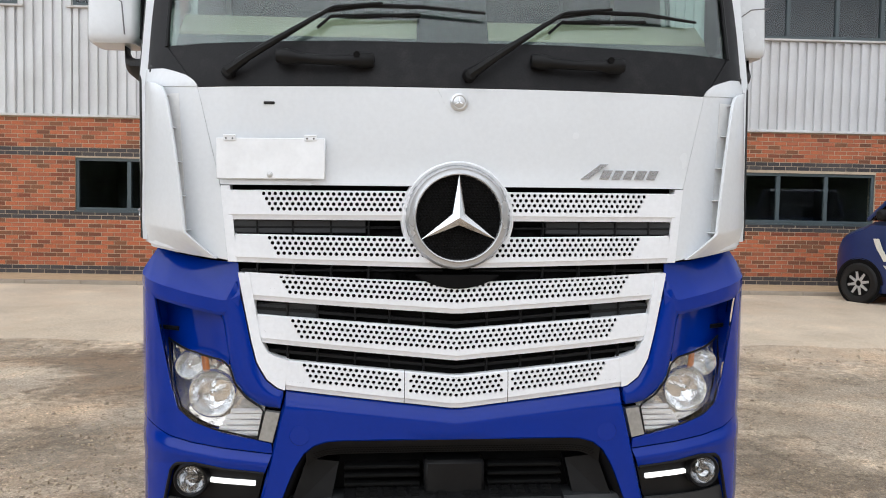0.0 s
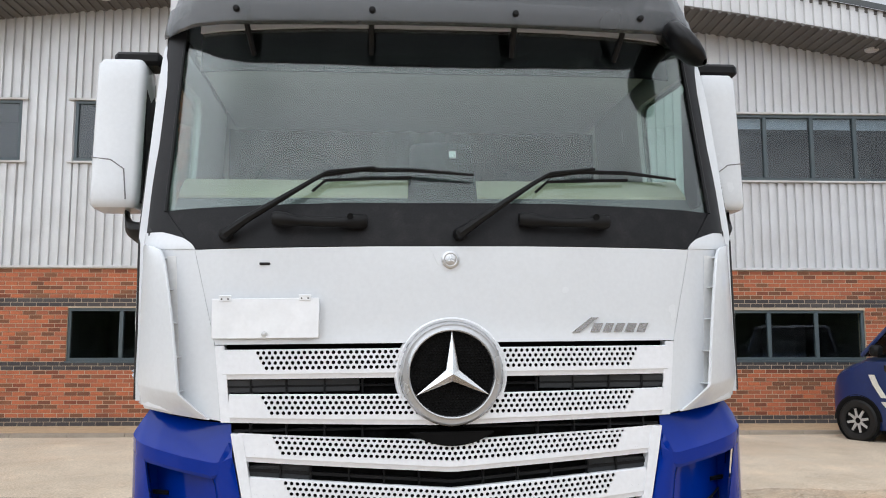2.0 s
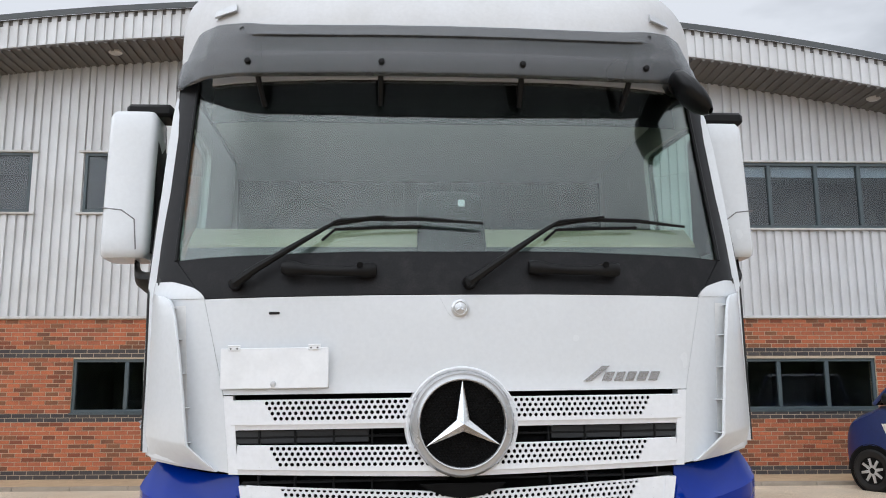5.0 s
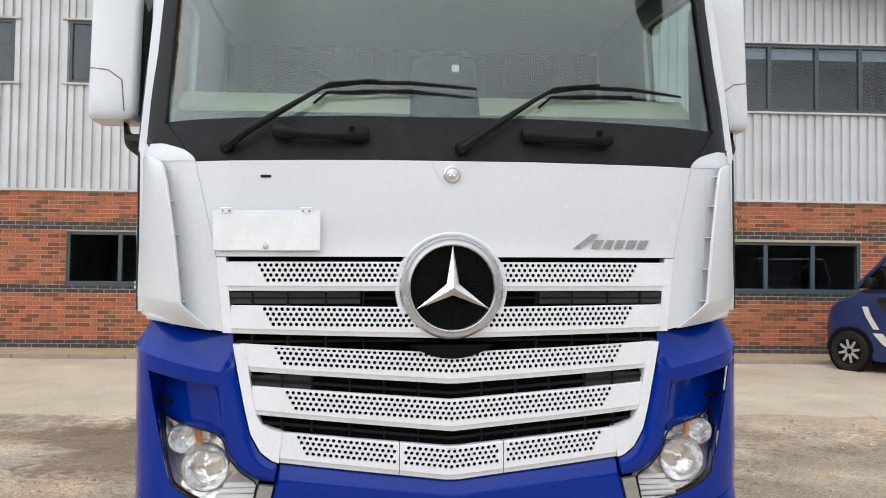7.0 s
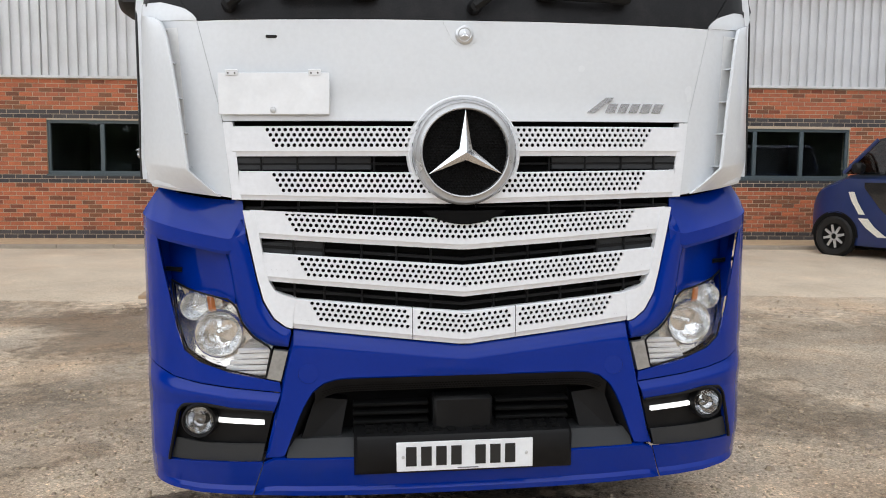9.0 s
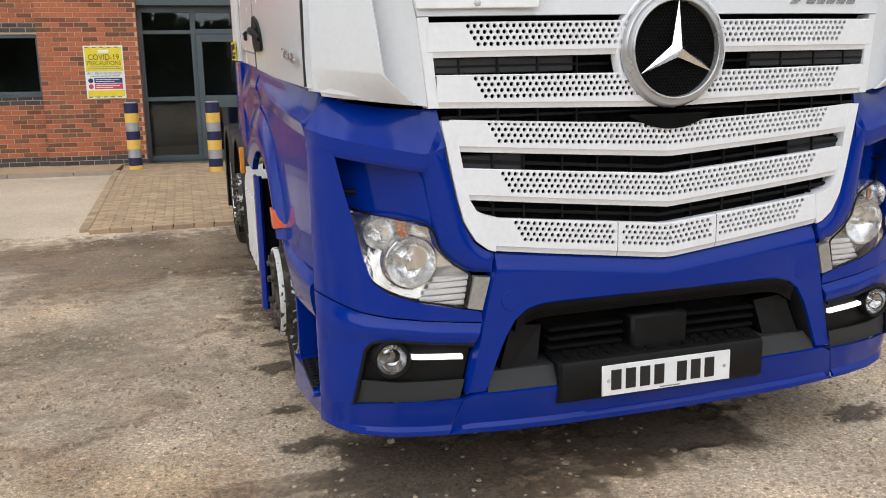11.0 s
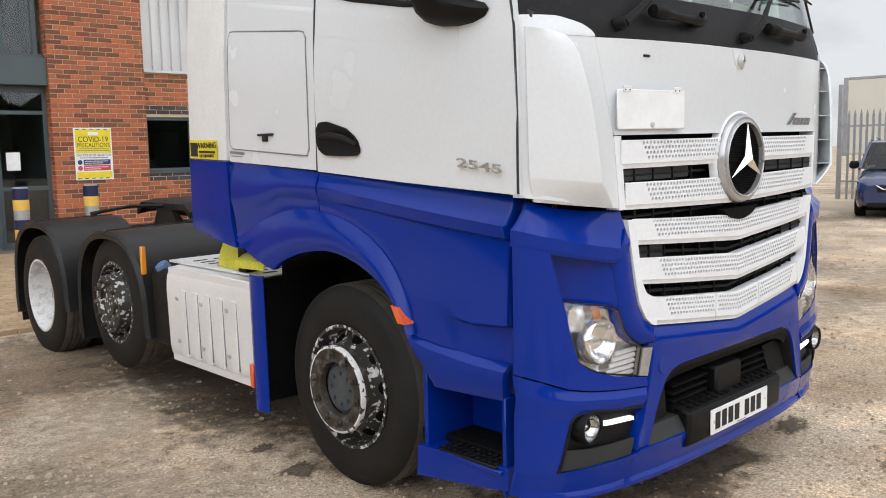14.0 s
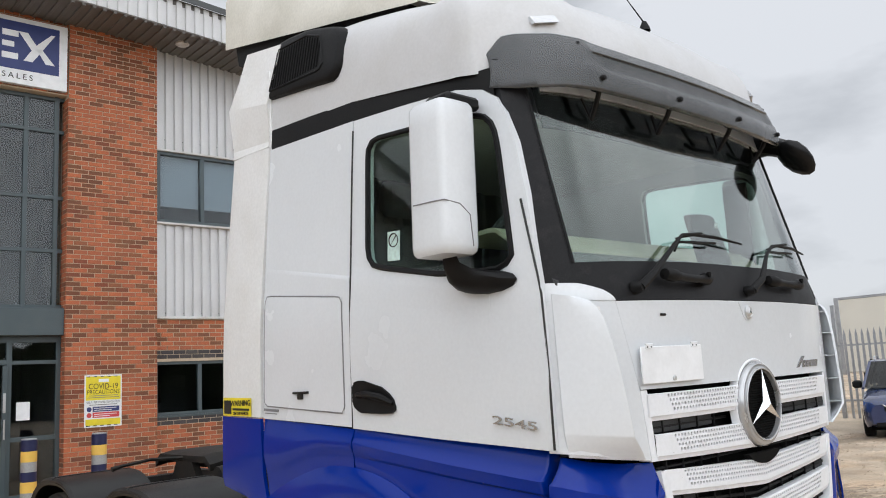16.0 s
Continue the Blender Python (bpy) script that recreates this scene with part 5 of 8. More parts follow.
    part("wheel_arch", side_sheet(Mesh(), between(flare_o, flare_i, 18, 8, even=False), sg, 0.0, 0.03, bulge=lambda u, v, y, z: 0.001 + 0.036 * math.sin(math.pi / 2 * min(1, v * 1.5)) - 0.012 * max(0.0, v - 0.8) / 0.2), BLUE, truck, "blue wheel arch flare")
    part("arch_liner", Mesh().grid([[(sg * 1.23, y, z), (sg * 0.72, y, z)] for y, z in line(flare_i, 30)], (0, 0, 0.01)), BLACK_DEEP, truck)
    part("arch_wall", Mesh().box(min(sg * 0.70, sg * 0.72), max(sg * 0.70, sg * 0.72), 0.8, 2.1, 0.35, 1.25), BLACK_DEEP, truck)
    part("side_marker", side_sheet(Mesh(), between([(0.890, 0.972), (0.850, 0.965)], [(0.848, 0.898), (0.800, 0.898)], 5, 3), sg, 0.046, 0.05), ORANGE, truck, "orange side marker lamp")
    # entry step
    step = part("step_well", Mesh().box(min(sg * 0.93, sg * 0.95), max(sg * 0.93, sg * 0.95), 0.34, 0.80, 0.26, 0.92), BLUE, truck, "blue entry step well")
    part("well_wall", Mesh().box(min(sg * 0.95, sg * 1.22), max(sg * 0.95, sg * 1.22), 0.75, 0.775, 0.26, 0.80), BLUE, step)
    part("well_wall", Mesh().box(min(sg * 0.95, sg * 1.2), max(sg * 0.95, sg * 1.2), 0.325, 0.345, 0.26, 0.66), BLUE, step)
    part("well_hole", Mesh().lathe([(0.0, -0.002), (0.020, -0.002), (0.024, 0.0), (0.024, 0.004)], (sg * 1.09, 0.3455, 0.50), "y", 18), BLACK_DEEP, step)
    part("step_lip", side_sheet(Mesh(), between([(0.80, 0.372), (0.31, 0.385)], [(0.81, 0.235), (0.31, 0.292)], 8, 4), sg, -0.004, 0.26), BLUE, step)
    part("step_tread", Mesh().box(min(sg * 1.07, sg * 1.225), max(sg * 1.07, sg * 1.225), 0.36, 0.69, 0.372, 0.384), BLACK, step, "black step tread")
    part("step_floor", Mesh().box(min(sg * 0.94, sg * 1.225), max(sg * 0.94, sg * 1.225), 0.335, 0.76, 0.350, 0.371), BLUE, step)
    me = Mesh()
    for i in range(10):
        for j in range(2, 6):
            me.box(min(sg * (1.02 + 0.034 * j), sg * (1.04 + 0.034 * j)), max(sg * (1.02 + 0.034 * j), sg * (1.04 + 0.034 * j)), 0.365 + i * 0.033, 0.385 + i * 0.033, 0.384, 0.39, 0.002)
    part("tread_stud", me, BLACK, step)
    part("upper_step", Mesh().box(min(sg * 0.98, sg * 1.15), max(sg * 0.98, sg * 1.15), 0.36, 0.75, 0.80, 0.82), BLACK, step)
    part("gap_filler", Mesh().box(min(sg * 0.9, sg * 1.085), max(sg * 0.9, sg * 1.085), 0.325, 0.345, 0.68, 1.40), BLACK_DEEP, truck)
    # flap behind the front wheel
    part("wheel_flap", Mesh().grid([[(sg * x, y, z) for z in np.linspace(0.985, 0.26, 8)] for x, y in ((1.258, 2.085), (1.266, 2.05), (1.262, 2.00), (1.24, 1.975))], (-sg * 0.015, 0.015, 0)), BLUE, truck, "blue panel behind the front wheel")
    part("arch_back", Mesh().box(min(sg * 0.7, sg * 1.235), max(sg * 0.7, sg * 1.235), 2.02, 2.06, 0.30, 0.965).box(min(sg * 0.7, sg * 1.11), max(sg * 0.7, sg * 1.11), 1.96, 2.0, 0.94, 1.25), BLACK_DEEP, truck)
    # unseen black tray, added to keep light off the ground below
    part("undertray", Mesh().box(min(0, sg * 1.12), max(0, sg * 1.12), 0.30, 0.9, 0.34, 0.40), BLACK_DEEP, truck)

# roof, visor, spoiler
ROOF_LOW = curve((0.4, 0.67, 1.06, 1.41, 2.14), (3.050, 3.066, 3.118, 3.160, 3.188))
ROOF_SHOULDER = curve((0.85, 1.087, 1.45, 2.14), (3.535, 3.592, 3.655, 3.72))
ROOF_SPINE = curve((0.85, 1.3, 2.14), (3.585, 3.64, 3.74))


def roof_arc(foot, head, n, steps=13):
    """A rounded rise from a foot on the cab's edge to a head on the roof; n: how square it turns."""
    out = []
    for k in range(steps):
        a = math.pi / 2 * k / (steps - 1)
        f, h = 1 - math.cos(a) ** (2 / n), math.sin(a) ** (2 / n)
        out.append((foot[0] + (head[0] - foot[0]) * f, foot[1] + (head[1] - foot[1]) * f, foot[2] + (head[2] - foot[2]) * h))
    return out


def roof_rows(sg):
    rows = []
    for y in (2.14, 1.95, 1.75, 1.55, 1.41, 1.25, 1.06, 0.95, 0.85):
        rows.append(roof_arc((sg * 1.186, y, ROOF_LOW(y)), (sg * 0.85, y, ROOF_SHOULDER(y)), 4.4))
    for y in (0.78, 0.70, 0.64):
        rows.append(roof_arc((sg * 1.186, y, ROOF_LOW(y)), (sg * 0.85, 0.85, 3.535), 4.6))
    for ax in (1.182, 1.17, 1.15, 1.12, 1.08, 1.03, 0.96, 0.88, 0.78, 0.66, 0.52, 0.36, 0.18, 0.0):
        y = 0.17 + 0.40 * (ax / 1.186) ** 4.5
        hx = 0.85 * min(1.0, ax / 0.96)
        rows.append(roof_arc((sg * ax, y, 3.05), (sg * hx, 0.85, 3.585 - 0.05 * (hx / 0.85) ** 2), 2.35 + 1.7 * min(1.0, max(0.0, (ax - 0.66) / 0.40))))
    return rows


left, right = roof_rows(-1), roof_rows(1)
me = Mesh().grid(left + right[:-1][::-1])
me.grid([[(0.85 * v, y, ROOF_SPINE(y) + (ROOF_SHOULDER(y) - ROOF_SPINE(y)) * v * v) for v in np.linspace(-1, 1, 17)] for y in (0.85, 0.95, 1.06, 1.25, 1.41, 1.55, 1.75, 1.95, 2.14)])
part("cab_roof", me, ROOF_WHITE, truck, "white high cab roof in darkened paint", sharp=60)
part("cab_rear_wall", Mesh().box(-1.2, 1.2, 2.14, 2.17, 1.2, 3.55), WHITE_DIRTY, truck)
for sg in SIDES:
    part("marker_lamp", Mesh().prism([(sg * 0.90, 0.275, 3.265), (sg * 1.0, 0.33, 3.255), (sg * 1.0, 0.36, 3.295), (sg * 0.905, 0.30, 3.305)], (0, 0.02, 0)), SATIN, truck)
    rim = line([(2.19, 3.45), (2.206, 3.40), (2.17, 3.375), (1.85, 3.345), (1.55, 3.312), (1.495, 3.330), (1.465, 3.385), (1.448, 3.53), (1.46, 3.575), (1.51, 3.61), (1.59, 3.640), (1.72, 3.675), (1.813, 3.698), (2.00, 3.715), (2.10, 3.715), (2.135, 3.69), (2.19, 3.45)], 48)
    vc = Vector((1.84, 3.52))
    face = lambda p, d: (sg * (1.205 - 0.16 * max(0.0, p.y - 3.36) + d), p.x, p.y)
    rows = [[face(p, -0.12) for p in rim], [face(p, -0.02) for p in rim], [face(vc.lerp(p, 0.96), 0.004) for p in rim], [face(vc.lerp(p, 0.88), 0.012) for p in rim], [face(vc.lerp(p, 0.5), 0.012) for p in rim], [face(vc, 0.012) for p in rim]]
    vent = part("roof_vent", Mesh().grid(rows), BLACK, truck, "black roof side vent", sharp=50)
    grate = [(2.13, 3.42), (2.075, 3.66), (1.80, 3.655), (1.66, 3.60), (1.615, 3.43), (1.65, 3.40), (2.13, 3.42)]
    part("vent_rim", Mesh().tube([face(p, 0.012) for p in line(grate, 40)], 0.007, 6), BLACK, vent)
    for k in range(18):
        y = 1.66 + 0.43 * k / 17
        top = 3.60 + 0.055 * min(1.0, (y - 1.66) / 0.14) - 0.012
        part("vent_slat", Mesh().tube([face(Vector((y + 0.012, 3.425)), 0.012), face(Vector((y, top)), 0.012)], 0.006, 5), BLACK_DEEP, vent)
rows = []
for u in np.linspace(0, 1, 12):
    y = 1.0 + 1.85 * u
    low, high = 3.60 + 0.19 * (y - 1.0), 3.62 + 0.19 * (y - 1.0) + 0.50 * u ** 0.8
    rows.append([(-1.07, y, low), (-1.06, y, low + (high - low) * 0.6), (-0.98, y, low + (high - low) * 0.92)] + [(x, y - 0.35 * (1 - u) * (1 - x * x), high + 0.05 * u * (1 - x * x)) for x in np.linspace(-0.85, 0.85, 9)]
                + [(0.98, y, low + (high - low) * 0.92), (1.06, y, low + (high - low) * 0.6), (1.07, y, low)])
part("roof_deflector", Mesh().grid(rows, (0, 0.0, -0.02)), CREAM, truck, "weathered cream roof air deflector", sharp=50)
# black block added to fill the shadowed gap below the deflector
part("deflector_frame", Mesh().prism([(-1.035, 1.1, 3.50), (-1.035, 2.2, 3.50), (-1.035, 2.75, 3.80), (-1.035, 2.78, 3.94), (-1.035, 1.1, 3.618)], (2.07, 0, 0)), BLACK, truck)
part("antenna", Mesh().lathe([(0.0, 0.035), (0.012, 0.032), (0.026, 0.0), (0.03, -0.02)], (0, 0.40, 3.505), "z", 16).tube([(0, 0.40, 3.53), (0.0, 0.55, 3.80)], [0.004, 0.002], 6), BLACK, truck, "black roof aerial")

VIS_Y = curve((0, 0.3, 0.6, 0.85, 1.0, 1.1, 1.15, 1.178), (0.09, 0.095, 0.115, 0.145, 0.21, 0.32, 0.40, 0.47))
VIS_UP = lambda ax: 0.055 * (ax / 1.18) ** 4
rows = []
for x in [1.178 * math.sin(math.pi * (k / 64 - 0.5)) for k in range(65)]:
    ax = abs(x)
    y, up = VIS_Y(ax), VIS_UP(ax)
    flat_end = min(1.0, max(0.0, (ax - 0.78) / 0.12))
    flat_end = flat_end * flat_end * (3 - 2 * flat_end)
    end = max(0.0, (ax - 1.10) / 0.078) ** 2
    row = []
    for z, d, e, m in ((2.916, 0.004, -0.006, 0.5), (2.924, -0.012, -0.014, 0.55), (2.96, -0.018, -0.016, 0.7), (3.000, -0.008, -0.010, 0.8), (3.022, 0.004, -0.004, 0.9), (3.030, 0.024, 0.002, 0.95), (3.062, 0.034, 0.012, 1.0), (3.092, 0.034, 0.026, 1.0), (3.100, 0.024, 0.030, 1.0), (3.130, 0.048, 0.044, 1.05), (3.164, 0.075, 0.062, 1.1)):
        zz = z + up * m
        zz += end * 0.022 * (1 if z < 3.03 else -1)
        row.append((x * (1 - 0.20 * max(0, z - 2.93) * (ax / 1.2) ** 2), y + d + (e - d) * flat_end, zz))
    rows.append(row)
visor = part("sun_visor", Mesh().grid(rows, (0, 0.006, 0)), TINT, truck, "smoked grey sun visor", sharp=30)
for x, z in ((-1.152, 3.10), (-0.905, 3.135), (-0.836, 2.966), (-0.294, 2.966), (0.286, 2.966), (0.822, 2.966), (0.905, 3.135), (1.152, 3.10)):
    y = VIS_Y(abs(x)) + (0.048 if z > 3.05 else -0.022)
    part("visor_bolt", Mesh().lathe([(0.0, -0.012), (0.010, -0.010), (0.013, -0.002), (0.013, 0.012)], (x * (0.955 if z > 3.05 else 0.99), y, z + VIS_UP(abs(x)) * 0.85), n=14), BLACK, visor)
for x in (-0.80, -0.294, 0.286, 0.76):
    y, d = VIS_Y(abs(x)), (0.03 if x < -0.5 else -0.03 if x > 0.5 else 0.0)
    foot = (x + d, cab_front(x, 2.83) - 0.004, 2.830)
    part("visor_bracket", Mesh().tube([(x, y + 0.012, 2.985), (x + d * 0.4, y + 0.05, 2.91), foot], [0.012, 0.012, 0.011], 6)
         .tube([(x, cab_front(x, 2.93) - 0.008, 2.93), foot], [0.006, 0.006], 6).box(x - 0.020, x + 0.020, y + 0.046, y + 0.062, 2.94, 3.10), BLACK, visor)
part("screen_header", front_sheet(Mesh(), between([(-1.0, 2.945), (-0.5, 2.957), (0.5, 2.957), (1.0, 2.945)], [(-1.0, 3.08), (1.0, 3.08)], 25, 3), cab_front, 0.004, 0.012), WHITE, truck, "white strip above the windscreen")

# mirrors
for sg in SIDES:
    mx = 1.372 if sg < 0 else 1.298
    rows = []
    for k in range(13):
        z = 2.238 + (0.645 if sg < 0 else 0.625) * (0, 0.02, 0.06, 0.15, 0.25, 0.35, 0.45, 0.55, 0.65, 0.75, 0.85, 0.965, 1.0)[k]
        e = {0: 0.84, 1: 0.96, 11: 0.985, 12: 0.88}.get(k, 1.0)
        w, d = (0.104 if sg < 0 else 0.092) * e, 0.125 * e
        lean = -0.012 * (k - 6) / 6
        row = []
        for j in range(20):
            a = 2 * math.pi * j / 20
            c, s = math.cos(a), math.sin(a)
            x = w * math.copysign(abs(c) ** 0.28, c)
            y = d * math.copysign(abs(s) ** 0.32, s) * (1.0 if s < 0 else 0.75)
            row.append((sg * (mx + lean + x), 0.60 + y, z))
        rows.append(row + [row[0]])
    mirror = part("door_mirror", Mesh().grid(rows), WHITE, truck, "large white door mirror", sharp=55)
    part("mirror_cap", Mesh().prism([p for p in rows[0][:-1]], (0, 0, 0.004)), WHITE, mirror)
    part("mirror_cap", Mesh().prism([p for p in rows[-1][:-1]], (0, 0, -0.004)), WHITE, mirror)
    part("mirror_back", Mesh().box(min(sg * (mx - 0.11), sg * (mx - 0.09)), max(sg * (mx - 0.11), sg * (mx - 0.09)), 0.52, 0.68, 2.26, 2.83, 0.01), BLACK, mirror)
    part("mirror_seam", Mesh().tube([(sg * (mx + d), y, z) for d, y, z in ((0.107, 0.66, 2.455), (0.107, 0.53, 2.452), (0.102, 0.480, 2.450), (0.02, 0.4755, 2.44), (-0.035, 0.4755, 2.40), (-0.045, 0.476, 2.27))], 0.003, 5), INK_GREY, mirror)
    part("mirror_arm", Mesh().box(min(sg * 1.20, sg * 1.40), max(sg * 1.20, sg * 1.40), 0.50, 0.65, 2.866, 2.925, 0.016), BLACK, mirror)
    part("mirror_foot", Mesh().grid([[(sg * x, y + 0.5 * d * math.cos(a), z + 0.5 * h * math.sin(a)) for a in np.linspace(0, 2 * math.pi, 13)] for x, y, z, d, h in ((1.22, 0.50, 2.125, 0.30, 0.095), (1.28, 0.52, 2.13, 0.26, 0.09), (1.325, 0.56, 2.155, 0.17, 0.075), (1.345, 0.59, 2.20, 0.10, 0.05), (1.35, 0.60, 2.25, 0.08, 0.03))]), BLACK, mirror)
rows = []
for x, y, z, r in ((0.935, 0.165, 2.955, 0.2), (0.943, 0.158, 2.945, 0.6), (0.962, 0.136, 2.915, 0.95), (0.988, 0.108, 2.868, 1.06), (1.015, 0.080, 2.822, 0.92), (1.037, 0.060, 2.790, 0.62), (1.050, 0.049, 2.772, 0.25)):
    side, up = Vector((0.35, 0.94, -0.3)).normalized() * 0.086 * r, Vector((0.80, -0.10, 0.58)).normalized() * 0.046 * r
    rows.append([tuple(Vector((x, y, z)) + side * math.cos(a) + up * math.sin(a)) for a in np.linspace(0, 2 * math.pi, 17)])
kerb_mirror = part("front_mirror", Mesh().grid(rows), GLOSS_BLACK, truck, "black front corner mirror")
part("mirror_stalk", Mesh().tube([(1.06, 0.40, 3.0), (1.01, 0.31, 2.985), (0.99, 0.24, 2.962), (0.975, 0.16, 2.925)], [0.05, 0.062, 0.060, 0.055], 12), GLOSS_BLACK, kerb_mirror)
part("stalk_cover", Mesh().grid([[(x + 0.02 * math.cos(a), y + 0.05 * r * math.sin(a), z + 0.045 * r * math.cos(a)) for a in np.linspace(0, 2 * math.pi, 13)] for x, y, z, r in ((1.03, 0.40, 3.035, 0.4), (1.06, 0.40, 3.02, 0.9), (1.10, 0.40, 2.995, 1.0), (1.14, 0.41, 2.965, 0.7), (1.15, 0.41, 2.955, 0.2))]), GLOSS_BLACK, kerb_mirror)

# wipers and grab handles
for x0, x1, xm in ((-0.84, 0.10, -0.44), (0.038, 0.93, 0.42)):
    yb = cab_front(x0, 2.07) - 0.015
    wiper = part("wiper", Mesh().lathe([(0.0, -0.03), (0.018, -0.028), (0.026, 0.0), (0.026, 0.02)], (x0, yb, 2.065), n=16)
         .tube([(x0, yb - 0.015, 2.065), (x0 + 0.08, yb - 0.03, 2.12), (xm - 0.10, cab_front(xm, 2.28) - 0.045, 2.258), (xm - 0.02, cab_front(xm, 2.32) - 0.05, 2.306), (xm + 0.16, cab_front(xm, 2.34) - 0.05, 2.326)], [0.021, 0.016, 0.009, 0.007, 0.005], 8), BLACK, truck, "black windscreen wiper")
    part("wiper_blade", Mesh().tube([(xm - 0.06, cab_front(xm, 2.3) - 0.035, 2.288), (xm + 0.1, cab_front(xm + 0.1, 2.33) - 0.03, 2.318), (xm + 0.3, cab_front(xm + 0.3, 2.33) - 0.03, 2.318), (x1, cab_front(x1, 2.31) - 0.03, 2.300)], [0.005, 0.008, 0.008, 0.005], 6), BLACK, wiper)
    part("wiper_blade", Mesh().tube([(xm - 0.08, cab_front(xm, 2.25) - 0.022, 2.232), (xm - 0.03, cab_front(xm, 2.29) - 0.025, 2.276), (xm + 0.3, cab_front(xm + 0.3, 2.30) - 0.02, 2.29)], 0.006, 6), BLACK, wiper)
for x in (-0.49, 0.445):
    yb = cab_front(x, 2.11)
    part("grab_handle", Mesh().grid([[(x - 0.18 + 0.36 * u, yb - 0.012 - 0.028 * math.sin(math.pi * u) ** 0.5 + 0.030 * math.cos(a) * s, 2.118 - 0.010 * (u - 0.5) + 0.029 * math.sin(a) * s - 0.012 * math.sin(math.pi * u)) for a in np.linspace(0, 2 * math.pi, 13)] for u, s in ((0.0, 0.1), (0.01, 0.8), (0.06, 1.0), (0.16, 0.95), (0.24, 0.68), (0.4, 0.62), (0.6, 0.62), (0.74, 0.68), (0.82, 0.95), (0.94, 1.0), (0.99, 0.8), (1.0, 0.1))]), BLACK, truck, "black grab handle")
    part("handle_hole", Mesh().lathe([(0.0, -0.002), (0.012, -0.003), (0.012, 0.01)], (x + 0.115, yb - 0.060, 2.125), n=14), BLACK_DEEP, truck)

# cab interior
inside = part("cab_floor", Mesh().box(-1.05, 1.05, 0.34, 2.1, 1.30, 1.34), DASH, truck)
part("dashboard", Mesh().grid([[(x, y, z) for y, z in ((0.20, 2.10), (0.30, 2.165), (0.55, 2.20), (0.75, 2.17), (0.85, 2.05), (0.80, 1.7))] for x in np.linspace(-1.16, 1.16, 9)], (0, 0, -0.02)), DASH, inside)
part("dash_top", Mesh().grid([[(x, 0.44, 2.285), (x, 0.46, 2.30), (x, 0.56, 2.375), (x, 0.60, 2.38), (x, 0.85, 2.36)] for x in np.linspace(-1.10, 1.10, 15)], (0, 0, -0.02)), CREAM_TRIM, inside)
part("dash_front", Mesh().grid([[(x, 0.26 + 0.5 * cab_front(x, 2.1), 2.16), (x, 0.33 + 0.3 * cab_front(x, 2.1), 2.215), (x, 0.45, 2.28)] for x in np.linspace(-1.10, 1.10, 15)], (0, 0, -0.01)), FABRIC, inside)
part("dash_vent", Mesh().box(-1.0, 1.0, 0.30, 0.36, 2.17, 2.19), DASH, inside)
part("centre_console", Mesh().grid([[(-0.015 + w * u, cab_front(0, z) + 0.035 + 0.03 * u * u, z) for u in np.linspace(-1, 1, 9)] for z, w in ((2.12, 0.137), (2.24, 0.136), (2.36, 0.130), (2.43, 0.126), (2.445, 0.118), (2.452, 0.10))], (0, 0.03, 0)), BLACK, inside, "dark grey sensor cover behind the windscreen")
part("console_screen", Mesh().box(0.012, 0.040, cab_front(0, 2.40) + 0.026, cab_front(0, 2.40) + 0.034, 2.385, 2.412, 0.002), SIGN_WHITE, inside)
wheel = [(-0.62 + 0.215 * math.cos(a), 0.86 - 0.10 * math.sin(a), 2.36 + 0.18 * math.sin(a)) for a in np.linspace(0, 2 * math.pi, 33)]
part("steering_wheel", Mesh().tube(wheel, 0.016, 8, False).tube([(-0.83, 0.86, 2.36), (-0.41, 0.86, 2.36)], 0.02), DASH, inside)
for x in (-0.62, 0.62):
    part("seat", Mesh().box(x - 0.26, x + 0.26, 1.15, 1.65, 1.75, 1.90, 0.05).grid([[(x + 0.25 * math.sin(a), 1.62 + 0.06 * math.cos(a) + 0.1 * v, 1.88 + 0.75 * v) for a in np.linspace(-1.5, 1.5, 9)] for v in np.linspace(0, 1, 6)], (0, 0.09, 0)).box(x - 0.14, x + 0.14, 1.66, 1.77, 2.66, 2.86, 0.04), FABRIC, inside)
part("headliner", Mesh().box(-1.1, 1.1, 0.72, 2.1, 2.98, 3.0), LINER, inside)
# made-up black strip behind the glass, draws the dark band along its top
part("sun_blind", Mesh().grid([[(x, cab_front(x, 2.76) + 0.05, 2.765 + 0.02 * (x / 1.05) ** 2), (x, cab_front(x, 3.0) + 0.05, 3.06)] for x in np.linspace(-1.0, 1.0, 17)], (0, 0.01, 0)), BLACK_DEEP, inside, "added dark band behind the windscreen top")
part("rear_curtain", Mesh().grid([[(x, 2.08 + 0.02 * math.sin(x * 40), 1.4), (x, 2.08 + 0.02 * math.sin(x * 40), 2.98)] for x in np.linspace(-1.15, 1.15, 90)]), FABRIC, inside)
part("bulkhead", Mesh().box(-0.98, 0.98, 0.22, 0.24, 0.75, 2.05), BLACK_DEEP, truck)

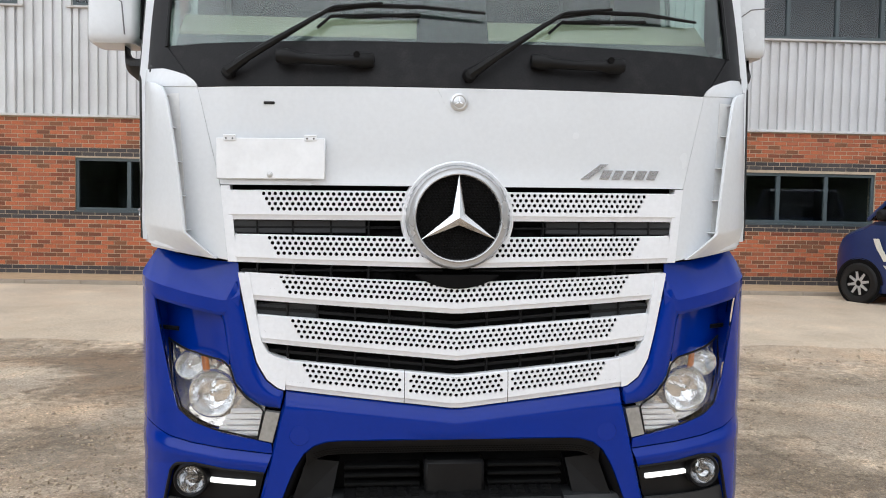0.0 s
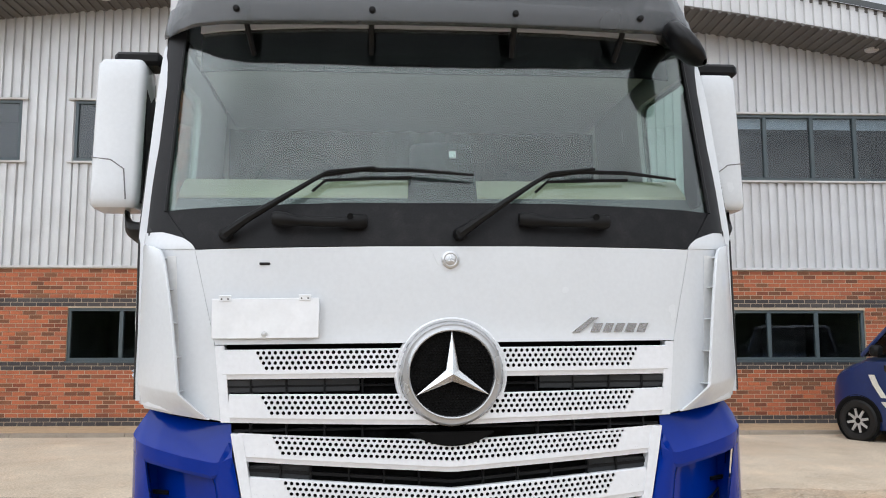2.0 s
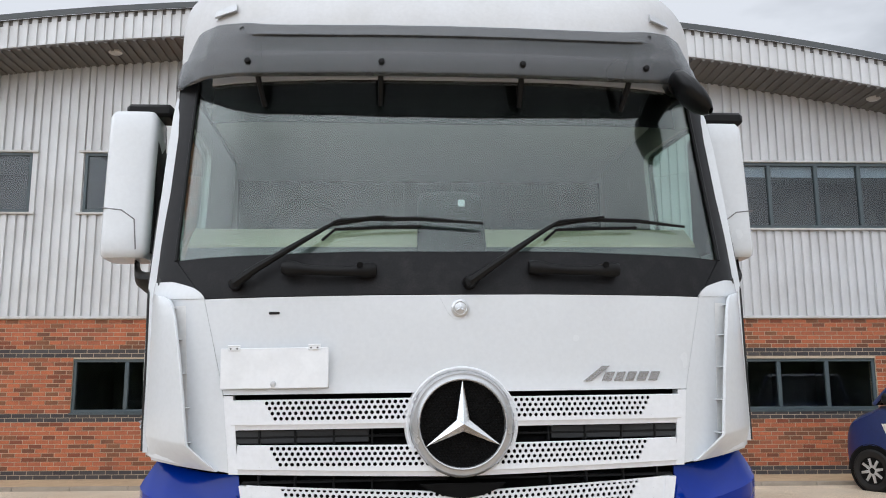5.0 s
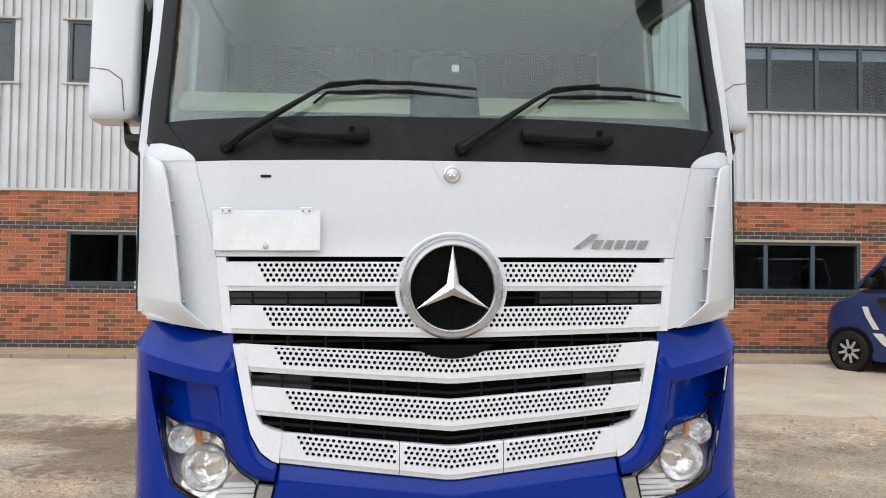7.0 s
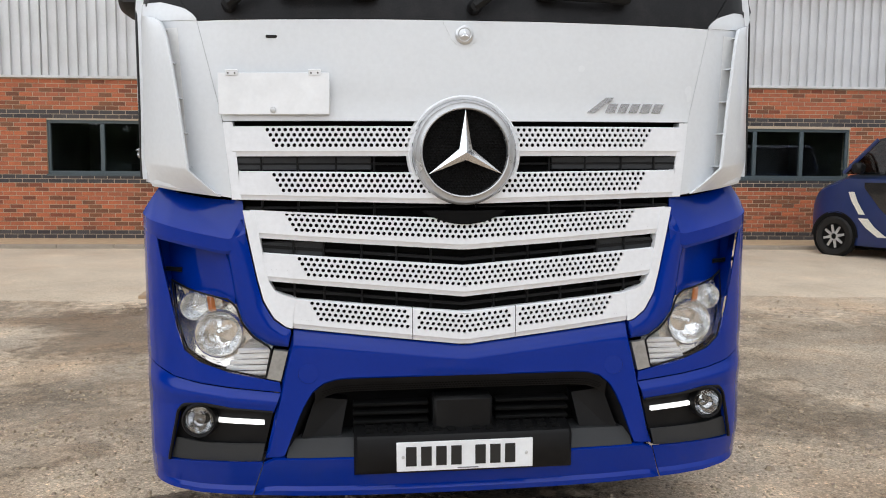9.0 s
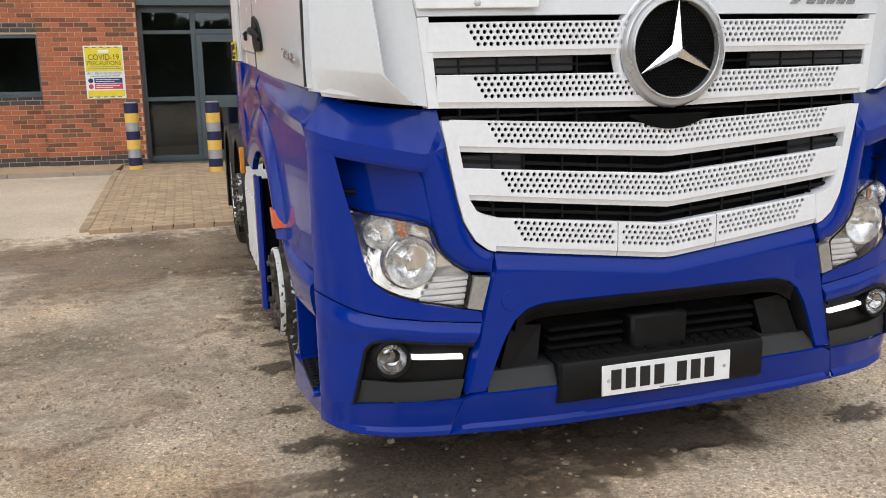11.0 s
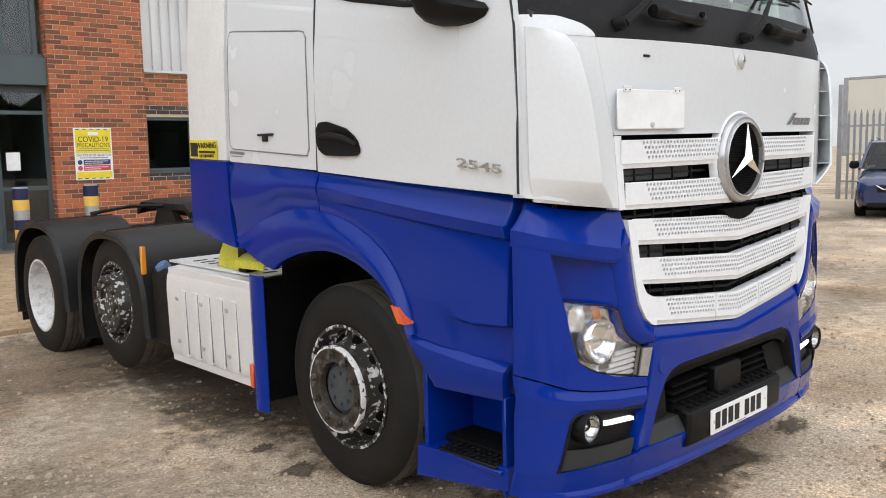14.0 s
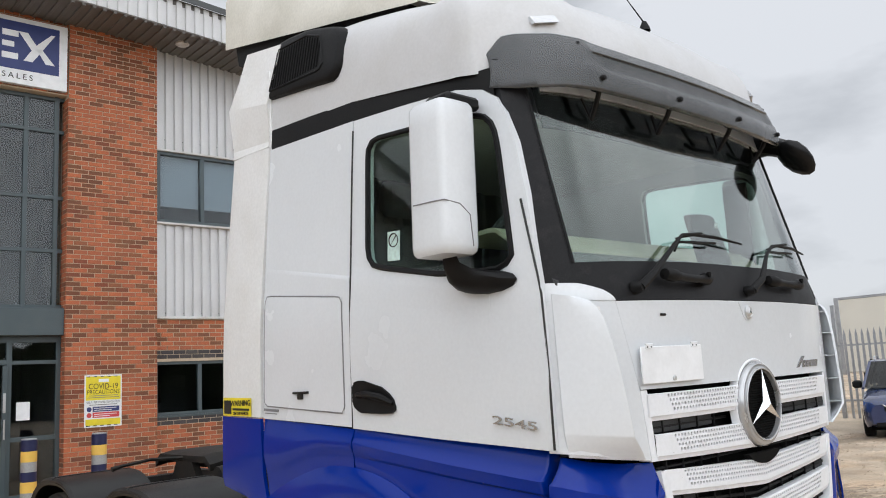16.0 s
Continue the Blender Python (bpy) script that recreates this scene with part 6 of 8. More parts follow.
# wheels
def wheel_part(yc, zc, sg, r, x_out, width, style):
    prof = [(r * 0.60, 0.0), (r * 0.63, 0.012), (r * 0.70, 0.018), (r * 0.86, 0.012), (r * 0.945, -0.004), (r * 0.985, -0.022), (r, -0.05)]
    for k in range(4):
        a = -0.05 - (width - 0.1) * (k + 0.5) / 4.5
        prof += [(r, a), (r * 0.975, a - 0.003), (r * 0.975, a - 0.012), (r, a - 0.015)]
    prof += [(r, -width + 0.05), (r * 0.96, -width), (r * 0.6, -width)]
    side_n = 6
    tyre = part("tyre", Mesh().lathe([(p, sg * (x_out + d)) for p, d in prof[:side_n] + [(r * 0.96, -0.08), (r * 0.6, -0.09)]], (0, yc, zc), "x", 64), RUBBER, truck, "worn black tyre", sharp=30)
    part("tread", Mesh().lathe([(p, sg * (x_out + d)) for p, d in prof[side_n - 1:]], (0, yc, zc), "x", 64), TREAD, tyre, "dusty worn tread", sharp=30)
    R = r * 0.60
    turn = lambda nm, pr, mat, par, n=48, label="": part(nm, Mesh().lathe([(R * p, sg * (x_out + d)) for p, d in pr], (0, yc, zc), "x", n), mat, par, label)
    if style == "front":
        rim = turn("wheel_rim", ((1.0, 0.0), (1.02, 0.012), (0.97, 0.014), (0.945, -0.02), (0.925, -0.05)), RIM_WORN, tyre, label="chipped black and white wheel rim")
        turn("rim_disc", ((0.925, -0.05), (0.90, -0.062), (0.84, -0.055), (0.735, -0.015), (0.72, 0.01), (0.715, 0.03)), RIM_WORN, rim)
        turn("hub_drum", ((0.716, 0.028), (0.715, 0.058)), HUB_FACE, rim)
        turn("hub_edge", ((0.715, 0.057), (0.712, 0.074), (0.70, 0.080), (0.672, 0.081)), RIM_CHIP, rim)
        turn("hub_face", ((0.673, 0.0805), (0.62, 0.074), (0.47, 0.074), (0.45, 0.070), (0.43, 0.040)), HUB_FACE, rim)
        turn("hub_cap", ((0.44, 0.030), (0.40, 0.032), (0.36, 0.044), (0.0, 0.047)), HUB_BLUE, rim, 32)
        for k in range(10):
            a = 2 * math.pi * (k + 0.3) / 10
            part("wheel_nut", Mesh().lathe([(0.021, 0.0), (0.021, sg * 0.010), (0.015, sg * 0.012), (0.015, sg * 0.026), (0.009, sg * 0.03), (0.0, sg * 0.03)], (sg * (x_out + 0.073), yc + R * 0.55 * math.cos(a), zc + R * 0.55 * math.sin(a)), "x", 8), HUB_FACE, rim)
            b = a + math.pi / 10
            part("rim_hole", Mesh().lathe([(0.0, 0.0), (0.031, 0.0), (0.033, -sg * 0.02)], (0, 0, 0), "x", 16).moved(pose(sg * (x_out - 0.034), yc + R * 0.80 * math.cos(b), zc + R * 0.80 * math.sin(b), 0, 0, 0) @ Matrix.Rotation(b, 4, "X") @ Matrix.Rotation(sg * 0.88, 4, "Z")), BLACK_DEEP, rim)
        for k in range(8):
            a = 2 * math.pi * k / 8
            part("cap_bolt", Mesh().lathe([(0.010, 0.0), (0.010, sg * 0.010), (0.0, sg * 0.012)], (sg * (x_out + 0.045), yc + R * 0.25 * math.cos(a), zc + R * 0.25 * math.sin(a)), "x", 6), HUB_BLUE, rim)
    elif style == "mid":
        rim = part("wheel_rim", Mesh().lathe([(p, sg * (x_out + d)) for p, d in ((R, 0.0), (R * 1.02, 0.01), (R * 0.95, 0.012), (R * 0.92, -0.05), (R * 0.84, -0.05), (R * 0.73, 0.0), (R * 0.71, 0.06), (R * 0.66, 0.065), (R * 0.46, 0.06), (R * 0.44, 0.04), (R * 0.3, 0.035), (R * 0.28, 0.05), (0.0, 0.055))], (0, yc, zc), "x", 44), RIM_WORN, tyre, "chipped black and white wheel rim")
        for k in range(10):
            a = 2 * math.pi * k / 10
            part("wheel_nut", Mesh().lathe([(0.016, 0.0), (0.016, sg * 0.03), (0.0, sg * 0.04)], (sg * (x_out + 0.06), yc + R * 0.56 * math.cos(a), zc + R * 0.56 * math.sin(a)), "x", 6), HUB_FACE, rim)
            part("rim_hole", Mesh().lathe([(0.0, 0.0), (0.024, 0.0), (0.026, -sg * 0.02)], (sg * (x_out - 0.012), yc + R * 0.74 * math.cos(a + 0.3), zc + R * 0.74 * math.sin(a + 0.3)), "x", 10), BLACK_DEEP, rim)
    else:
        rim = part("wheel_rim", Mesh().lathe([(p, sg * (x_out + d)) for p, d in ((R, 0.0), (R * 1.02, 0.012), (R * 0.97, 0.012), (R * 0.93, -0.03), (R * 0.90, -0.12), (R * 0.84, -0.19), (R * 0.6, -0.20), (R * 0.4, -0.17), (0.0, -0.16))], (0, yc, zc), "x", 48), RIM_WHITE, tyre, "deep white dished wheel rim")
        part("inner_tyre", Mesh().lathe([(p, sg * (x_out - width - 0.03 + d)) for p, d in prof], (0, yc, zc), "x", 48), RUBBER, tyre)
        part("hub_cap", Mesh().lathe([(p, sg * (x_out + d)) for p, d in ((R * 0.34, -0.16), (R * 0.34, -0.12), (R * 0.30, -0.105), (0.0, -0.10))], (0, yc, zc), "x", 28), HUB_DARK, rim)
    return tyre


for sg in SIDES:
    wheel_part(1.375, 0.500, sg, 0.492, 1.165, 0.31, "front")
    wheel_part(4.02, 0.60, sg, 0.475, 1.19, 0.29, "mid")
    wheel_part(5.52, 0.485, sg, 0.495, 1.20, 0.27, "rear")
    for yc, zc, r, a0, a1 in ((4.02, 0.52, 0.60, -8, 205), (5.46, 0.50, 0.62, -6, 200)):
        me = Mesh()
        rows = []
        for k in range(25):
            a = radians(a0 + (a1 - a0) * k / 24)
            c, s = math.cos(a), math.sin(a)
            f = 1.0 / max(abs(c) ** 2.6 + abs(s) ** 2.6, 1e-3) ** (1 / 2.6) * (0.97 if s > 0 else 1.0)
            rows.append([(sg * x, yc - rr * f * c, zc + rr * f * s * (1.0 if s > 0 else 1.0)) for x, rr in ((1.235, r - 0.035), (1.245, r - 0.012), (1.225, r + 0.006), (1.0, r + 0.012), (0.60, r + 0.012))])
        me.grid(rows, [[(x, y + (yc - y) * 0.03, z + (zc - z) * 0.03) for x, y, z in r] for r in rows])
        fender = part("rear_fender", me, FENDER, truck, "grey-black plastic mudguard")
        for k in (11, 17):
            part("fender_strap", Mesh().tube([(p[0], p[1], p[2] + 0.002) for p in rows[k][1:]], 0.006, 6), FENDER, fender)
    part("mud_flap", Mesh().box(min(sg * 0.65, sg * 1.2), max(sg * 0.65, sg * 1.2), 6.08, 6.095, 0.20, 0.55), RUBBER, truck)
    # aluminium side box
    prof = [(1.05, 0.955), (1.17, 0.945), (1.225, 0.925), (1.245, 0.88), (1.25, 0.80), (1.245, 0.45), (1.235, 0.385), (1.20, 0.355), (0.7, 0.345)]
    rows = [[(sg * x, y, z) for x, z in line(prof, 30)] for y in (2.09, 2.1, 2.4, 2.7, 3.07, 3.085)]
    box = part("side_box", Mesh().grid(rows).box(min(sg * 0.7, sg * 1.236), max(sg * 0.7, sg * 1.236), 2.095, 3.08, 0.36, 0.94), ALU, truck, "ribbed aluminium side box")
    for y in (2.28, 2.43, 2.575, 2.72, 2.87):
        part("box_rib", Mesh().grid([[(sg * (1.25 + d), y + w, z) for w, d in ((-0.03, 0.0), (-0.026, 0.009), (0.026, 0.009), (0.03, 0.0))] for z in (0.42, 0.44, 0.80, 0.82)], (-sg * 0.01, 0, 0)), ALU, box)
        # thin dark strips that paint the shadow along both rib edges
        for w in (-0.031, 0.031):
            part("box_groove", Mesh().box(min(sg * 1.244, sg * 1.2515), max(sg * 1.244, sg * 1.2515), y + w - 0.0022, y + w + 0.0022, 0.43, 0.81, 0.0005), INK_GREY, box)
    for y in (2.355, 2.65, 2.95):
        for z in (0.50, 0.76):
            part("box_stud", Mesh().lathe([(0.014, 0.0), (0.012, sg * 0.008), (0.004, sg * 0.005), (0.0, sg * 0.005)], (sg * 1.25, y, z), "x", 14), SATIN, box)
    top = part("box_top", Mesh().box(min(sg * 0.65, sg * 1.17), max(sg * 0.65, sg * 1.17), 2.09, 3.2, 0.952, 0.966), ALU, box, "perforated aluminium deck")
    for k in range(9):
        for j in range(3):
            part("deck_slot", Mesh().box(min(sg * (0.74 + 0.14 * j), sg * (0.83 + 0.14 * j)), max(sg * (0.74 + 0.14 * j), sg * (0.83 + 0.14 * j)), 2.18 + k * 0.1, 2.20 + k * 0.1, 0.964, 0.969, 0.001), STEEL, top)
    part("box_marker", Mesh().box(min(sg * 1.235, sg * 1.262), max(sg * 1.235, sg * 1.262), 2.09, 2.125, 0.37, 0.50), ORANGE, box, "orange marker lamp")
    part("adblue_tank", Mesh().box(min(sg * 0.7, sg * 1.20), max(sg * 0.7, sg * 1.20), 3.10, 3.42, 0.40, 0.90, 0.03), BLACK, truck, "black filler tank")
    part("filler_cap", Mesh().lathe([(0.0, 0.05), (0.04, 0.045), (0.047, 0.03), (0.047, 0.0)], (0, 0, 0), "z", 20).moved(pose(sg * 1.14, 3.33, 0.89, 0, sg * 35, 0)), material("blue_cap", (0.10, 0.17, 0.30), 0.45) if sg == -1 else bpy.data.materials["blue_cap"], truck, "blue filler cap")
    part("marker_post", Mesh().box(min(sg * 1.22, sg * 1.25), max(sg * 1.22, sg * 1.25), 3.415, 3.445, 0.86, 1.04), MARKER, truck, "orange marker strip")
    part("yellow_guard", Mesh().grid([[(sg * x, y, z) for x, y, z in ((1.255, 1.94, 1.03), (1.245, 1.94, 1.06), (1.13, 1.98, 1.095), (1.02, 2.0, 1.10))], [(sg * x, y, z) for x, y, z in ((1.245, 2.26, 1.02), (1.235, 2.26, 1.045), (1.13, 2.30, 1.085), (1.02, 2.32, 1.09))]], (0, 0, -0.012)), YELLOW, truck, "yellow plastic guard")
    part("yellow_guard", Mesh().grid([[(sg * x, y, z) for x, y, z in ((1.14, 2.40, 0.968), (1.13, 2.40, 1.05), (1.10, 2.42, 1.16))], [(sg * x, y, z) for x, y, z in ((1.12, 2.66, 0.968), (1.11, 2.65, 1.05), (1.08, 2.62, 1.16))]], (-sg * 0.012, 0, 0)), YELLOW, truck, "yellow plastic guard")
    part("guard_post", Mesh().box(min(sg * 1.08, sg * 1.16), max(sg * 1.08, sg * 1.16), 2.28, 2.36, 0.96, 1.17), BLACK, truck)
    part("chassis_rail", Mesh().box(min(sg * 0.38, sg * 0.46), max(sg * 0.38, sg * 0.46), 0.4, 6.3, 0.70, 0.96), STEEL, truck)
for y in (2.6, 3.2, 4.0, 5.5, 6.2):
    part("cross_member", Mesh().box(-0.4, 0.4, y, y + 0.12, 0.72, 0.94), STEEL, truck)
for y, r in ((1.44, 0.07), (4.02, 0.06), (5.52, 0.09)):
    part("axle", Mesh().tube([(-1.0, y, 0.5), (1.0, y, 0.5)], r, 10), STEEL, truck)
part("engine_block", Mesh().box(-0.5, 0.5, 0.35, 2.0, 0.45, 1.25), BLACK_DEEP, truck)
plate5 = part("fifth_wheel", Mesh().grid([[(x, y, 1.245 + (0.0 if abs(y - 4.75) < 0.42 else -0.06) - 0.02 * (abs(x) > 0.4)) for y in np.linspace(4.3, 5.25, 12)] for x in np.linspace(-0.46, 0.46, 9)], (0, 0, -0.05)), STEEL, truck, "greasy coupling plate")
for sg in SIDES:
    part("pedestal", Mesh().prism([(sg * 0.40, 4.45, 0.95), (sg * 0.40, 5.0, 0.95), (sg * 0.40, 4.85, 1.2), (sg * 0.40, 4.62, 1.2)], (sg * 0.06, 0, 0)), STEEL, plate5)
    part("plate_rib", Mesh().box(min(sg * 0.2, sg * 0.23), max(sg * 0.2, sg * 0.23), 4.32, 5.2, 1.10, 1.2), STEEL, plate5)
part("jaw", Mesh().lathe([(0.06, -0.05), (0.11, -0.05), (0.12, 0.0), (0.11, 0.03), (0.06, 0.03)], (0, 4.72, 1.15), "z", 20), STEEL, plate5)
part("coupling_lever", Mesh().tube([(-0.42, 4.75, 1.20), (-0.7, 4.82, 1.215), (-0.93, 4.86, 1.185), (-1.0, 4.86, 1.17)], [0.018, 0.014, 0.014, 0.022], 6), STEEL, plate5)
part("spring_brake", Mesh().lathe([(0.0, -0.12), (0.09, -0.11), (0.10, 0.0), (0.09, 0.11), (0.0, 0.12)], (-0.32, 4.25, 1.06), "x", 18), STEEL, truck)
for k in range(7):
    x = -0.5 + 0.09 * k
    part("brake_pipe", Mesh().tube([(x, 3.4 + 0.1 * (k % 3), 1.0), (x + 0.04, 3.7, 1.10 + 0.03 * (k % 2)), (x - 0.03, 4.1, 1.07), (x + 0.02, 4.4, 1.0)], 0.011, 6), BLACK, truck)
part("catwalk", Mesh().box(-0.6, 0.6, 2.75, 4.2, 0.97, 0.985), STEEL, truck)
me = Mesh()
for k, x in enumerate((-0.35, -0.2, -0.05)):
    me.tube([(x, 2.25, 1.9), (x - 0.05, 2.6, 1.5 - 0.1 * k), (x, 3.0, 1.15), (x + 0.05, 3.5, 1.02)], 0.014, 6)
part("air_hose", me, BLACK, truck)

# stickers on the cab
warn = part("warning_sticker", side_sheet(Mesh(), [[(2.575, 1.60), (2.57, 1.70)], [(2.285, 1.592), (2.28, 1.692)]], -1, 0.026, 0.003), SIGN_YELLOW, truck, "yellow warning sticker")
lettering("WARNING", 0.044, pose(-1.2985, 2.385, 1.665, 90, 0, -90), INK, "warning_word", warn, 0.001)
part("sticker_bar", side_sheet(Mesh(), [[(2.47, 1.628), (2.47, 1.640)], [(2.30, 1.623), (2.30, 1.635)]], -1, 0.0285, 0.002), INK, warn)
lettering("ON THIS VEHICLE", 0.024, pose(-1.2985, 2.385, 1.610, 90, 0, -90) @ Matrix.Diagonal((0.85, 1, 1, 1)), INK, "sticker_words", warn, 0.001)
part("sticker_bar", side_sheet(Mesh(), [[(2.56, 1.610), (2.56, 1.685)], [(2.485, 1.608), (2.485, 1.683)]], -1, 0.0285, 0.002), INK, warn)
part("dealer_mark", side_sheet(Mesh(), [[(2.19, 1.620), (2.19, 1.634)], [(2.05, 1.612), (2.05, 1.626)]], -1, 0.003, 0.002), INK_GREY, truck)
part("dealer_mark", side_sheet(Mesh(), [[(2.18, 1.606), (2.18, 1.611)], [(2.07, 1.600), (2.07, 1.605)]], -1, 0.003, 0.002), INK_GREY, truck)


# ---- ground ----
def ground_z(x, y):
    s = min(1.0, max(0.0, (y - 8.0) / 6.0))
    return 0.12 * s * s * (3 - 2 * s)


def axis(lo, hi, step, far):
    near = list(np.arange(lo, hi + step / 2, step))
    out = [lo - (far + lo) * (k / 6) ** 2 for k in range(6, 0, -1)]
    return out + near + [hi + (far - hi) * (k / 6) ** 2 for k in range(1, 7)]


xs, ys = axis(-16, 24, 0.25, 400), axis(-6, 16, 0.25, 400)
me = Mesh()
me.grid([[(x, y, ground_z(x, y) + (0.012 * noise.noise(Vector((x * 0.9, y * 0.9, 0))) + 0.006 * noise.noise(Vector((x * 3, y * 3, 5)))) * (abs(x) < 24 and abs(y) < 17)) for y in ys] for x in xs])
ground = tagged(part("ground", me, GRAVEL), "pale brown compacted gravel yard", "ground", kind="structure")
me = Mesh()
rows = []
for x in np.arange(-16, 22.1, 0.4):
    y0 = 9.62 - 0.02 * x + 0.10 * noise.noise(Vector((x * 0.8, 0, 3))) + 0.05 * noise.noise(Vector((x * 3, 0, 7)))
    rows.append([(x, y0 + (14.55 - 0.0524 * x - y0) * k / 14, ground_z(x, y0 + (14.55 - 0.0524 * x - y0) * k / 14) + (0.022 if k > 0 else -0.012)) for k in range(15)])
tagged(part("concrete_strip", me.grid(rows), CONCRETE), "worn pale concrete strip before the offices", "concrete slab", kind="structure")

rng = random.Random(5)


def stone_scatter(count, x0, x1, y0, y1, lo, hi, skip):
    me = Mesh()
    for _ in range(count):
        x, y = rng.uniform(x0, x1), rng.uniform(y0, y1)
        if skip(x, y):
            continue
        r = lo + (hi - lo) * rng.random() ** 7
        h = r * rng.uniform(0.45, 0.9)
        a0, z0 = rng.random() * 6, ground_z(x, y) + 0.012 * noise.noise(Vector((x * 0.9, y * 0.9, 0))) + 0.006 * noise.noise(Vector((x * 3, y * 3, 5)))
        o = len(me.v)
        for k in range(5):
            q = r * rng.uniform(0.7, 1.2)
            a = a0 + k * 1.2566
            me.v.append((x + q * math.cos(a), y + q * math.sin(a), z0 - 0.003))
        for k in range(5):
            q = r * rng.uniform(0.3, 0.65)
            a = a0 + 0.3 + k * 1.2566
            me.v.append((x + q * math.cos(a), y + q * math.sin(a), z0 + h * rng.uniform(0.7, 1.0)))
        me.f.append([o + 5 + k for k in range(5)])
        me.f += [(o + k, o + (k + 1) % 5, o + 5 + (k + 1) % 5, o + 5 + k) for k in range(5)]
    return me


stones = stone_scatter(42000, -5.6, 2.6, 1.6, 7.2, 0.0025, 0.019, lambda x, y: noise.noise(Vector((x * 0.8, y * 0.8, 11))) < -0.35)
tagged(part("loose_stones", stones, STONE), "loose pale stones scattered over the yard", "gravel", kind="stuff")
stones = stone_scatter(9000, -10, 4, 1.2, 9.6, 0.005, 0.03, lambda x, y: False)
tagged(part("loose_stones", stones, STONE), "loose pale stones scattered over the yard", "gravel", kind="stuff")
stones = stone_scatter(14000, 3, 20, 0.5, 9.5, 0.006, 0.03, lambda x, y: False)
tagged(part("loose_stones", stones, STONE), "loose pale stones scattered over the yard", "gravel", kind="stuff")
stones = stone_scatter(900, -3.2, -1.4, 3.6, 5.6, 0.006, 0.026, lambda x, y: math.hypot(x + 2.2, (y - 4.6) * 1.2) > 0.8)
tagged(part("loose_stones", stones, STONE), "heap of pale loose stones in a hollow of the yard", "gravel", kind="stuff")


def patch(x, y, rx, ry, turn, mat, name, label, seed, lift):
    """An irregular patch, stained or painted as shade, that lies on the ground."""
    rows = []
    for k in range(64):
        a = 2 * math.pi * k / 64
        c, s = math.cos(a), math.sin(a)
        f = 1 + 0.45 * noise.noise(Vector((c * 1.3, s * 1.3, seed))) + 0.30 * noise.noise(Vector((c * 4, s * 4, seed + 4))) + 0.16 * noise.noise(Vector((c * 14, s * 14, seed + 9)))
        row = []
        for q in np.linspace(0, 1, max(3, int(max(rx, ry) / 0.12) + 2)):
            px, py = q * f * rx * c, q * f * ry * s
            gx, gy = x + px * math.cos(turn) - py * math.sin(turn), y + px * math.sin(turn) + py * math.cos(turn)
            row.append((gx, gy, ground_z(gx, gy) + 0.012 * noise.noise(Vector((gx * 0.9, gy * 0.9, 0))) + 0.006 * noise.noise(Vector((gx * 3, gy * 3, 5))) + lift))
        rows.append(row)
    ob = part(name, Mesh().grid(rows, closed=True), mat)
    fade = ob.data.attributes.new("fade", "FLOAT", "POINT")
    n = len(rows[0])
    fade.data.foreach_set("value", [1.0 - (k % n) / (n - 1) for k in range(len(ob.data.vertices))])
    tagged(ob, label, "stain", kind="structure")


# dark patches under lorry and bumper paint its shade besides damp and oil
GROUND_PATCHES = ((-0.40, 3.84, 1.25, 0.44, 0.03, DAMP_SHADE), (-0.35, 3.78, 1.05, 0.36, 0.05, OIL_SHADE), (0.30, 3.74, 0.40, 0.14, 0.10, OIL_SHADE), (-0.90, 4.0, 0.30, 0.24, -0.5, DAMP_SHADE), (-0.5, 3.86, 0.95, 0.46, 0.0, DAMP_SHADE), (0.2, 3.85, 0.5, 0.3, -0.4, OIL_SHADE), (-0.5, 3.75, 0.6, 0.3, 0.2, OIL_SHADE), (0.1, 4.9, 1.1, 1.2, 0.2, OIL_SHADE), (-2.15, 4.65, 0.45, 0.28, 0.5, WORN), (-0.9, 3.3, 0.2, 0.10, 0.4, DAMP_SHADE), (0.95, 3.05, 0.22, 0.12, 0.1, DAMP_SHADE),
          (1.1, 3.69, 0.16, 0.10, 0.1, OIL_SHADE), (-1.21, 4.15, 0.15, 0.08, 0.2, OIL_SHADE), (-1.24, 4.56, 0.09, 0.06, 0.0, OIL_SHADE), (-1.24, 5.17, 0.13, 0.10, 1.0, OIL_SHADE), (-1.21, 5.59, 0.10, 0.06, 0.4, OIL_SHADE), (-1.16, 6.6, 0.16, 0.10, 0.4, OIL_SHADE), (0.0, 7.0, 1.6, 2.8, 0.0, OIL_SHADE), (-4.5, 6.5, 0.6, 0.4, 0.3, DAMP_SHADE), (-6.0, 3.5, 0.6, 0.4, 0.3, DAMP_SHADE), (-0.75, 3.82, 0.50, 0.28, 0.1, OIL_SHADE), (-0.72, 3.50, 0.62, 0.34, 0.1, DAMP_SHADE), (-0.70, 3.60, 0.42, 0.20, 0.2, OIL_SHADE), (-0.05, 3.74, 0.30, 0.12, 0.0, OIL_SHADE), (-4.2, 6.9, 3.2, 2.6, 0.2, WORN), (4.6, 6.4, 3.6, 2.6, 0.1, WORN), (-1.9, 8.4, 1.7, 1.2, 0.0, DAMP_SHADE))
for k, (x, y, rx, ry, turn, mat) in enumerate(GROUND_PATCHES):
    patch(x, y, rx, ry, turn, mat, "damp_patch" if rx > 0.12 else "oil_spot", "dark patch by the lorry, damp gravel and painted shade" if rx > 0.12 else "small dark oil spot on the gravel", 1.0 + k, 0.004 + 0.002 * (k % 3))

# ---- the offices ----
SITE = pose(0, 15.6, 0, 0, 0, -3)
BASE = 0.21


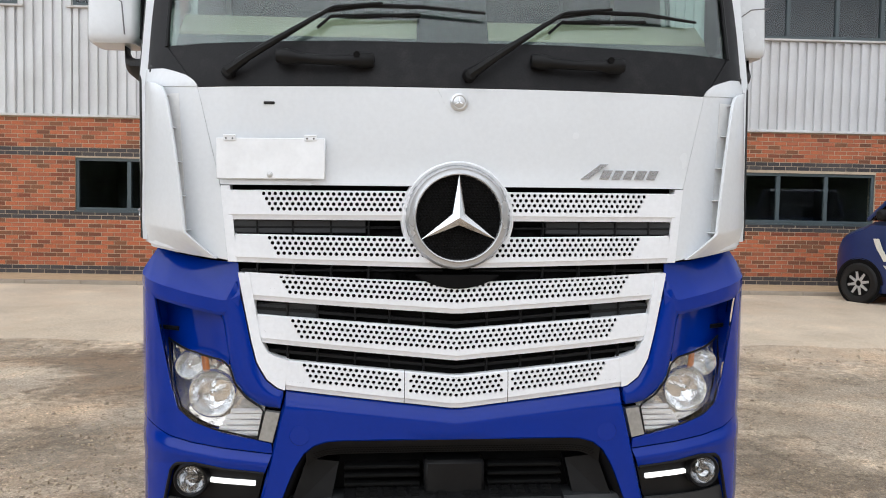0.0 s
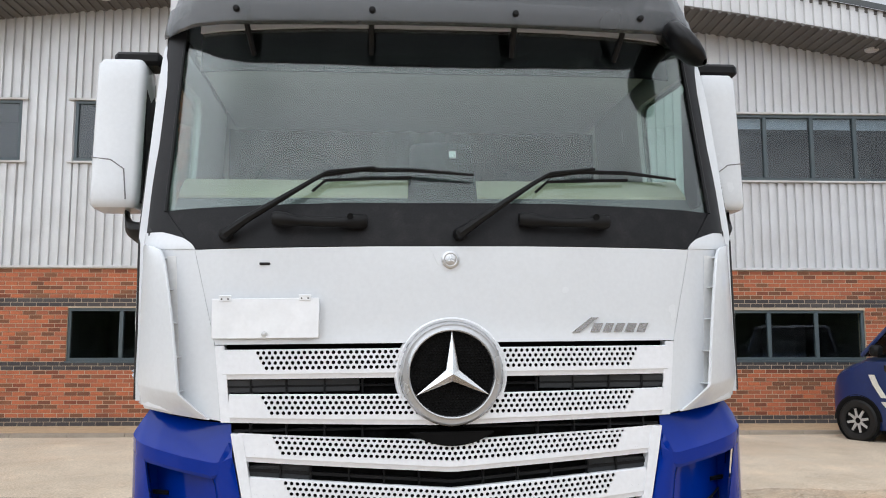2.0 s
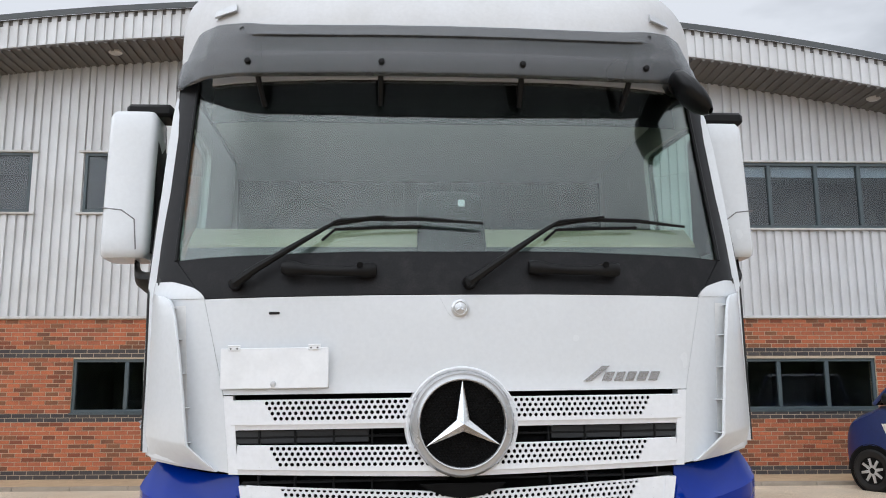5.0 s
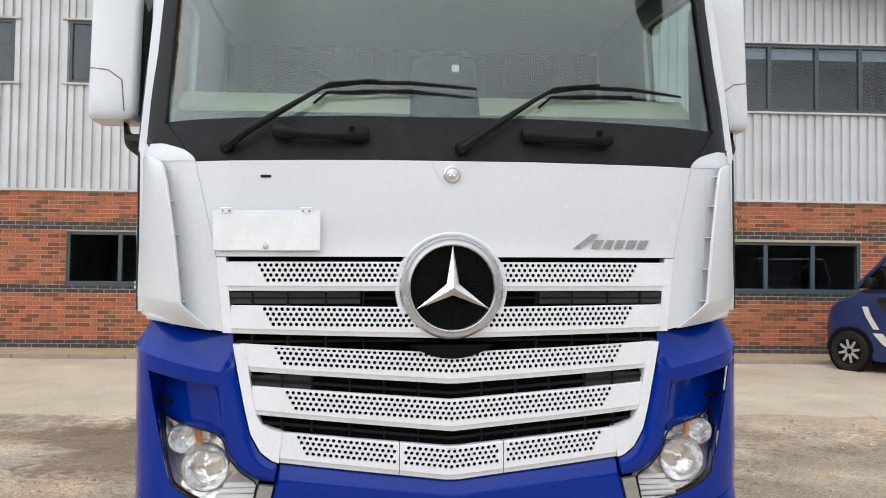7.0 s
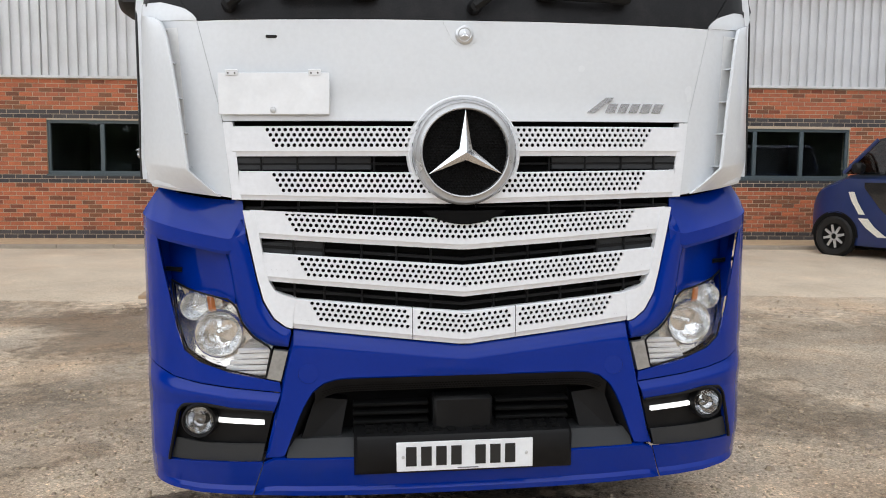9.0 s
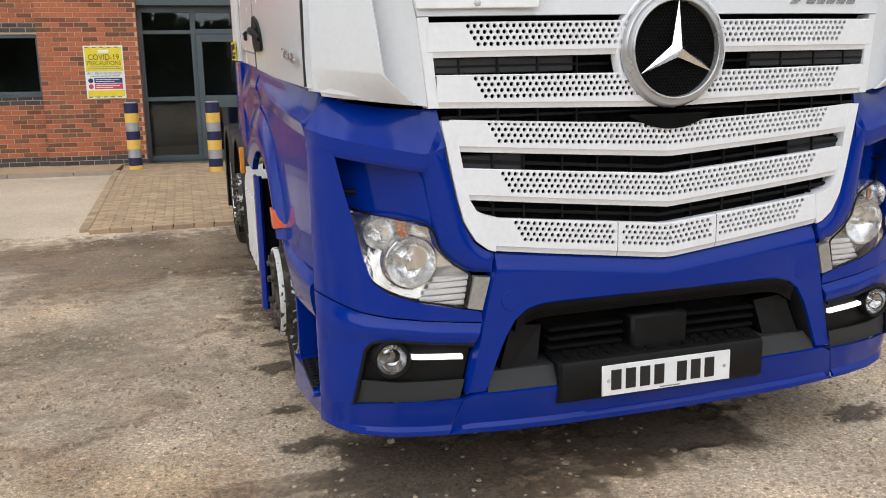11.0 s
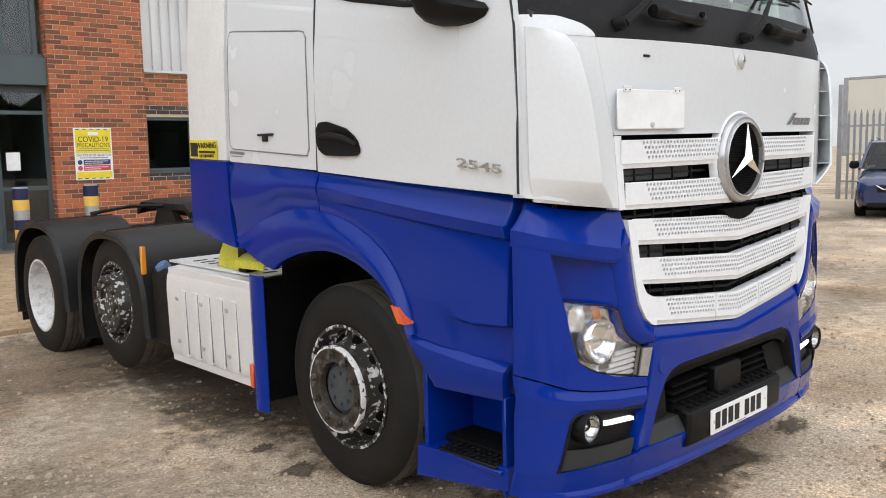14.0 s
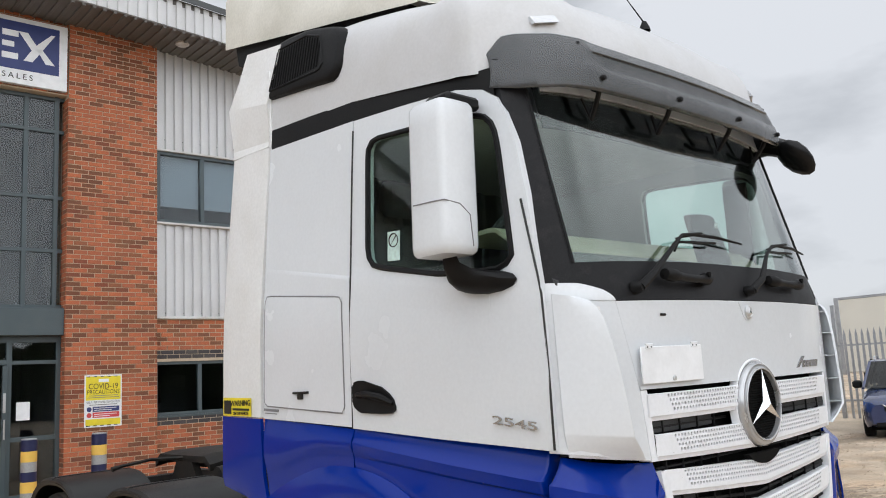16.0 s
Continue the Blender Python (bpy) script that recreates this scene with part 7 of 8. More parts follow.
def site_part(name, me, mat, label, category, kind="structure", parent=None):
    ob = part(name, me, mat, parent)
    if parent is None:
        ob.matrix_world = SITE
    return tagged(ob, label, category, kind=kind) if parent is None else tagged(ob, label)


def backing(me, u0, u1, y, z0, z1, holes, thick=0.25):
    """A wall slab cut round rectangular openings."""
    cuts = sorted({u0, u1, *[h[0] for h in holes], *[h[1] for h in holes]})
    for a, b in zip(cuts, cuts[1:]):
        m = (a + b) / 2
        zs = [z0]
        for h in sorted((h for h in holes if h[0] < m < h[1]), key=lambda h: h[2]):
            zs += [h[2], h[3]]
        zs.append(z1)
        for p, q in zip(zs[::2], zs[1::2]):
            if q - p > 0.001 and b - a > 0.001:
                me.v += [(a, y, p), (b, y, p), (b, y, q), (a, y, q), (a, y + thick, p), (b, y + thick, p), (b, y + thick, q), (a, y + thick, q)]
                o = len(me.v) - 8
                me.f += [(o, o + 1, o + 2, o + 3), (o + 5, o + 4, o + 7, o + 6), (o + 4, o, o + 3, o + 7), (o + 1, o + 5, o + 6, o + 2), (o + 3, o + 2, o + 6, o + 7), (o + 4, o + 5, o + 1, o)]
    return me


LOW_WIN = [(-5.60, -3.73, 1.34, 2.28), (2.73, 4.55, 1.34, 2.26), (6.22, 8.90, 1.34, 2.26)]
UP_WIN = [(-8.4, -6.58, 4.94, 6.06), (-5.62, -3.73, 4.94, 6.06), (2.76, 4.60, 4.70, 5.98), (6.20, 10.7, 4.68, 5.94)]
RECESS = 0.11


def bricks(u0, u1, y, z0, z1, holes, bands, pick, store, single, left_return=None):
    """Courses of stretcher bricks; those that pick() chooses become objects of their own, the rest is joined."""
    course, length, joint = 0.075, 0.225, 0.010
    k = 0
    while z0 + k * course < z1 - 0.03:
        z = z0 + k * course
        h = min(course - joint, z1 - z - 0.002)
        u = u0 - (length / 2 if k % 2 else 0)
        while u < u1 - 0.01:
            a, b = max(u, u0), min(u + length - joint, u1)
            u += length
            if b - a < 0.03:
                continue
            spans = [(a, b)]
            for hu0, hu1, hz0, hz1 in holes:
                if z + h > hz0 + 0.01 and z < hz1 - 0.01:
                    nxt = []
                    for p, q in spans:
                        if q <= hu0 or p >= hu1:
                            nxt.append((p, q))
                        else:
                            if p < hu0:
                                nxt.append((p, hu0))
                            if q > hu1:
                                nxt.append((hu1, q))
                    spans = nxt
            for p, q in spans:
                if q - p < 0.02:
                    continue
                dark = any(lo <= z + 0.02 < hi for lo, hi in bands)
                proud = rng.uniform(0.005, 0.009)
                if not dark and q - p > 0.21 and pick(p, z) and len(single) < 300:
                    single.append((p, y - proud, z))
                    continue
                me = store[1 if dark else 0]
                o = len(me.v)
                c = 0.003
                me.v += [(p, y, z), (q, y, z), (q, y, z + h), (p, y, z + h), (p + c, y - proud, z + c), (q - c, y - proud, z + c), (q - c, y - proud, z + h - c), (p + c, y - proud, z + h - c)]
                me.f += [(o + 4, o + 5, o + 6, o + 7), (o, o + 1, o + 5, o + 4), (o + 1, o + 2, o + 6, o + 5), (o + 2, o + 3, o + 7, o + 6), (o + 3, o, o + 4, o + 7)]
        k += 1


def brick_mesh(w, h, mat):
    me = Mesh()
    c, d = 0.003, 0.007
    me.v += [(0, 0.007, 0), (w, 0.007, 0), (w, 0.007, h), (0, 0.007, h), (c, 0, c), (w - c, 0, c), (w - c, 0, h - c), (c, 0, h - c)]
    me.f += [(4, 5, 6, 7), (0, 1, 5, 4), (1, 2, 6, 5), (2, 3, 7, 6), (3, 0, 4, 7)]
    return me.data("brick", mat)


BANDS = [(BASE - 0.01, BASE + 0.14), (1.15, 1.34), (2.28, 2.43)]
wall_l = site_part("wall_left", backing(Mesh(), -16, -3.73, RECESS, BASE - 0.3, 3.0, LOW_WIN[:1]), MORTAR, "red brick office wall with blue brick bands", "wall")
wall_r = site_part("wall_right", backing(Mesh(), 2.72, 14, RECESS, BASE - 0.3, 3.0, LOW_WIN[1:]), MORTAR, "red brick office wall with blue brick bands", "wall")
pier_l = site_part("wall_pier_left", backing(Mesh(), -3.73, -2.24, 0.0, BASE - 0.3, 8.05, [], 0.5), MORTAR, "tall red brick pier beside the entrance", "wall")
pier_r = site_part("wall_pier_right", backing(Mesh(), 1.22, 2.72, 0.0, BASE - 0.3, 8.05, [], 0.5), MORTAR, "tall red brick pier beside the entrance", "wall")
lintel = site_part("wall_lintel", backing(Mesh(), -2.24, 1.22, 0.06, 6.70, 8.05, [], 0.3), MORTAR, "red brick lintel above the entrance glazing", "wall")
one = brick_mesh(0.215, 0.065, BRICK_ONE)
for wall, u0, u1, y, z0, z1, holes, bands, pick in (
        (wall_l, -12, -3.73, RECESS, BASE, 2.99, LOW_WIN[:1], BANDS, lambda p, z: -6.4 < p and 0.35 < z < 2.9 and rng.random() < 0.5),
        (wall_r, 2.72, 14, RECESS, BASE, 2.99, LOW_WIN[1:], BANDS, lambda p, z: p < 9.5 and z > 0.4 and rng.random() < 0.4),
        (pier_l, -3.73, -2.24, 0.0, BASE, 8.0, [], BANDS[:1], lambda p, z: z < 3.4),
        (pier_r, 1.22, 2.72, 0.0, BASE, 8.0, [], BANDS[:1], lambda p, z: 0.8 < z < 4.4),
        (lintel, -2.24, 1.22, 0.06, 6.72, 8.0, [], [], lambda p, z: z < 7.0)):
    store, single = (Mesh(), Mesh()), []
    bricks(u0, u1, y, z0, z1, holes, bands, pick, store, single)
    for me, mat, nm in ((store[0], BRICK, "brickwork"), (store[1], BRICK_BLUE, "dark_brickwork")):
        if me.v:
            tagged(part(nm, me, mat, wall), kind="stuff")
    for p in single:
        ob = new("brick", one)
        ob.parent = wall
        ob.matrix_basis = pose(*p)
# returns of the piers
for pier, u, sgn in ((pier_l, -2.24, 1), (pier_r, 1.22, -1)):
    me = Mesh()
    for k in range(int((6.7 - BASE) / 0.075)):
        z = BASE + k * 0.075
        for a, b in (((-0.006, 0.1), (0.11, 0.28)) if k % 2 else ((-0.006, 0.21), (0.22, 0.28))):
            me.box(min(u, u + sgn * 0.007), max(u, u + sgn * 0.007), a, b, z, z + 0.065, 0.002)
    tagged(part("brickwork", me, BRICK, pier), kind="stuff")


def corrugated(u0, u1, z0, z1, y, pitch=0.167, depth=0.046):
    me = Mesh()
    rows = []
    u = u0
    while u < u1:
        for du, d in ((0.0, 0.0), (0.088, 0.0), (0.098, depth), (0.153, depth), (0.165, 0.0)):
            if u + du <= u1:
                rows.append([(u + du, y + d, z0), (u + du, y + d, z1)])
        u += pitch
    rows.append([(u1, y, z0), (u1, y, z1)])
    return me.grid(rows, (0, 0.01, 0))


clads = []
for u0, u1, holes in ((-16, -3.73, UP_WIN[:2]), (2.72, 14, UP_WIN[2:])):
    cuts = sorted({u0, u1, *[h[0] for h in holes], *[h[1] for h in holes]})
    for a, b in zip(cuts, cuts[1:]):
        hs = [h for h in holes if h[0] < (a + b) / 2 < h[1]]
        for p, q in ([(3.03, hs[0][2]), (hs[0][3], 8.0)] if hs else [(3.03, 8.0)]):
            clads.append(corrugated(a, b, p, q, RECESS - 0.02))
    site_part("trim", Mesh().box(u0, u1, RECESS - 0.055, RECESS + 0.02, 2.995, 3.04), CLAD_TRIM, "white metal drip trim above the brickwork", "trim")
cladding = Mesh()
for c in clads:
    o = len(cladding.v)
    cladding.v += c.v
    cladding.f += [[i + o for i in f] for f in c.f]
site_part("wall_cladding", cladding, CLAD, "ribbed silver metal wall cladding", "wall")
me = Mesh()
for u0, u1, z in ((-12, -3.8, 3.09), (2.8, 13.9, 3.09), (2.8, 13.9, 6.2), (-12, -3.8, 6.3)):
    for u in np.arange(u0, u1, 0.334):
        me.box(u + 0.108, u + 0.126, RECESS + 0.004, RECESS + 0.017, z, z + 0.018, 0.003)
for u0, u1, z0, z1 in UP_WIN:
    for z in (z0 - 0.04, z1 + 0.004):
        site_part("trim", Mesh().box(u0 - 0.11, u1 + 0.11, RECESS - 0.075, RECESS + 0.02, z, z + 0.036), CLAD_TRIM, "stained white metal drip ledge at an upper window", "trim")
site_part("cladding_screws", me, GUTTER, "dark fixing screws in the cladding", "screws", "stuff")


def office_window(u0, u1, z0, z1, y, mullions, nm, blind=0.0, sill=True):
    win = thing(nm, "office window with blue-grey metal frame", "window", SITE, kind="structure")
    t = 0.055
    fr = Mesh()
    fr.box(u0, u1, y, y + 0.07, z0, z0 + t).box(u0, u1, y, y + 0.07, z1 - t, z1).box(u0, u0 + t, y + 0.001, y + 0.069, z0 + t, z1 - t).box(u1 - t, u1, y + 0.001, y + 0.069, z0 + t, z1 - t)
    part("window_frame", fr, FRAME, win)
    edges = [u0 + t] + list(mullions) + [u1 - t]
    for m in mullions:
        part("mullion", Mesh().box(m - 0.035, m + 0.035, y - 0.004, y + 0.068, z0 + t, z1 - t), FRAME, win)
    for a, b in zip(edges, edges[1:]):
        pane = part("pane", Mesh().box(a, b, y + 0.035, y + 0.043, z0 + t, z1 - t, 0.001), PANE, win)
        pane.visible_shadow = False
        if blind:
            part("blind", Mesh().box(a + 0.03, b - 0.03, y + 0.11, y + 0.115, z1 - t - blind * (z1 - z0), z1 - t), BLIND, win)
    if sill:
        part("window_sill", Mesh().box(u0 - 0.02, u1 + 0.02, y - 0.05, y + 0.05, z0 - 0.035, z0), FRAME, win)
    part("room", Mesh().box(u0 - 0.3, u1 + 0.3, y + 3.0, y + 3.05, z0 - 1.0, z1 + 0.4).box(u0 - 0.35, u0 - 0.3, y + 0.3, y + 3, z0 - 1, z1 + 0.4).box(u1 + 0.3, u1 + 0.35, y + 0.3, y + 3, z0 - 1, z1 + 0.4)
         .box(u0 - 0.3, u1 + 0.3, y + 0.3, y + 3, z1 + 0.35, z1 + 0.4).box(u0 - 0.3, u1 + 0.3, y + 0.3, y + 3, z0 - 1.05, z0 - 1.0).box(u0 + 0.2, u0 + 0.9, y + 1.8, y + 2.4, z0 - 1.0, z0 + 0.2).box(u1 - 0.8, u1 - 0.3, y + 2.2, y + 2.7, z0 - 1.0, z1 - 0.2), INSIDE, win)
    return win


office_window(*LOW_WIN[0], RECESS + 0.03, (-4.66,), "window_1")
office_window(*LOW_WIN[1], RECESS + 0.03, (3.55,), "window_2")
office_window(*LOW_WIN[2], RECESS + 0.03, (7.11, 8.0), "window_3")
office_window(*UP_WIN[0], RECESS - 0.03, (-7.5,), "window_4", sill=False)
office_window(*UP_WIN[1], RECESS - 0.03, (-4.68,), "window_5", sill=False)
office_window(*UP_WIN[2], RECESS - 0.03, (3.6,), "window_6", 0.72, sill=False)
office_window(*UP_WIN[3], RECESS - 0.03, (7.15, 8.05, 8.88, 9.8), "window_7", 0.16, sill=False)

# entrance glazing
entry = thing("door_1", "tall glazed entrance with blue-grey frames and open sliding door", "door", SITE, kind="structure")
Y = 0.20
fr = Mesh()
for u in (-2.21, -1.38, 0.46, 1.19):
    fr.box(u - 0.04, u + 0.04, Y, Y + 0.09, BASE, 2.72)
fr.box(-2.24, 1.22, Y + 0.002, Y + 0.088, 2.62, 2.72).box(-2.24, -1.4, Y + 0.002, Y + 0.088, BASE, BASE + 0.09).box(0.48, 1.2, Y + 0.002, Y + 0.088, BASE, BASE + 0.09)
fr.box(-2.2, -1.4, Y + 0.002, Y + 0.088, 1.20, 1.27).box(0.48, 1.2, Y + 0.002, Y + 0.088, 1.10, 1.17).box(-1.38, 0.46, Y + 0.002, Y + 0.088, 2.28, 2.36).box(0.48, 1.2, Y + 0.002, Y + 0.088, 2.28, 2.34).box(-2.2, -1.4, Y + 0.002, Y + 0.088, 2.28, 2.34)
part("door_frame", fr, FRAME, entry)
for a, b, z0, z1 in ((-2.17, -1.42, BASE + 0.09, 1.20), (-2.17, -1.42, 1.27, 2.28), (0.50, 1.15, BASE + 0.09, 1.10), (0.50, 1.15, 1.17, 2.28), (-2.17, -1.42, 2.34, 2.62), (-1.34, 0.42, 2.36, 2.62), (0.5, 1.15, 2.34, 2.62)):
    part("pane", Mesh().box(a, b, Y + 0.04, Y + 0.05, z0, z1, 0.001), PANE, entry).visible_shadow = False
leaf = Mesh()
leaf.box(-1.34, -1.25, Y - 0.05, Y, BASE + 0.02, 2.27).box(-0.56, -0.48, Y - 0.05, Y, BASE + 0.02, 2.27).box(-1.25, -0.56, Y - 0.048, Y - 0.002, BASE + 0.02, BASE + 0.16).box(-1.25, -0.56, Y - 0.048, Y - 0.002, 2.15, 2.27).box(-1.25, -0.56, Y - 0.048, Y - 0.002, 1.08, 1.28)
leaf = part("sliding_leaf", leaf, FRAME, entry)
for z0, z1 in ((BASE + 0.16, 1.08), (1.28, 2.15)):
    part("pane", Mesh().box(-1.25, -0.56, Y - 0.03, Y - 0.02, z0, z1, 0.001), PANE, leaf).visible_shadow = False
leaf2 = Mesh().box(0.36, 0.43, Y - 0.05, Y, BASE + 0.02, 2.27)
part("sliding_leaf", leaf2, FRAME, entry)
part("door_pull", Mesh().tube([(0.39, Y - 0.075, 1.15), (0.39, Y - 0.075, 1.45)], 0.014).box(0.37, 0.41, Y - 0.07, Y - 0.04, 1.55, 1.85), SATIN, entry)
part("notice", Mesh().box(0.58, 0.78, Y + 0.03, Y + 0.036, 1.42, 1.70, 0.001), SIGN_WHITE, entry)
part("transom", Mesh().box(-2.24, 1.22, 0.05, 0.30, 2.72, 3.16, 0.01), FRAME, entry, "blue-grey canopy panel")
tall = Mesh()
for u in (-2.21, -1.65, -0.5, 0.63, 1.10):
    tall.box(u - 0.035, u + 0.035, Y, Y + 0.08, 3.16, 6.70)
for z in (3.19, 4.10, 4.98, 6.10, 6.66):
    tall.box(-2.24, 1.22, Y + 0.002, Y + 0.078, z - 0.03, z + 0.03)
part("curtain_wall_frame", tall, FRAME, entry)
us, zs = (-2.175, -1.65, -0.5, 0.63, 1.10, 1.22), (3.19, 4.10, 4.98, 6.10, 6.66)
for a, b in zip(us, us[1:]):
    for c, d in zip(zs, zs[1:]):
        part("pane", Mesh().box(a + 0.035, b - 0.035, Y + 0.035, Y + 0.045, c + 0.03, d - 0.03, 0.001), PANE, entry).visible_shadow = False
part("lobby", Mesh().box(-2.6, 1.6, 4.0, 4.05, BASE - 0.1, 7).box(-2.65, -2.6, 0.55, 4, BASE - 0.1, 7).box(1.6, 1.65, 0.55, 4, BASE - 0.1, 7).box(-2.6, 1.6, 0.55, 4, BASE - 0.12, BASE - 0.005).box(-2.6, 1.6, 0.5, 4, 2.9, 3.1).box(-2.6, 1.6, 0.5, 4, 6.95, 7), INSIDE, entry)
part("lobby_counter", Mesh().box(-1.3, 0.7, 2.6, 3.1, BASE, 1.3), NAVY, entry)
for u, z in ((-0.30, BASE), (-0.30, BASE + 0.33)):
    box = thing("cardboard_box", "brown cardboard box just inside the entrance", "box", SITE @ pose(u, 0.75, z), group="boxes inside the entrance")
    part("carton", Mesh().box(0, 0.46, 0, 0.35, 0, 0.31 - 0.02 * (z > 0.3)), CARD, box)
    part("label", Mesh().box(0.22, 0.40, -0.003, 0.001, 0.08, 0.14, 0.001), SIGN_WHITE, box)

# roof edge: a shallow arch
ARCH = lambda u: 8.0 - 0.0098 * (u + 0.8) ** 2
us = np.linspace(-16, 14.3, 77)
me = Mesh()
k = 0
rows = []
for u in np.arange(-16, 14.2, 0.167):
    for du, d in ((0.0, 0.0), (0.088, 0.0), (0.098, 0.036), (0.153, 0.036), (0.165, 0.0)):
        rows.append([(u + du, -0.92 + d, ARCH(u + du) + 0.02), (u + du, -0.92 + d, ARCH(u + du) + 0.52)])
site_part("fascia", me.grid(rows, (0, 0.02, 0)), CLAD, "ribbed silver roof fascia", "fascia")
site_part("soffit", Mesh().grid([[(u, -0.90, ARCH(u)), (u, RECESS + 0.3, ARCH(u) - 0.02)] for u in us], (0, 0, 0.03)), SOFFIT, "grey overhanging soffit", "soffit")
me = Mesh()
for u in np.arange(-15.9, 14.2, 0.167):
    me.box(u, u + 0.055, -0.90, RECESS, ARCH(u) - 0.036, ARCH(u) - 0.005, 0.006)
site_part("soffit_ribs", me, SOFFIT, "soffit panel joints", "soffit", "stuff")
site_part("gutter", Mesh().grid([[(u, -0.99, ARCH(u) + 0.52), (u, -1.0, ARCH(u) + 0.62), (u, -0.85, ARCH(u) + 0.64)] for u in us], (0, 0.02, 0)), GUTTER, "dark roof edge gutter", "gutter")
site_part("roof", Mesh().grid([[(u, -0.9, ARCH(u) + 0.55), (u, 20, ARCH(u) + 0.3)] for u in us], (0, 0, -0.1)), SOFFIT, "low arched metal roof", "roof")
site_part("building_back", Mesh().box(-16, 14, 4.2, 4.3, -0.2, 7.0).box(-16, -15.9, 0.3, 4.2, -0.2, 7.4).box(13.9, 14, 0.3, 4.2, -0.2, 6.5), INSIDE, "plain inner wall of the offices", "wall")
for u in (-5.0, 3.0, 9.0):
    lamp = thing("soffit_light", "round soffit light under the eaves", "light", SITE @ pose(u, -0.45, ARCH(u) - 0.02), group="soffit lights")
    part("bezel", Mesh().lathe([(0.0, -0.03), (0.09, -0.028), (0.12, -0.01), (0.125, 0.02)], (0, 0, 0), "z", 24), CLAD_TRIM, lamp)

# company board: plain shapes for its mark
sign = thing("company_sign", "white and navy company board high on the entrance", "sign", SITE)
part("board", Mesh().box(-2.1, 1.18, -0.03, 0.05, 6.74, 7.86), SIGN_WHITE, sign)
part("panel", Mesh().box(-2.0, 1.05, -0.036, -0.028, 6.98, 7.78), SIGN_BLUE, sign)
me = Mesh()
for poly in ([(0.18, 7.62), (0.42, 7.62), (0.42, 7.52), (0.18, 7.52)], [(0.18, 7.43), (0.36, 7.43), (0.36, 7.34), (0.18, 7.34)], [(0.18, 7.24), (0.42, 7.24), (0.42, 7.14), (0.18, 7.14)],
             [(0.42, 7.62), (0.56, 7.62), (0.70, 7.42), (0.62, 7.34)], [(0.50, 7.14), (0.64, 7.14), (0.98, 7.66), (0.92, 7.66), (0.66, 7.40)], [(0.70, 7.36), (0.76, 7.40), (0.98, 7.14), (0.84, 7.14)]):
    me.prism([(u, -0.042, z) for u, z in poly], (0, 0.01, 0))
part("mark", me, SIGN_WHITE, sign)
lettering("SALES", 0.13, pose(0.42, -0.034, 6.865, 90, 0, 0), INK, "sales_word", sign, 0.002, spacing=1.5)


def covid_sign(u, z):
    s = thing("covid_sign", "yellow and white covid precautions notice on brick pier", "sign", SITE @ pose(u, -0.022, z), group="covid notices")
    W, H = 0.594, 0.83
    part("board", Mesh().box(0, W, 0, 0.012, 0, H, 0.002), SIGN_WHITE, s)
    part("yellow_field", Mesh().box(0.02, W - 0.02, -0.003, 0.001, 0.43, H - 0.02, 0.0005), SIGN_YELLOW, s)
    part("yellow_field", Mesh().box(0.02, W - 0.02, -0.003, 0.001, 0.03, 0.13, 0.0005), SIGN_YELLOW, s)
    part("blue_field", Mesh().box(0.13, W - 0.04, -0.003, 0.001, 0.245, 0.325, 0.0005), SIGN_BLUE, s)
    part("red_field", Mesh().box(0.13, W - 0.04, -0.003, 0.001, 0.15, 0.235, 0.0005), SIGN_RED, s)
    for zz, mt in ((0.285, SIGN_BLUE), (0.192, SIGN_RED)):
        part("pictogram", Mesh().lathe([(0.0, -0.003), (0.038, -0.003), (0.038, 0.002)], (0.075, 0, zz), n=20), mt, s)
    for k in range(5):
        for z0 in (H - 0.032, 0.02):
            part("hazard_dash", Mesh().box(0.03 + 0.11 * k, 0.085 + 0.11 * k, -0.005, 0.001, z0, z0 + 0.012, 0.0005), INK, s)
    part("small_mark", Mesh().box(0.22, 0.38, -0.005, 0.001, 0.715, 0.765, 0.0005), SIGN_WHITE, s)
    lettering("COVID-19", 0.125, pose(W / 2, -0.004, 0.645, 90, 0, 0) @ Matrix.Diagonal((0.85, 1, 1, 1)), INK, "covid_word", s, 0.001)
    lettering("PRECAUTIONS", 0.098, pose(W / 2, -0.004, 0.555, 90, 0, 0) @ Matrix.Diagonal((0.80, 1, 1, 1)), INK, "precautions_word", s, 0.001)
    for zz, w in ((0.495, 0.46), (0.465, 0.5), (0.35, 0.44)):
        part("text_bar", Mesh().box(W / 2 - w / 2, W / 2 + w / 2, -0.005, 0.001, zz, zz + 0.010, 0.0005), INK_GREY, s)
    lettering("ONLY 1 PERSON PER TRANSACTION", 0.052, pose(W / 2, -0.004, 0.395, 90, 0, 0) @ Matrix.Diagonal((0.62, 1, 1, 1)), INK_GREY, "notice_line", s, 0.001)
    for zz, w in ((0.295, 0.36), (0.265, 0.28), (0.20, 0.36), (0.17, 0.25)):
        part("text_bar", Mesh().box(0.15, 0.15 + w, -0.006, 0.0, zz, zz + 0.010, 0.0005), SIGN_WHITE, s)
    return s


covid_sign(1.52, 1.24)
covid_sign(-3.07, 1.265)


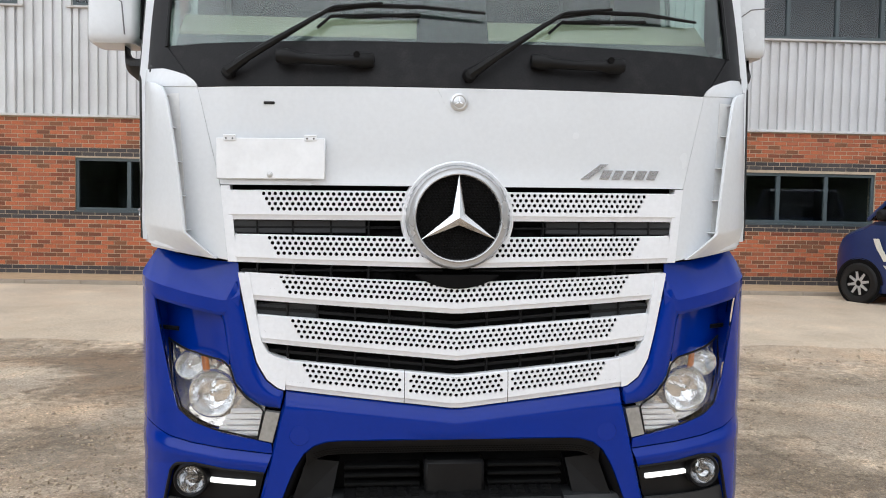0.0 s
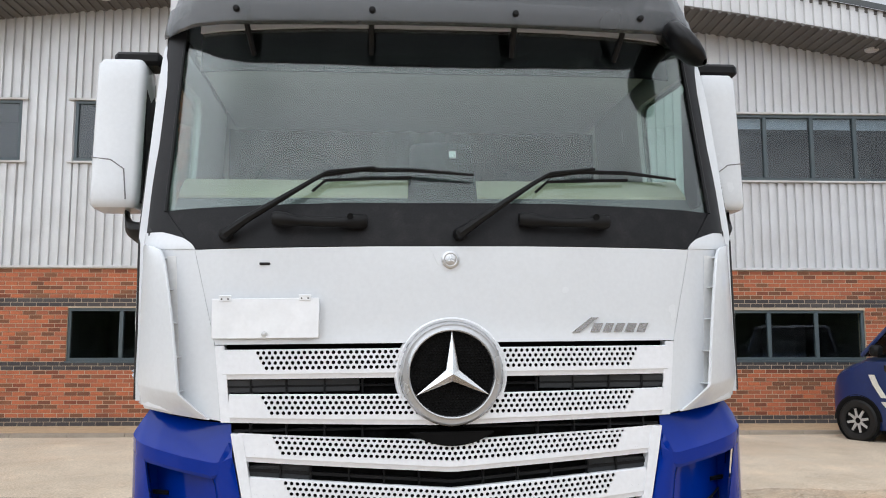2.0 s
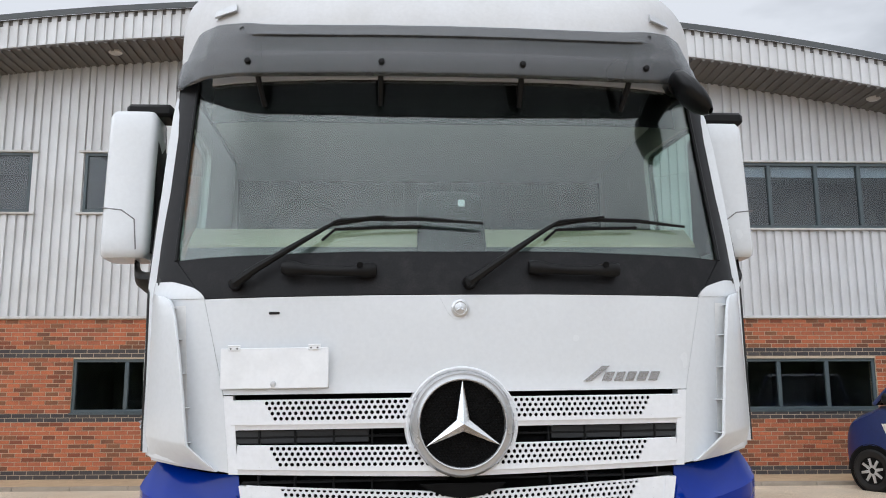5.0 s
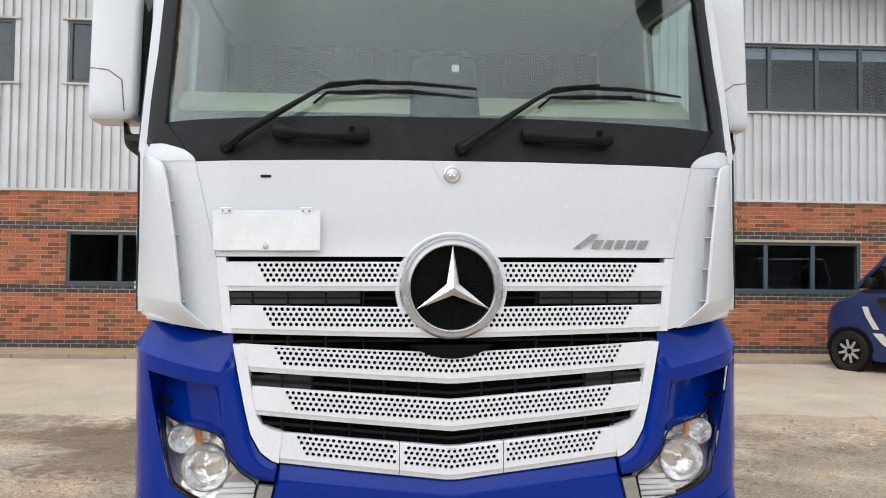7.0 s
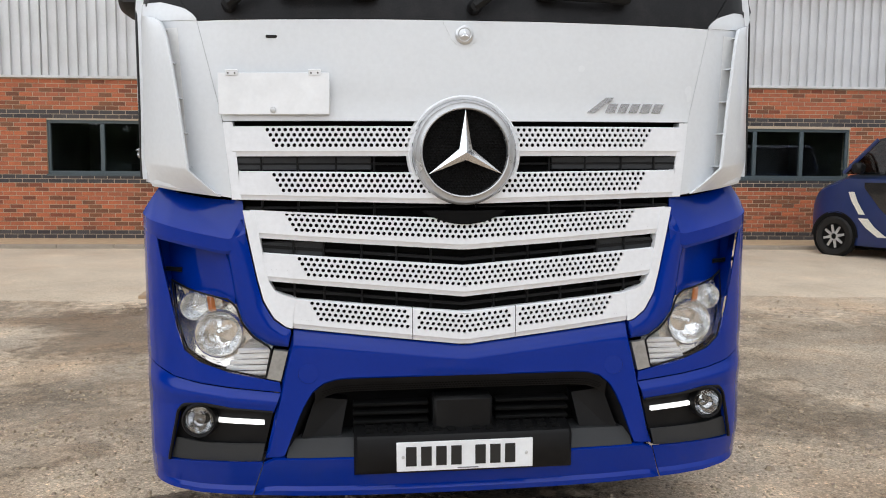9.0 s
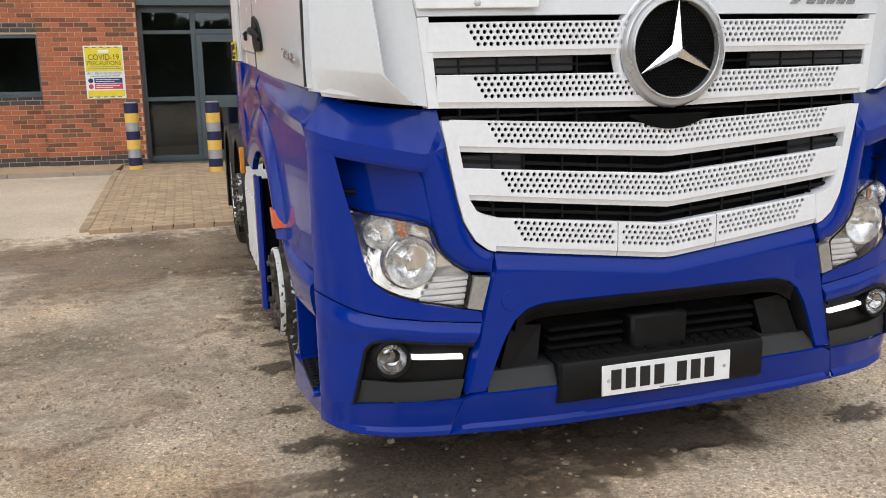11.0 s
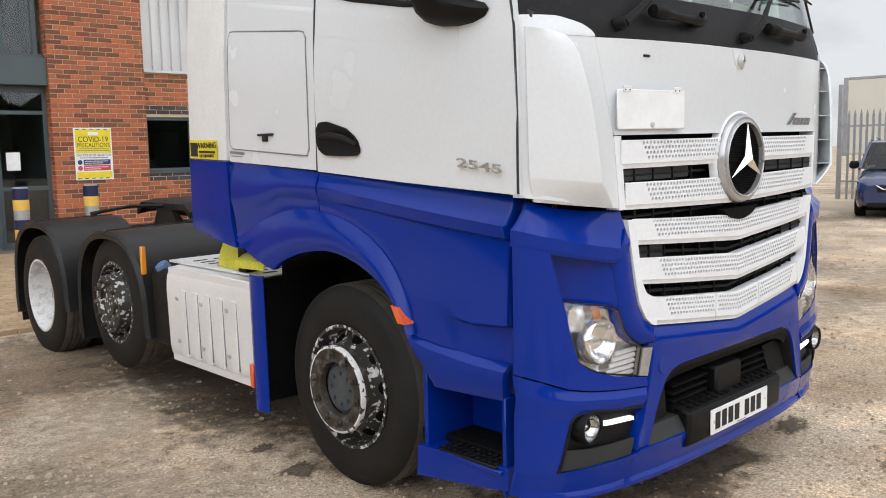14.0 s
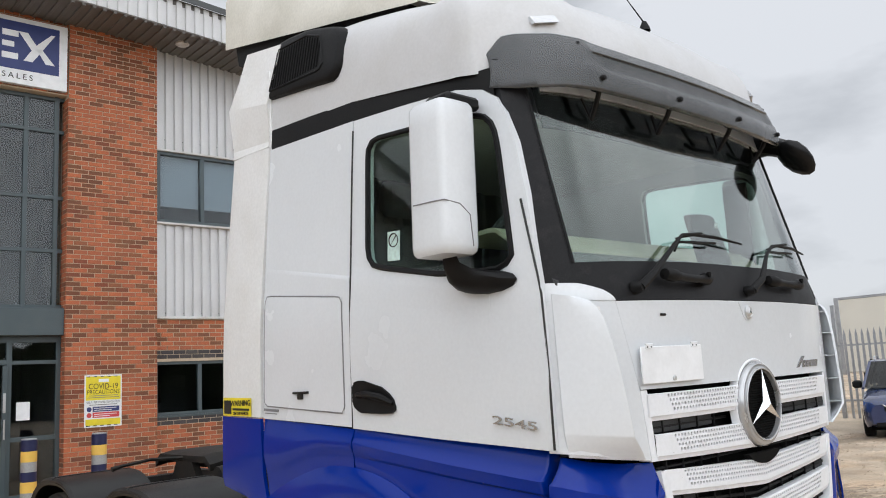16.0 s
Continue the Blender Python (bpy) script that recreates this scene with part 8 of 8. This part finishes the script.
def bollard(x, y):
    z = ground_z(x, y) + 0.05
    b = thing("bollard", "steel bollard with navy and yellow bands", "bollard", pose(x, y, z), group="entrance bollards")
    h = 1.05
    part("post", Mesh().lathe([(0.0, h), (0.09, h - 0.002), (0.100, h - 0.012), (0.100, -0.1)], (0, 0, 0), "z", 28), GALV, b)
    for k, (z0, z1, mt) in enumerate(((h - 0.17, h - 0.02, NAVY), (h - 0.31, h - 0.17, BAND_YELLOW), (h - 0.57, h - 0.44, NAVY), (h - 0.71, h - 0.57, BAND_YELLOW), (h - 0.96, h - 0.84, NAVY), (h - 1.07, h - 0.96, BAND_YELLOW))):
        part("band", Mesh().lathe([(0.1005, z0), (0.1025, z0 + 0.001), (0.1025, z1 - 0.001), (0.1005, z1)], (0, 0, 0), "z", 28), mt, b)
    return b


for x, y in ((-2.37, 14.75), (-1.20, 14.0), (0.18, 13.9), (1.14, 13.95)):
    bollard(x, y)

# pavement along the wall and the paved entrance apron
KERB_Y = -1.15
for u0, u1 in ((-16, -2.62), (3.4, 22)):
    k = Mesh()
    for u in np.arange(u0, u1 - 0.01, 0.915):
        k.box(u, min(u + 0.905, u1), KERB_Y, KERB_Y + 0.125, -0.2, 0.205, 0.012)
    site_part("kerb", k, KERB, "concrete kerb stones along the offices", "kerb")
    site_part("pavement", Mesh().grid([[(u, KERB_Y + 0.125, 0.20), (u, RECESS + 0.05, 0.205)] for u in np.linspace(u0, u1, 40)], (0, 0, -0.2)), PAVER, "buff block pavement along the office wall", "pavement")


def apron_z(x, y):
    return ground_z(x, y) + 0.045 + 0.05 * min(1, max(0, (y - 12.5) / 3))


AX0, AX1, AY0, AY1 = -2.58, 3.4, 9.86, 15.62
apron = tagged(part("entrance_paving", Mesh().grid([[(x, y, apron_z(x, y) - 0.012) for y in np.linspace(AY0, AY1 - 0.0524 * x, 12)] for x in np.linspace(AX0, AX1, 12)], (0, 0, -0.1)), JOINT), "buff block paved apron before the entrance", "paving", kind="structure")
edge = Mesh()
for k in range(30):
    x = AX0 + k * 0.2
    edge.box(x, x + 0.19, AY0 - 0.10, AY0, -0.1, apron_z(0, AY0) + 0.004, 0.006)
for k in range(24):
    y = AY0 + k * 0.2
    edge.box(AX0 - 0.10, AX0, y, y + 0.19, -0.1, apron_z(0, y) + 0.004, 0.006)
tagged(part("paving_edge", edge, PAVER, apron), kind="stuff")
me, single = Mesh(), []
row = 0
y = AY0
while y < AY1:
    x = AX0 + (0.1 if row % 2 else 0) - 0.1
    while x < AX1:
        a, b = max(x, AX0), min(x + 0.193, AX1)
        if b - a > 0.05 and y < AY1 - 0.0524 * x - 0.45:
            z = apron_z((a + b) / 2, y) + rng.uniform(-0.002, 0.002)
            if b - a > 0.19 and x < 0.2 and len(single) < 300:
                single.append((a, y, z))
            else:
                o, c = len(me.v), 0.005
                q = y + 0.094
                me.v += [(a, y, z - 0.012), (b, y, z - 0.012), (b, q, z - 0.012), (a, q, z - 0.012), (a + c, y + c, z), (b - c, y + c, z), (b - c, q - c, z), (a + c, q - c, z)]
                me.f += [(o + 4, o + 5, o + 6, o + 7), (o, o + 1, o + 5, o + 4), (o + 1, o + 2, o + 6, o + 5), (o + 2, o + 3, o + 7, o + 6), (o + 3, o, o + 4, o + 7)]
        x += 0.2
    y += 0.1
    row += 1
tagged(part("paver_field", me, PAVER, apron), kind="stuff")
c = 0.005
pm = Mesh()
pm.v += [(0, 0, -0.012), (0.193, 0, -0.012), (0.193, 0.094, -0.012), (0, 0.094, -0.012), (c, c, 0), (0.193 - c, c, 0), (0.193 - c, 0.094 - c, 0), (c, 0.094 - c, 0)]
pm.f += [(4, 5, 6, 7), (0, 1, 5, 4), (1, 2, 6, 5), (2, 3, 7, 6), (3, 0, 4, 7)]
pm = pm.data("paver", PAVER_ONE)
for p in single:
    ob = new("paver", pm)
    ob.parent = apron
    ob.matrix_basis = pose(*p)


# ---- vehicles and the yard's edge ----
def road_wheel(parent, x, y, z, r, w, sg, rim_mat=None):
    """A car wheel that faces sg along the vehicle's own y."""
    tyre = part("tyre", Mesh().lathe([(r * 0.62, 0.0), (r * 0.68, sg * 0.012), (r * 0.9, sg * 0.012), (r * 0.98, -sg * 0.01), (r, -sg * 0.04), (r, -sg * (w - 0.04)), (r * 0.94, -sg * w), (r * 0.6, -sg * w)], (x, y, z), "y", 36), RUBBER, parent)
    rim = part("rim", Mesh().lathe([(r * 0.63, 0.0), (r * 0.62, sg * 0.008), (r * 0.57, sg * 0.004), (r * 0.55, -sg * 0.05), (r * 0.3, -sg * 0.06), (0.0, -sg * 0.06)], (x, y, z), "y", 30), BLACK_DEEP, tyre)
    me = Mesh()
    for k in range(8):
        a = 2 * math.pi * k / 8 + 0.2
        me.prism([(x + 0.05 * math.cos(a - 0.5), y + sg * 0.0, z + 0.05 * math.sin(a - 0.5)), (x + r * 0.6 * math.cos(a - 0.09), y, z + r * 0.6 * math.sin(a - 0.09)), (x + r * 0.6 * math.cos(a + 0.09), y, z + r * 0.6 * math.sin(a + 0.09)), (x + 0.05 * math.cos(a + 0.5), y, z + 0.05 * math.sin(a + 0.5))], (0, -sg * 0.03, 0))
    part("spoke", me, SATIN, rim)
    return tyre


def car_body(parent, paint, L, W, H, bonnet, scr0, scr1, roof_end, belt, wheels, r, nose_h=0.62, ground=0.2, lamp_wrap=0.34):
    """A hatchback shape: nose at x=0, tail at x=L; returns nothing, adds body, glass, wheels and lamps."""
    def half(x):
        w = W / 2
        t = min(1, x / 0.35)
        tail = min(1, (L - x) / 0.3)
        ww = w * (0.80 + 0.20 * math.sqrt(t)) * (0.93 + 0.07 * math.sqrt(max(0, tail)))
        if x < scr0:
            top = nose_h + (bonnet - nose_h) * min(1, x / scr0) ** 0.55
        else:
            top = belt
        low = ground + 0.10 * (1 - t)
        return ww, top, low
    xs = list(np.linspace(0, L, 34))
    rows = []
    for x in xs:
        ww, top, low = half(x)
        rows.append([(x, 0, top), (x, ww * 0.55, top - 0.004), (x, ww * 0.86, top - 0.03), (x, ww * 0.96, top - 0.09), (x, ww, (top + low) * 0.52), (x, ww * 0.985, low + 0.12), (x, ww * 0.94, low), (x, ww * 0.5, low)])
    full = [[(x, -y, z) for x, y, z in rr[::-1]] + rr[1:] for rr in rows]
    me = Mesh().grid(full)
    for rr, flip in ((full[0], False), (full[-1], True)):
        o = len(me.v)
        me.v += rr
        me.f.append([o + k for k in range(len(rr))])
    part("body", me, paint, parent, sharp=32)
    # glasshouse
    g0 = [(scr0, belt - 0.01, 0.97), (scr1, H - 0.05, 0.80), (scr1 + 0.25, H, 0.76), (roof_end - 0.2, H - 0.02, 0.76), (roof_end, H - 0.10, 0.78), (L - 0.06, belt, 0.95)]
    rows = [[(x, k, z) for k in np.linspace(-W / 2 * f, W / 2 * f, 9)] for x, z, f in g0]
    roof = Mesh().grid(rows[1:5], (0, 0, -0.02))
    part("roof", roof, paint, parent, sharp=45)
    part("windscreen", Mesh().grid([[tuple(Vector(a).lerp(Vector(b), k / 4)) for k in range(5)] for a, b in zip(rows[0], rows[1])]), CAR_GLASS, parent)
    part("rear_window", Mesh().grid([[tuple(Vector(a).lerp(Vector(b), k / 4)) for k in range(5)] for a, b in zip(rows[4], rows[5])]), CAR_GLASS, parent)
    for s in SIDES:
        lowl = [(x, s * W / 2 * 0.975, belt - 0.01) for x in (scr0 + 0.1, scr1, scr1 + 0.25, roof_end - 0.2, roof_end, L - 0.06)]
        upl = [(x, s * W / 2 * f, z) for x, z, f in g0]
        part("side_glass", Mesh().grid([[tuple(Vector(a).lerp(Vector(b), k / 3)) for k in range(4)] for a, b in zip(lowl, upl)]), CAR_GLASS, parent)
        for i in (0, 2, 3, 4):
            part("pillar", Mesh().tube([lowl[i] if i else (scr0, s * W / 2 * 0.97, belt), tuple(Vector(upl[1] if i == 0 else upl[i]))], 0.032, 6), paint if i == 0 else BLACK, parent)
        part("door_mirror", Mesh().box(scr0 + 0.25, scr0 + 0.40, min(s * (W / 2), s * (W / 2 + 0.2)), max(s * (W / 2), s * (W / 2 + 0.2)), belt + 0.0, belt + 0.17, 0.04), BLACK, parent)
        for xw in wheels:
            road_wheel(parent, xw, s * (W / 2 + 0.012), r, r, 0.2, s)
            part("arch", Mesh().lathe([(r + 0.05, s * 0.0), (r + 0.075, s * 0.012), (r + 0.02, s * 0.004), (r + 0.02, -s * 0.1)], (xw, s * (W / 2 - 0.012), r), "y", 24, 0.0, math.pi), BLACK, parent)
            part("arch_shade", Mesh().lathe([(0.0, 0.0), (r + 0.045, 0.0)], (xw, s * (W / 2 + 0.001), r + 0.012), "y", 24), BLACK_DEEP, parent)
        part("head_lamp", Mesh().grid([[(0.03 + 0.22 * u, s * W / 2 * (0.62 + lamp_wrap * u ** 0.7), z) for z in (nose_h - 0.02 + 0.08 * u, nose_h - 0.17 + 0.03 * u)] for u in np.linspace(0, 1, 6)], (-0.03, 0, 0)), FLUTED, parent)
    part("seat_row", Mesh().box(scr1 + 0.3, scr1 + 0.5, -W / 2 * 0.7, W / 2 * 0.7, 0.6, belt + 0.25, 0.05), FABRIC, parent)
    part("dash", Mesh().box(scr0 + 0.15, scr0 + 0.6, -W / 2 * 0.85, W / 2 * 0.85, belt - 0.2, belt + 0.02, 0.05), DASH, parent)
    part("nose_grille", Mesh().box(-0.012, 0.05, -W * 0.26, W * 0.26, nose_h - 0.17, nose_h - 0.03, 0.015), BLACK, parent)
    part("lower_grille", Mesh().box(-0.012, 0.05, -W * 0.36, W * 0.36, 0.24, 0.34, 0.015), BLACK, parent)
    part("grille_trim", Mesh().tube([(-0.012, -W * 0.27, nose_h - 0.02), (-0.015, -W * 0.2, nose_h - 0.10), (-0.018, 0, nose_h - 0.10), (-0.015, W * 0.2, nose_h - 0.10), (-0.012, W * 0.27, nose_h - 0.02)], 0.012, 6), CHROME, parent)
    part("nose_badge", Mesh().lathe([(0.0, -0.01), (0.05, -0.006), (0.055, 0.0)], (-0.015, 0, nose_h - 0.10), "x", 20), CHROME, parent)
    part("number_plate", Mesh().box(-0.03, -0.02, -0.26, 0.26, 0.385, 0.49, 0.002), SIGN_WHITE, parent)
    part("plate_bar", Mesh().box(-0.034, -0.029, -0.21, -0.02, 0.405, 0.47, 0.001).box(-0.034, -0.029, 0.03, 0.20, 0.405, 0.47, 0.001), INK, parent)
    part("underside", Mesh().box(0.3, L - 0.2, -W * 0.42, W * 0.42, 0.16, 0.3), BLACK_DEEP, parent)


van = thing("van", "dark blue and black van parked by the offices", "van", pose(8.0, 14.04, ground_z(7.3, 13.4), 0, 0, -65))
car_body(van, VAN_BLUE, 4.4, 1.75, 1.92, 1.30, 0.62, 1.08, 4.1, 1.34, (0.52, 3.5), 0.33, 0.95, lamp_wrap=0.12)
part("black_wrap", Mesh().grid([[(x, -0.882, z) for z in np.linspace(lo, hi, 4)] for x, lo, hi in ((1.0, 1.12, 1.2), (1.25, 0.82, 1.2), (1.6, 0.50, 1.2), (2.2, 0.34, 1.2), (3.1, 0.30, 1.2), (4.3, 0.30, 1.2))], (0, 0.004, 0)), VAN_BLACK, van, "black side wrap")
part("rear_box", Mesh().grid([[(x, y, z) for y, z in ((-0.865, 1.2), (-0.82, 1.70), (-0.70, 1.85), (0.70, 1.85), (0.82, 1.70), (0.865, 1.2))] for x in (2.3, 4.36)], (0, 0, -0.01)), VAN_BLACK, van)
part("swoosh", Mesh().grid([[(x, -0.888, z), (x + 0.10, -0.888, z + 0.0)] for x, z in ((0.74, 1.05), (0.80, 0.9), (0.93, 0.70))], (0, 0.003, 0)), TRAILER, van, "pale slanted stripe")
part("swoosh", Mesh().grid([[(x, -0.888, z), (x + 0.16, -0.888, z)] for x, z in ((0.92, 0.64), (1.05, 0.5), (1.25, 0.36))], (0, 0.003, 0)), TRAILER, van, "pale slanted stripe")
part("text_bar", Mesh().box(1.5, 2.4, -0.893, -0.884, 0.90, 0.97, 0.001), INK_GREY, van)
part("text_bar", Mesh().box(1.5, 2.2, -0.893, -0.884, 0.80, 0.83, 0.001), SIGN_WHITE, van)

car = thing("car", "dark navy people carrier parked on the gravel", "car", pose(15.3, 7.85, 0.01, 0, 0, 17))
car_body(car, CAR_NAVY, 4.4, 1.8, 1.64, 0.98, 0.95, 1.75, 4.15, 1.02, (0.85, 3.5), 0.315, 0.72)
for s in SIDES:
    part("roof_rail", Mesh().tube([(1.9, s * 0.62, 1.62), (2.1, s * 0.63, 1.70), (3.6, s * 0.63, 1.69), (3.9, s * 0.62, 1.60)], 0.02, 6), SATIN, car)

# blue lorry across the yard
lorry = thing("lorry", "older blue and white lorry parked across the yard", "lorry", pose(13.3, 10.2, 0.02, 0, 0, 25))
part("cab", Mesh().box(0, 2.0, -1.22, 1.22, 0.55, 3.05, 0.12), LORRY_BLUE, lorry)
part("roof_pod", Mesh().grid([[(0.1 + 1.8 * u, y, 3.0 + 0.55 * math.sin(1.6 * u) * math.cos(y * 1.1) ** 0.5) for y in np.linspace(-1.15, 1.15, 11)] for u in np.linspace(0, 1, 7)], (0, 0, -0.05)), LORRY_BLUE, lorry)
part("visor", Mesh().box(-0.12, 0.1, -1.2, 1.2, 2.62, 2.82, 0.03), LORRY_GREEN, lorry)
part("windscreen", Mesh().box(-0.02, 0.03, -1.1, 1.1, 1.75, 2.62, 0.02), CAR_GLASS, lorry)
part("screen_band", Mesh().box(-0.015, 0.03, -1.2, 1.2, 1.45, 1.72, 0.02), SIGN_WHITE, lorry)
part("front_grille", Mesh().box(-0.02, 0.03, -0.95, 0.95, 1.02, 1.42, 0.02), BLACK, lorry)
for k in range(4):
    part("grille_slat", Mesh().box(-0.04, 0.02, -0.95, 0.95, 0.72 + k * 0.07, 0.75 + k * 0.07, 0.006), LORRY_BLUE, lorry)
part("bumper", Mesh().box(-0.08, 0.3, -1.24, 1.24, 0.36, 0.70, 0.05), LORRY_BLUE, lorry)
part("bumper_flash", Mesh().prism([(-0.085, -0.5, 0.36), (-0.085, -0.95, 0.36), (-0.085, -0.82, 1.0), (-0.085, -0.70, 1.0)], (0.01, 0, 0)), SIGN_WHITE, lorry)
part("bumper_flash", Mesh().prism([(-0.085, 0.5, 0.36), (-0.085, 0.95, 0.36), (-0.085, 0.82, 1.0), (-0.085, 0.70, 1.0)], (0.01, 0, 0)), SIGN_WHITE, lorry)
part("number_plate", Mesh().box(-0.10, -0.085, -0.26, 0.26, 0.40, 0.50, 0.002).box(-0.10, -0.085, -1.0, -0.6, 0.42, 0.52, 0.002), SIGN_WHITE, lorry)
part("plate_bar", Mesh().box(-0.106, -0.098, -0.2, 0.2, 0.42, 0.48, 0.001), INK, lorry)
for s in SIDES:
    part("head_lamp", Mesh().box(-0.09, 0.0, min(s * 0.72, s * 1.15), max(s * 0.72, s * 1.15), 0.70, 0.88, 0.02), FLUTED, lorry)
    part("door_mirror", Mesh().box(0.05, 0.2, min(s * 1.28, s * 1.5), max(s * 1.28, s * 1.5), 1.75, 2.4, 0.04), BLACK, lorry)
    for xw in (0.9, 3.6):
        part("tyre", Mesh().lathe([(0.0, -s * 0.02), (0.28, -s * 0.02), (0.30, s * 0.01), (0.47, s * 0.01), (0.5, -s * 0.04), (0.5, -s * 0.28)], (xw, s * 1.18, 0.5), "y", 32), RUBBER, lorry)
part("chassis", Mesh().box(0.3, 4.2, -0.45, 0.45, 0.6, 0.9), STEEL, lorry)

# palisade fence and trailer behind it
fence = thing("palisade_fence", "galvanised steel palisade fence at the yard's edge", "fence", pose(20.0, 11.05, 0.1), kind="structure")
pale = Mesh().prism([(0, -0.034, 0), (0, 0.034, 0), (0, 0.034, 2.22), (0, 0.018, 2.30), (0, 0.0, 2.38), (0, -0.018, 2.30), (0, -0.034, 2.22)], (0.012, 0, 0)).data("pale", GALV)
for k in range(110):
    ob = new("pale", pale)
    ob.parent = fence
    ob.matrix_basis = pose(0, -0.155 * k - 0.25, 0)
for z in (0.45, 1.92):
    part("rail", Mesh().box(0.014, 0.06, -17.4, 0.0, z, z + 0.05), GALV, fence)
for k in range(7):
    part("fence_post", Mesh().box(0.02, 0.12, -2.75 * k - 0.05, -2.75 * k + 0.05, 0, 2.45 + 0.6 * (k == 0)), GALV, fence)
trailer = thing("box_trailer", "cream box trailer parked behind the fence", "trailer", pose(23.0, 12.15, 0.1))
part("box_body", Mesh().box(0, 2.5, -13.6, 0, 1.15, 3.42, 0.03), TRAILER, trailer)
part("corner_post", Mesh().box(-0.012, 0.02, -0.14, 0.005, 1.1, 3.44, 0.01), GALV, trailer)
part("top_rail", Mesh().box(-0.012, 0.02, -13.6, -0.14, 3.36, 3.44, 0.01), GALV, trailer)
part("side_guard", Mesh().box(0.0, 0.04, -11, -3, 0.45, 0.95, 0.01), GALV, trailer)
part("chassis", Mesh().box(0.6, 1.9, -13, -0.4, 0.85, 1.15), STEEL, trailer)
for k in range(3):
    part("tyre", Mesh().lathe([(0.0, -0.0), (0.28, 0.0), (0.3, -0.02), (0.48, -0.02), (0.5, 0.03), (0.5, 0.3)], (0.04, -9.2 - 1.32 * k, 0.5), "x", 28), RUBBER, trailer)
# trees round the yard, behind the camera
trees = Mesh()
for lo, hi, d in ((0.62, 1.44, 40.0), (-0.57, -0.06, 46.0)):
    tall = lambda a: 6.2 + 3.2 * noise.noise(Vector((a * 5, d, 0))) + 1.2 * noise.noise(Vector((a * 22, d, 3)))
    rows = []
    for k in range(140):
        a = (lo + (hi - lo) * k / 139) * math.pi
        h = tall(a) - 1.0
        rows.append([((d + 1.5) * math.cos(a), (d + 1.5) * math.sin(a), z) for z in (-0.5, h * 0.5, h)])
    trees.grid(rows, (0.0, 0.0, 0.3))
    for _ in range(7000):
        a = rng.uniform(lo, hi) * math.pi
        q = d + rng.uniform(-1.5, 1.5)
        h = tall(a) * (1.0 - 0.75 * rng.random() ** 1.5) + rng.uniform(-0.4, 0.5)
        r = rng.uniform(0.18, 0.50)
        t1, t2 = rng.random() * 6, rng.random() * 3
        o = len(trees.v)
        for k in range(5):
            b = t1 + k * 1.2566
            trees.v.append((q * math.cos(a) + r * math.cos(b) * math.sin(t2), q * math.sin(a) + r * math.cos(b) * math.cos(t2), h + r * math.sin(b)))
        trees.f.append([o + k for k in range(5)])
tagged(part("far_trees", trees, material("tree_leaves", (0.05, 0.075, 0.03), 0.9, second=(0.03, 0.05, 0.02), scale=0.3, island=0.3)), "dark green trees round the far side of the yard", "trees", kind="stuff")
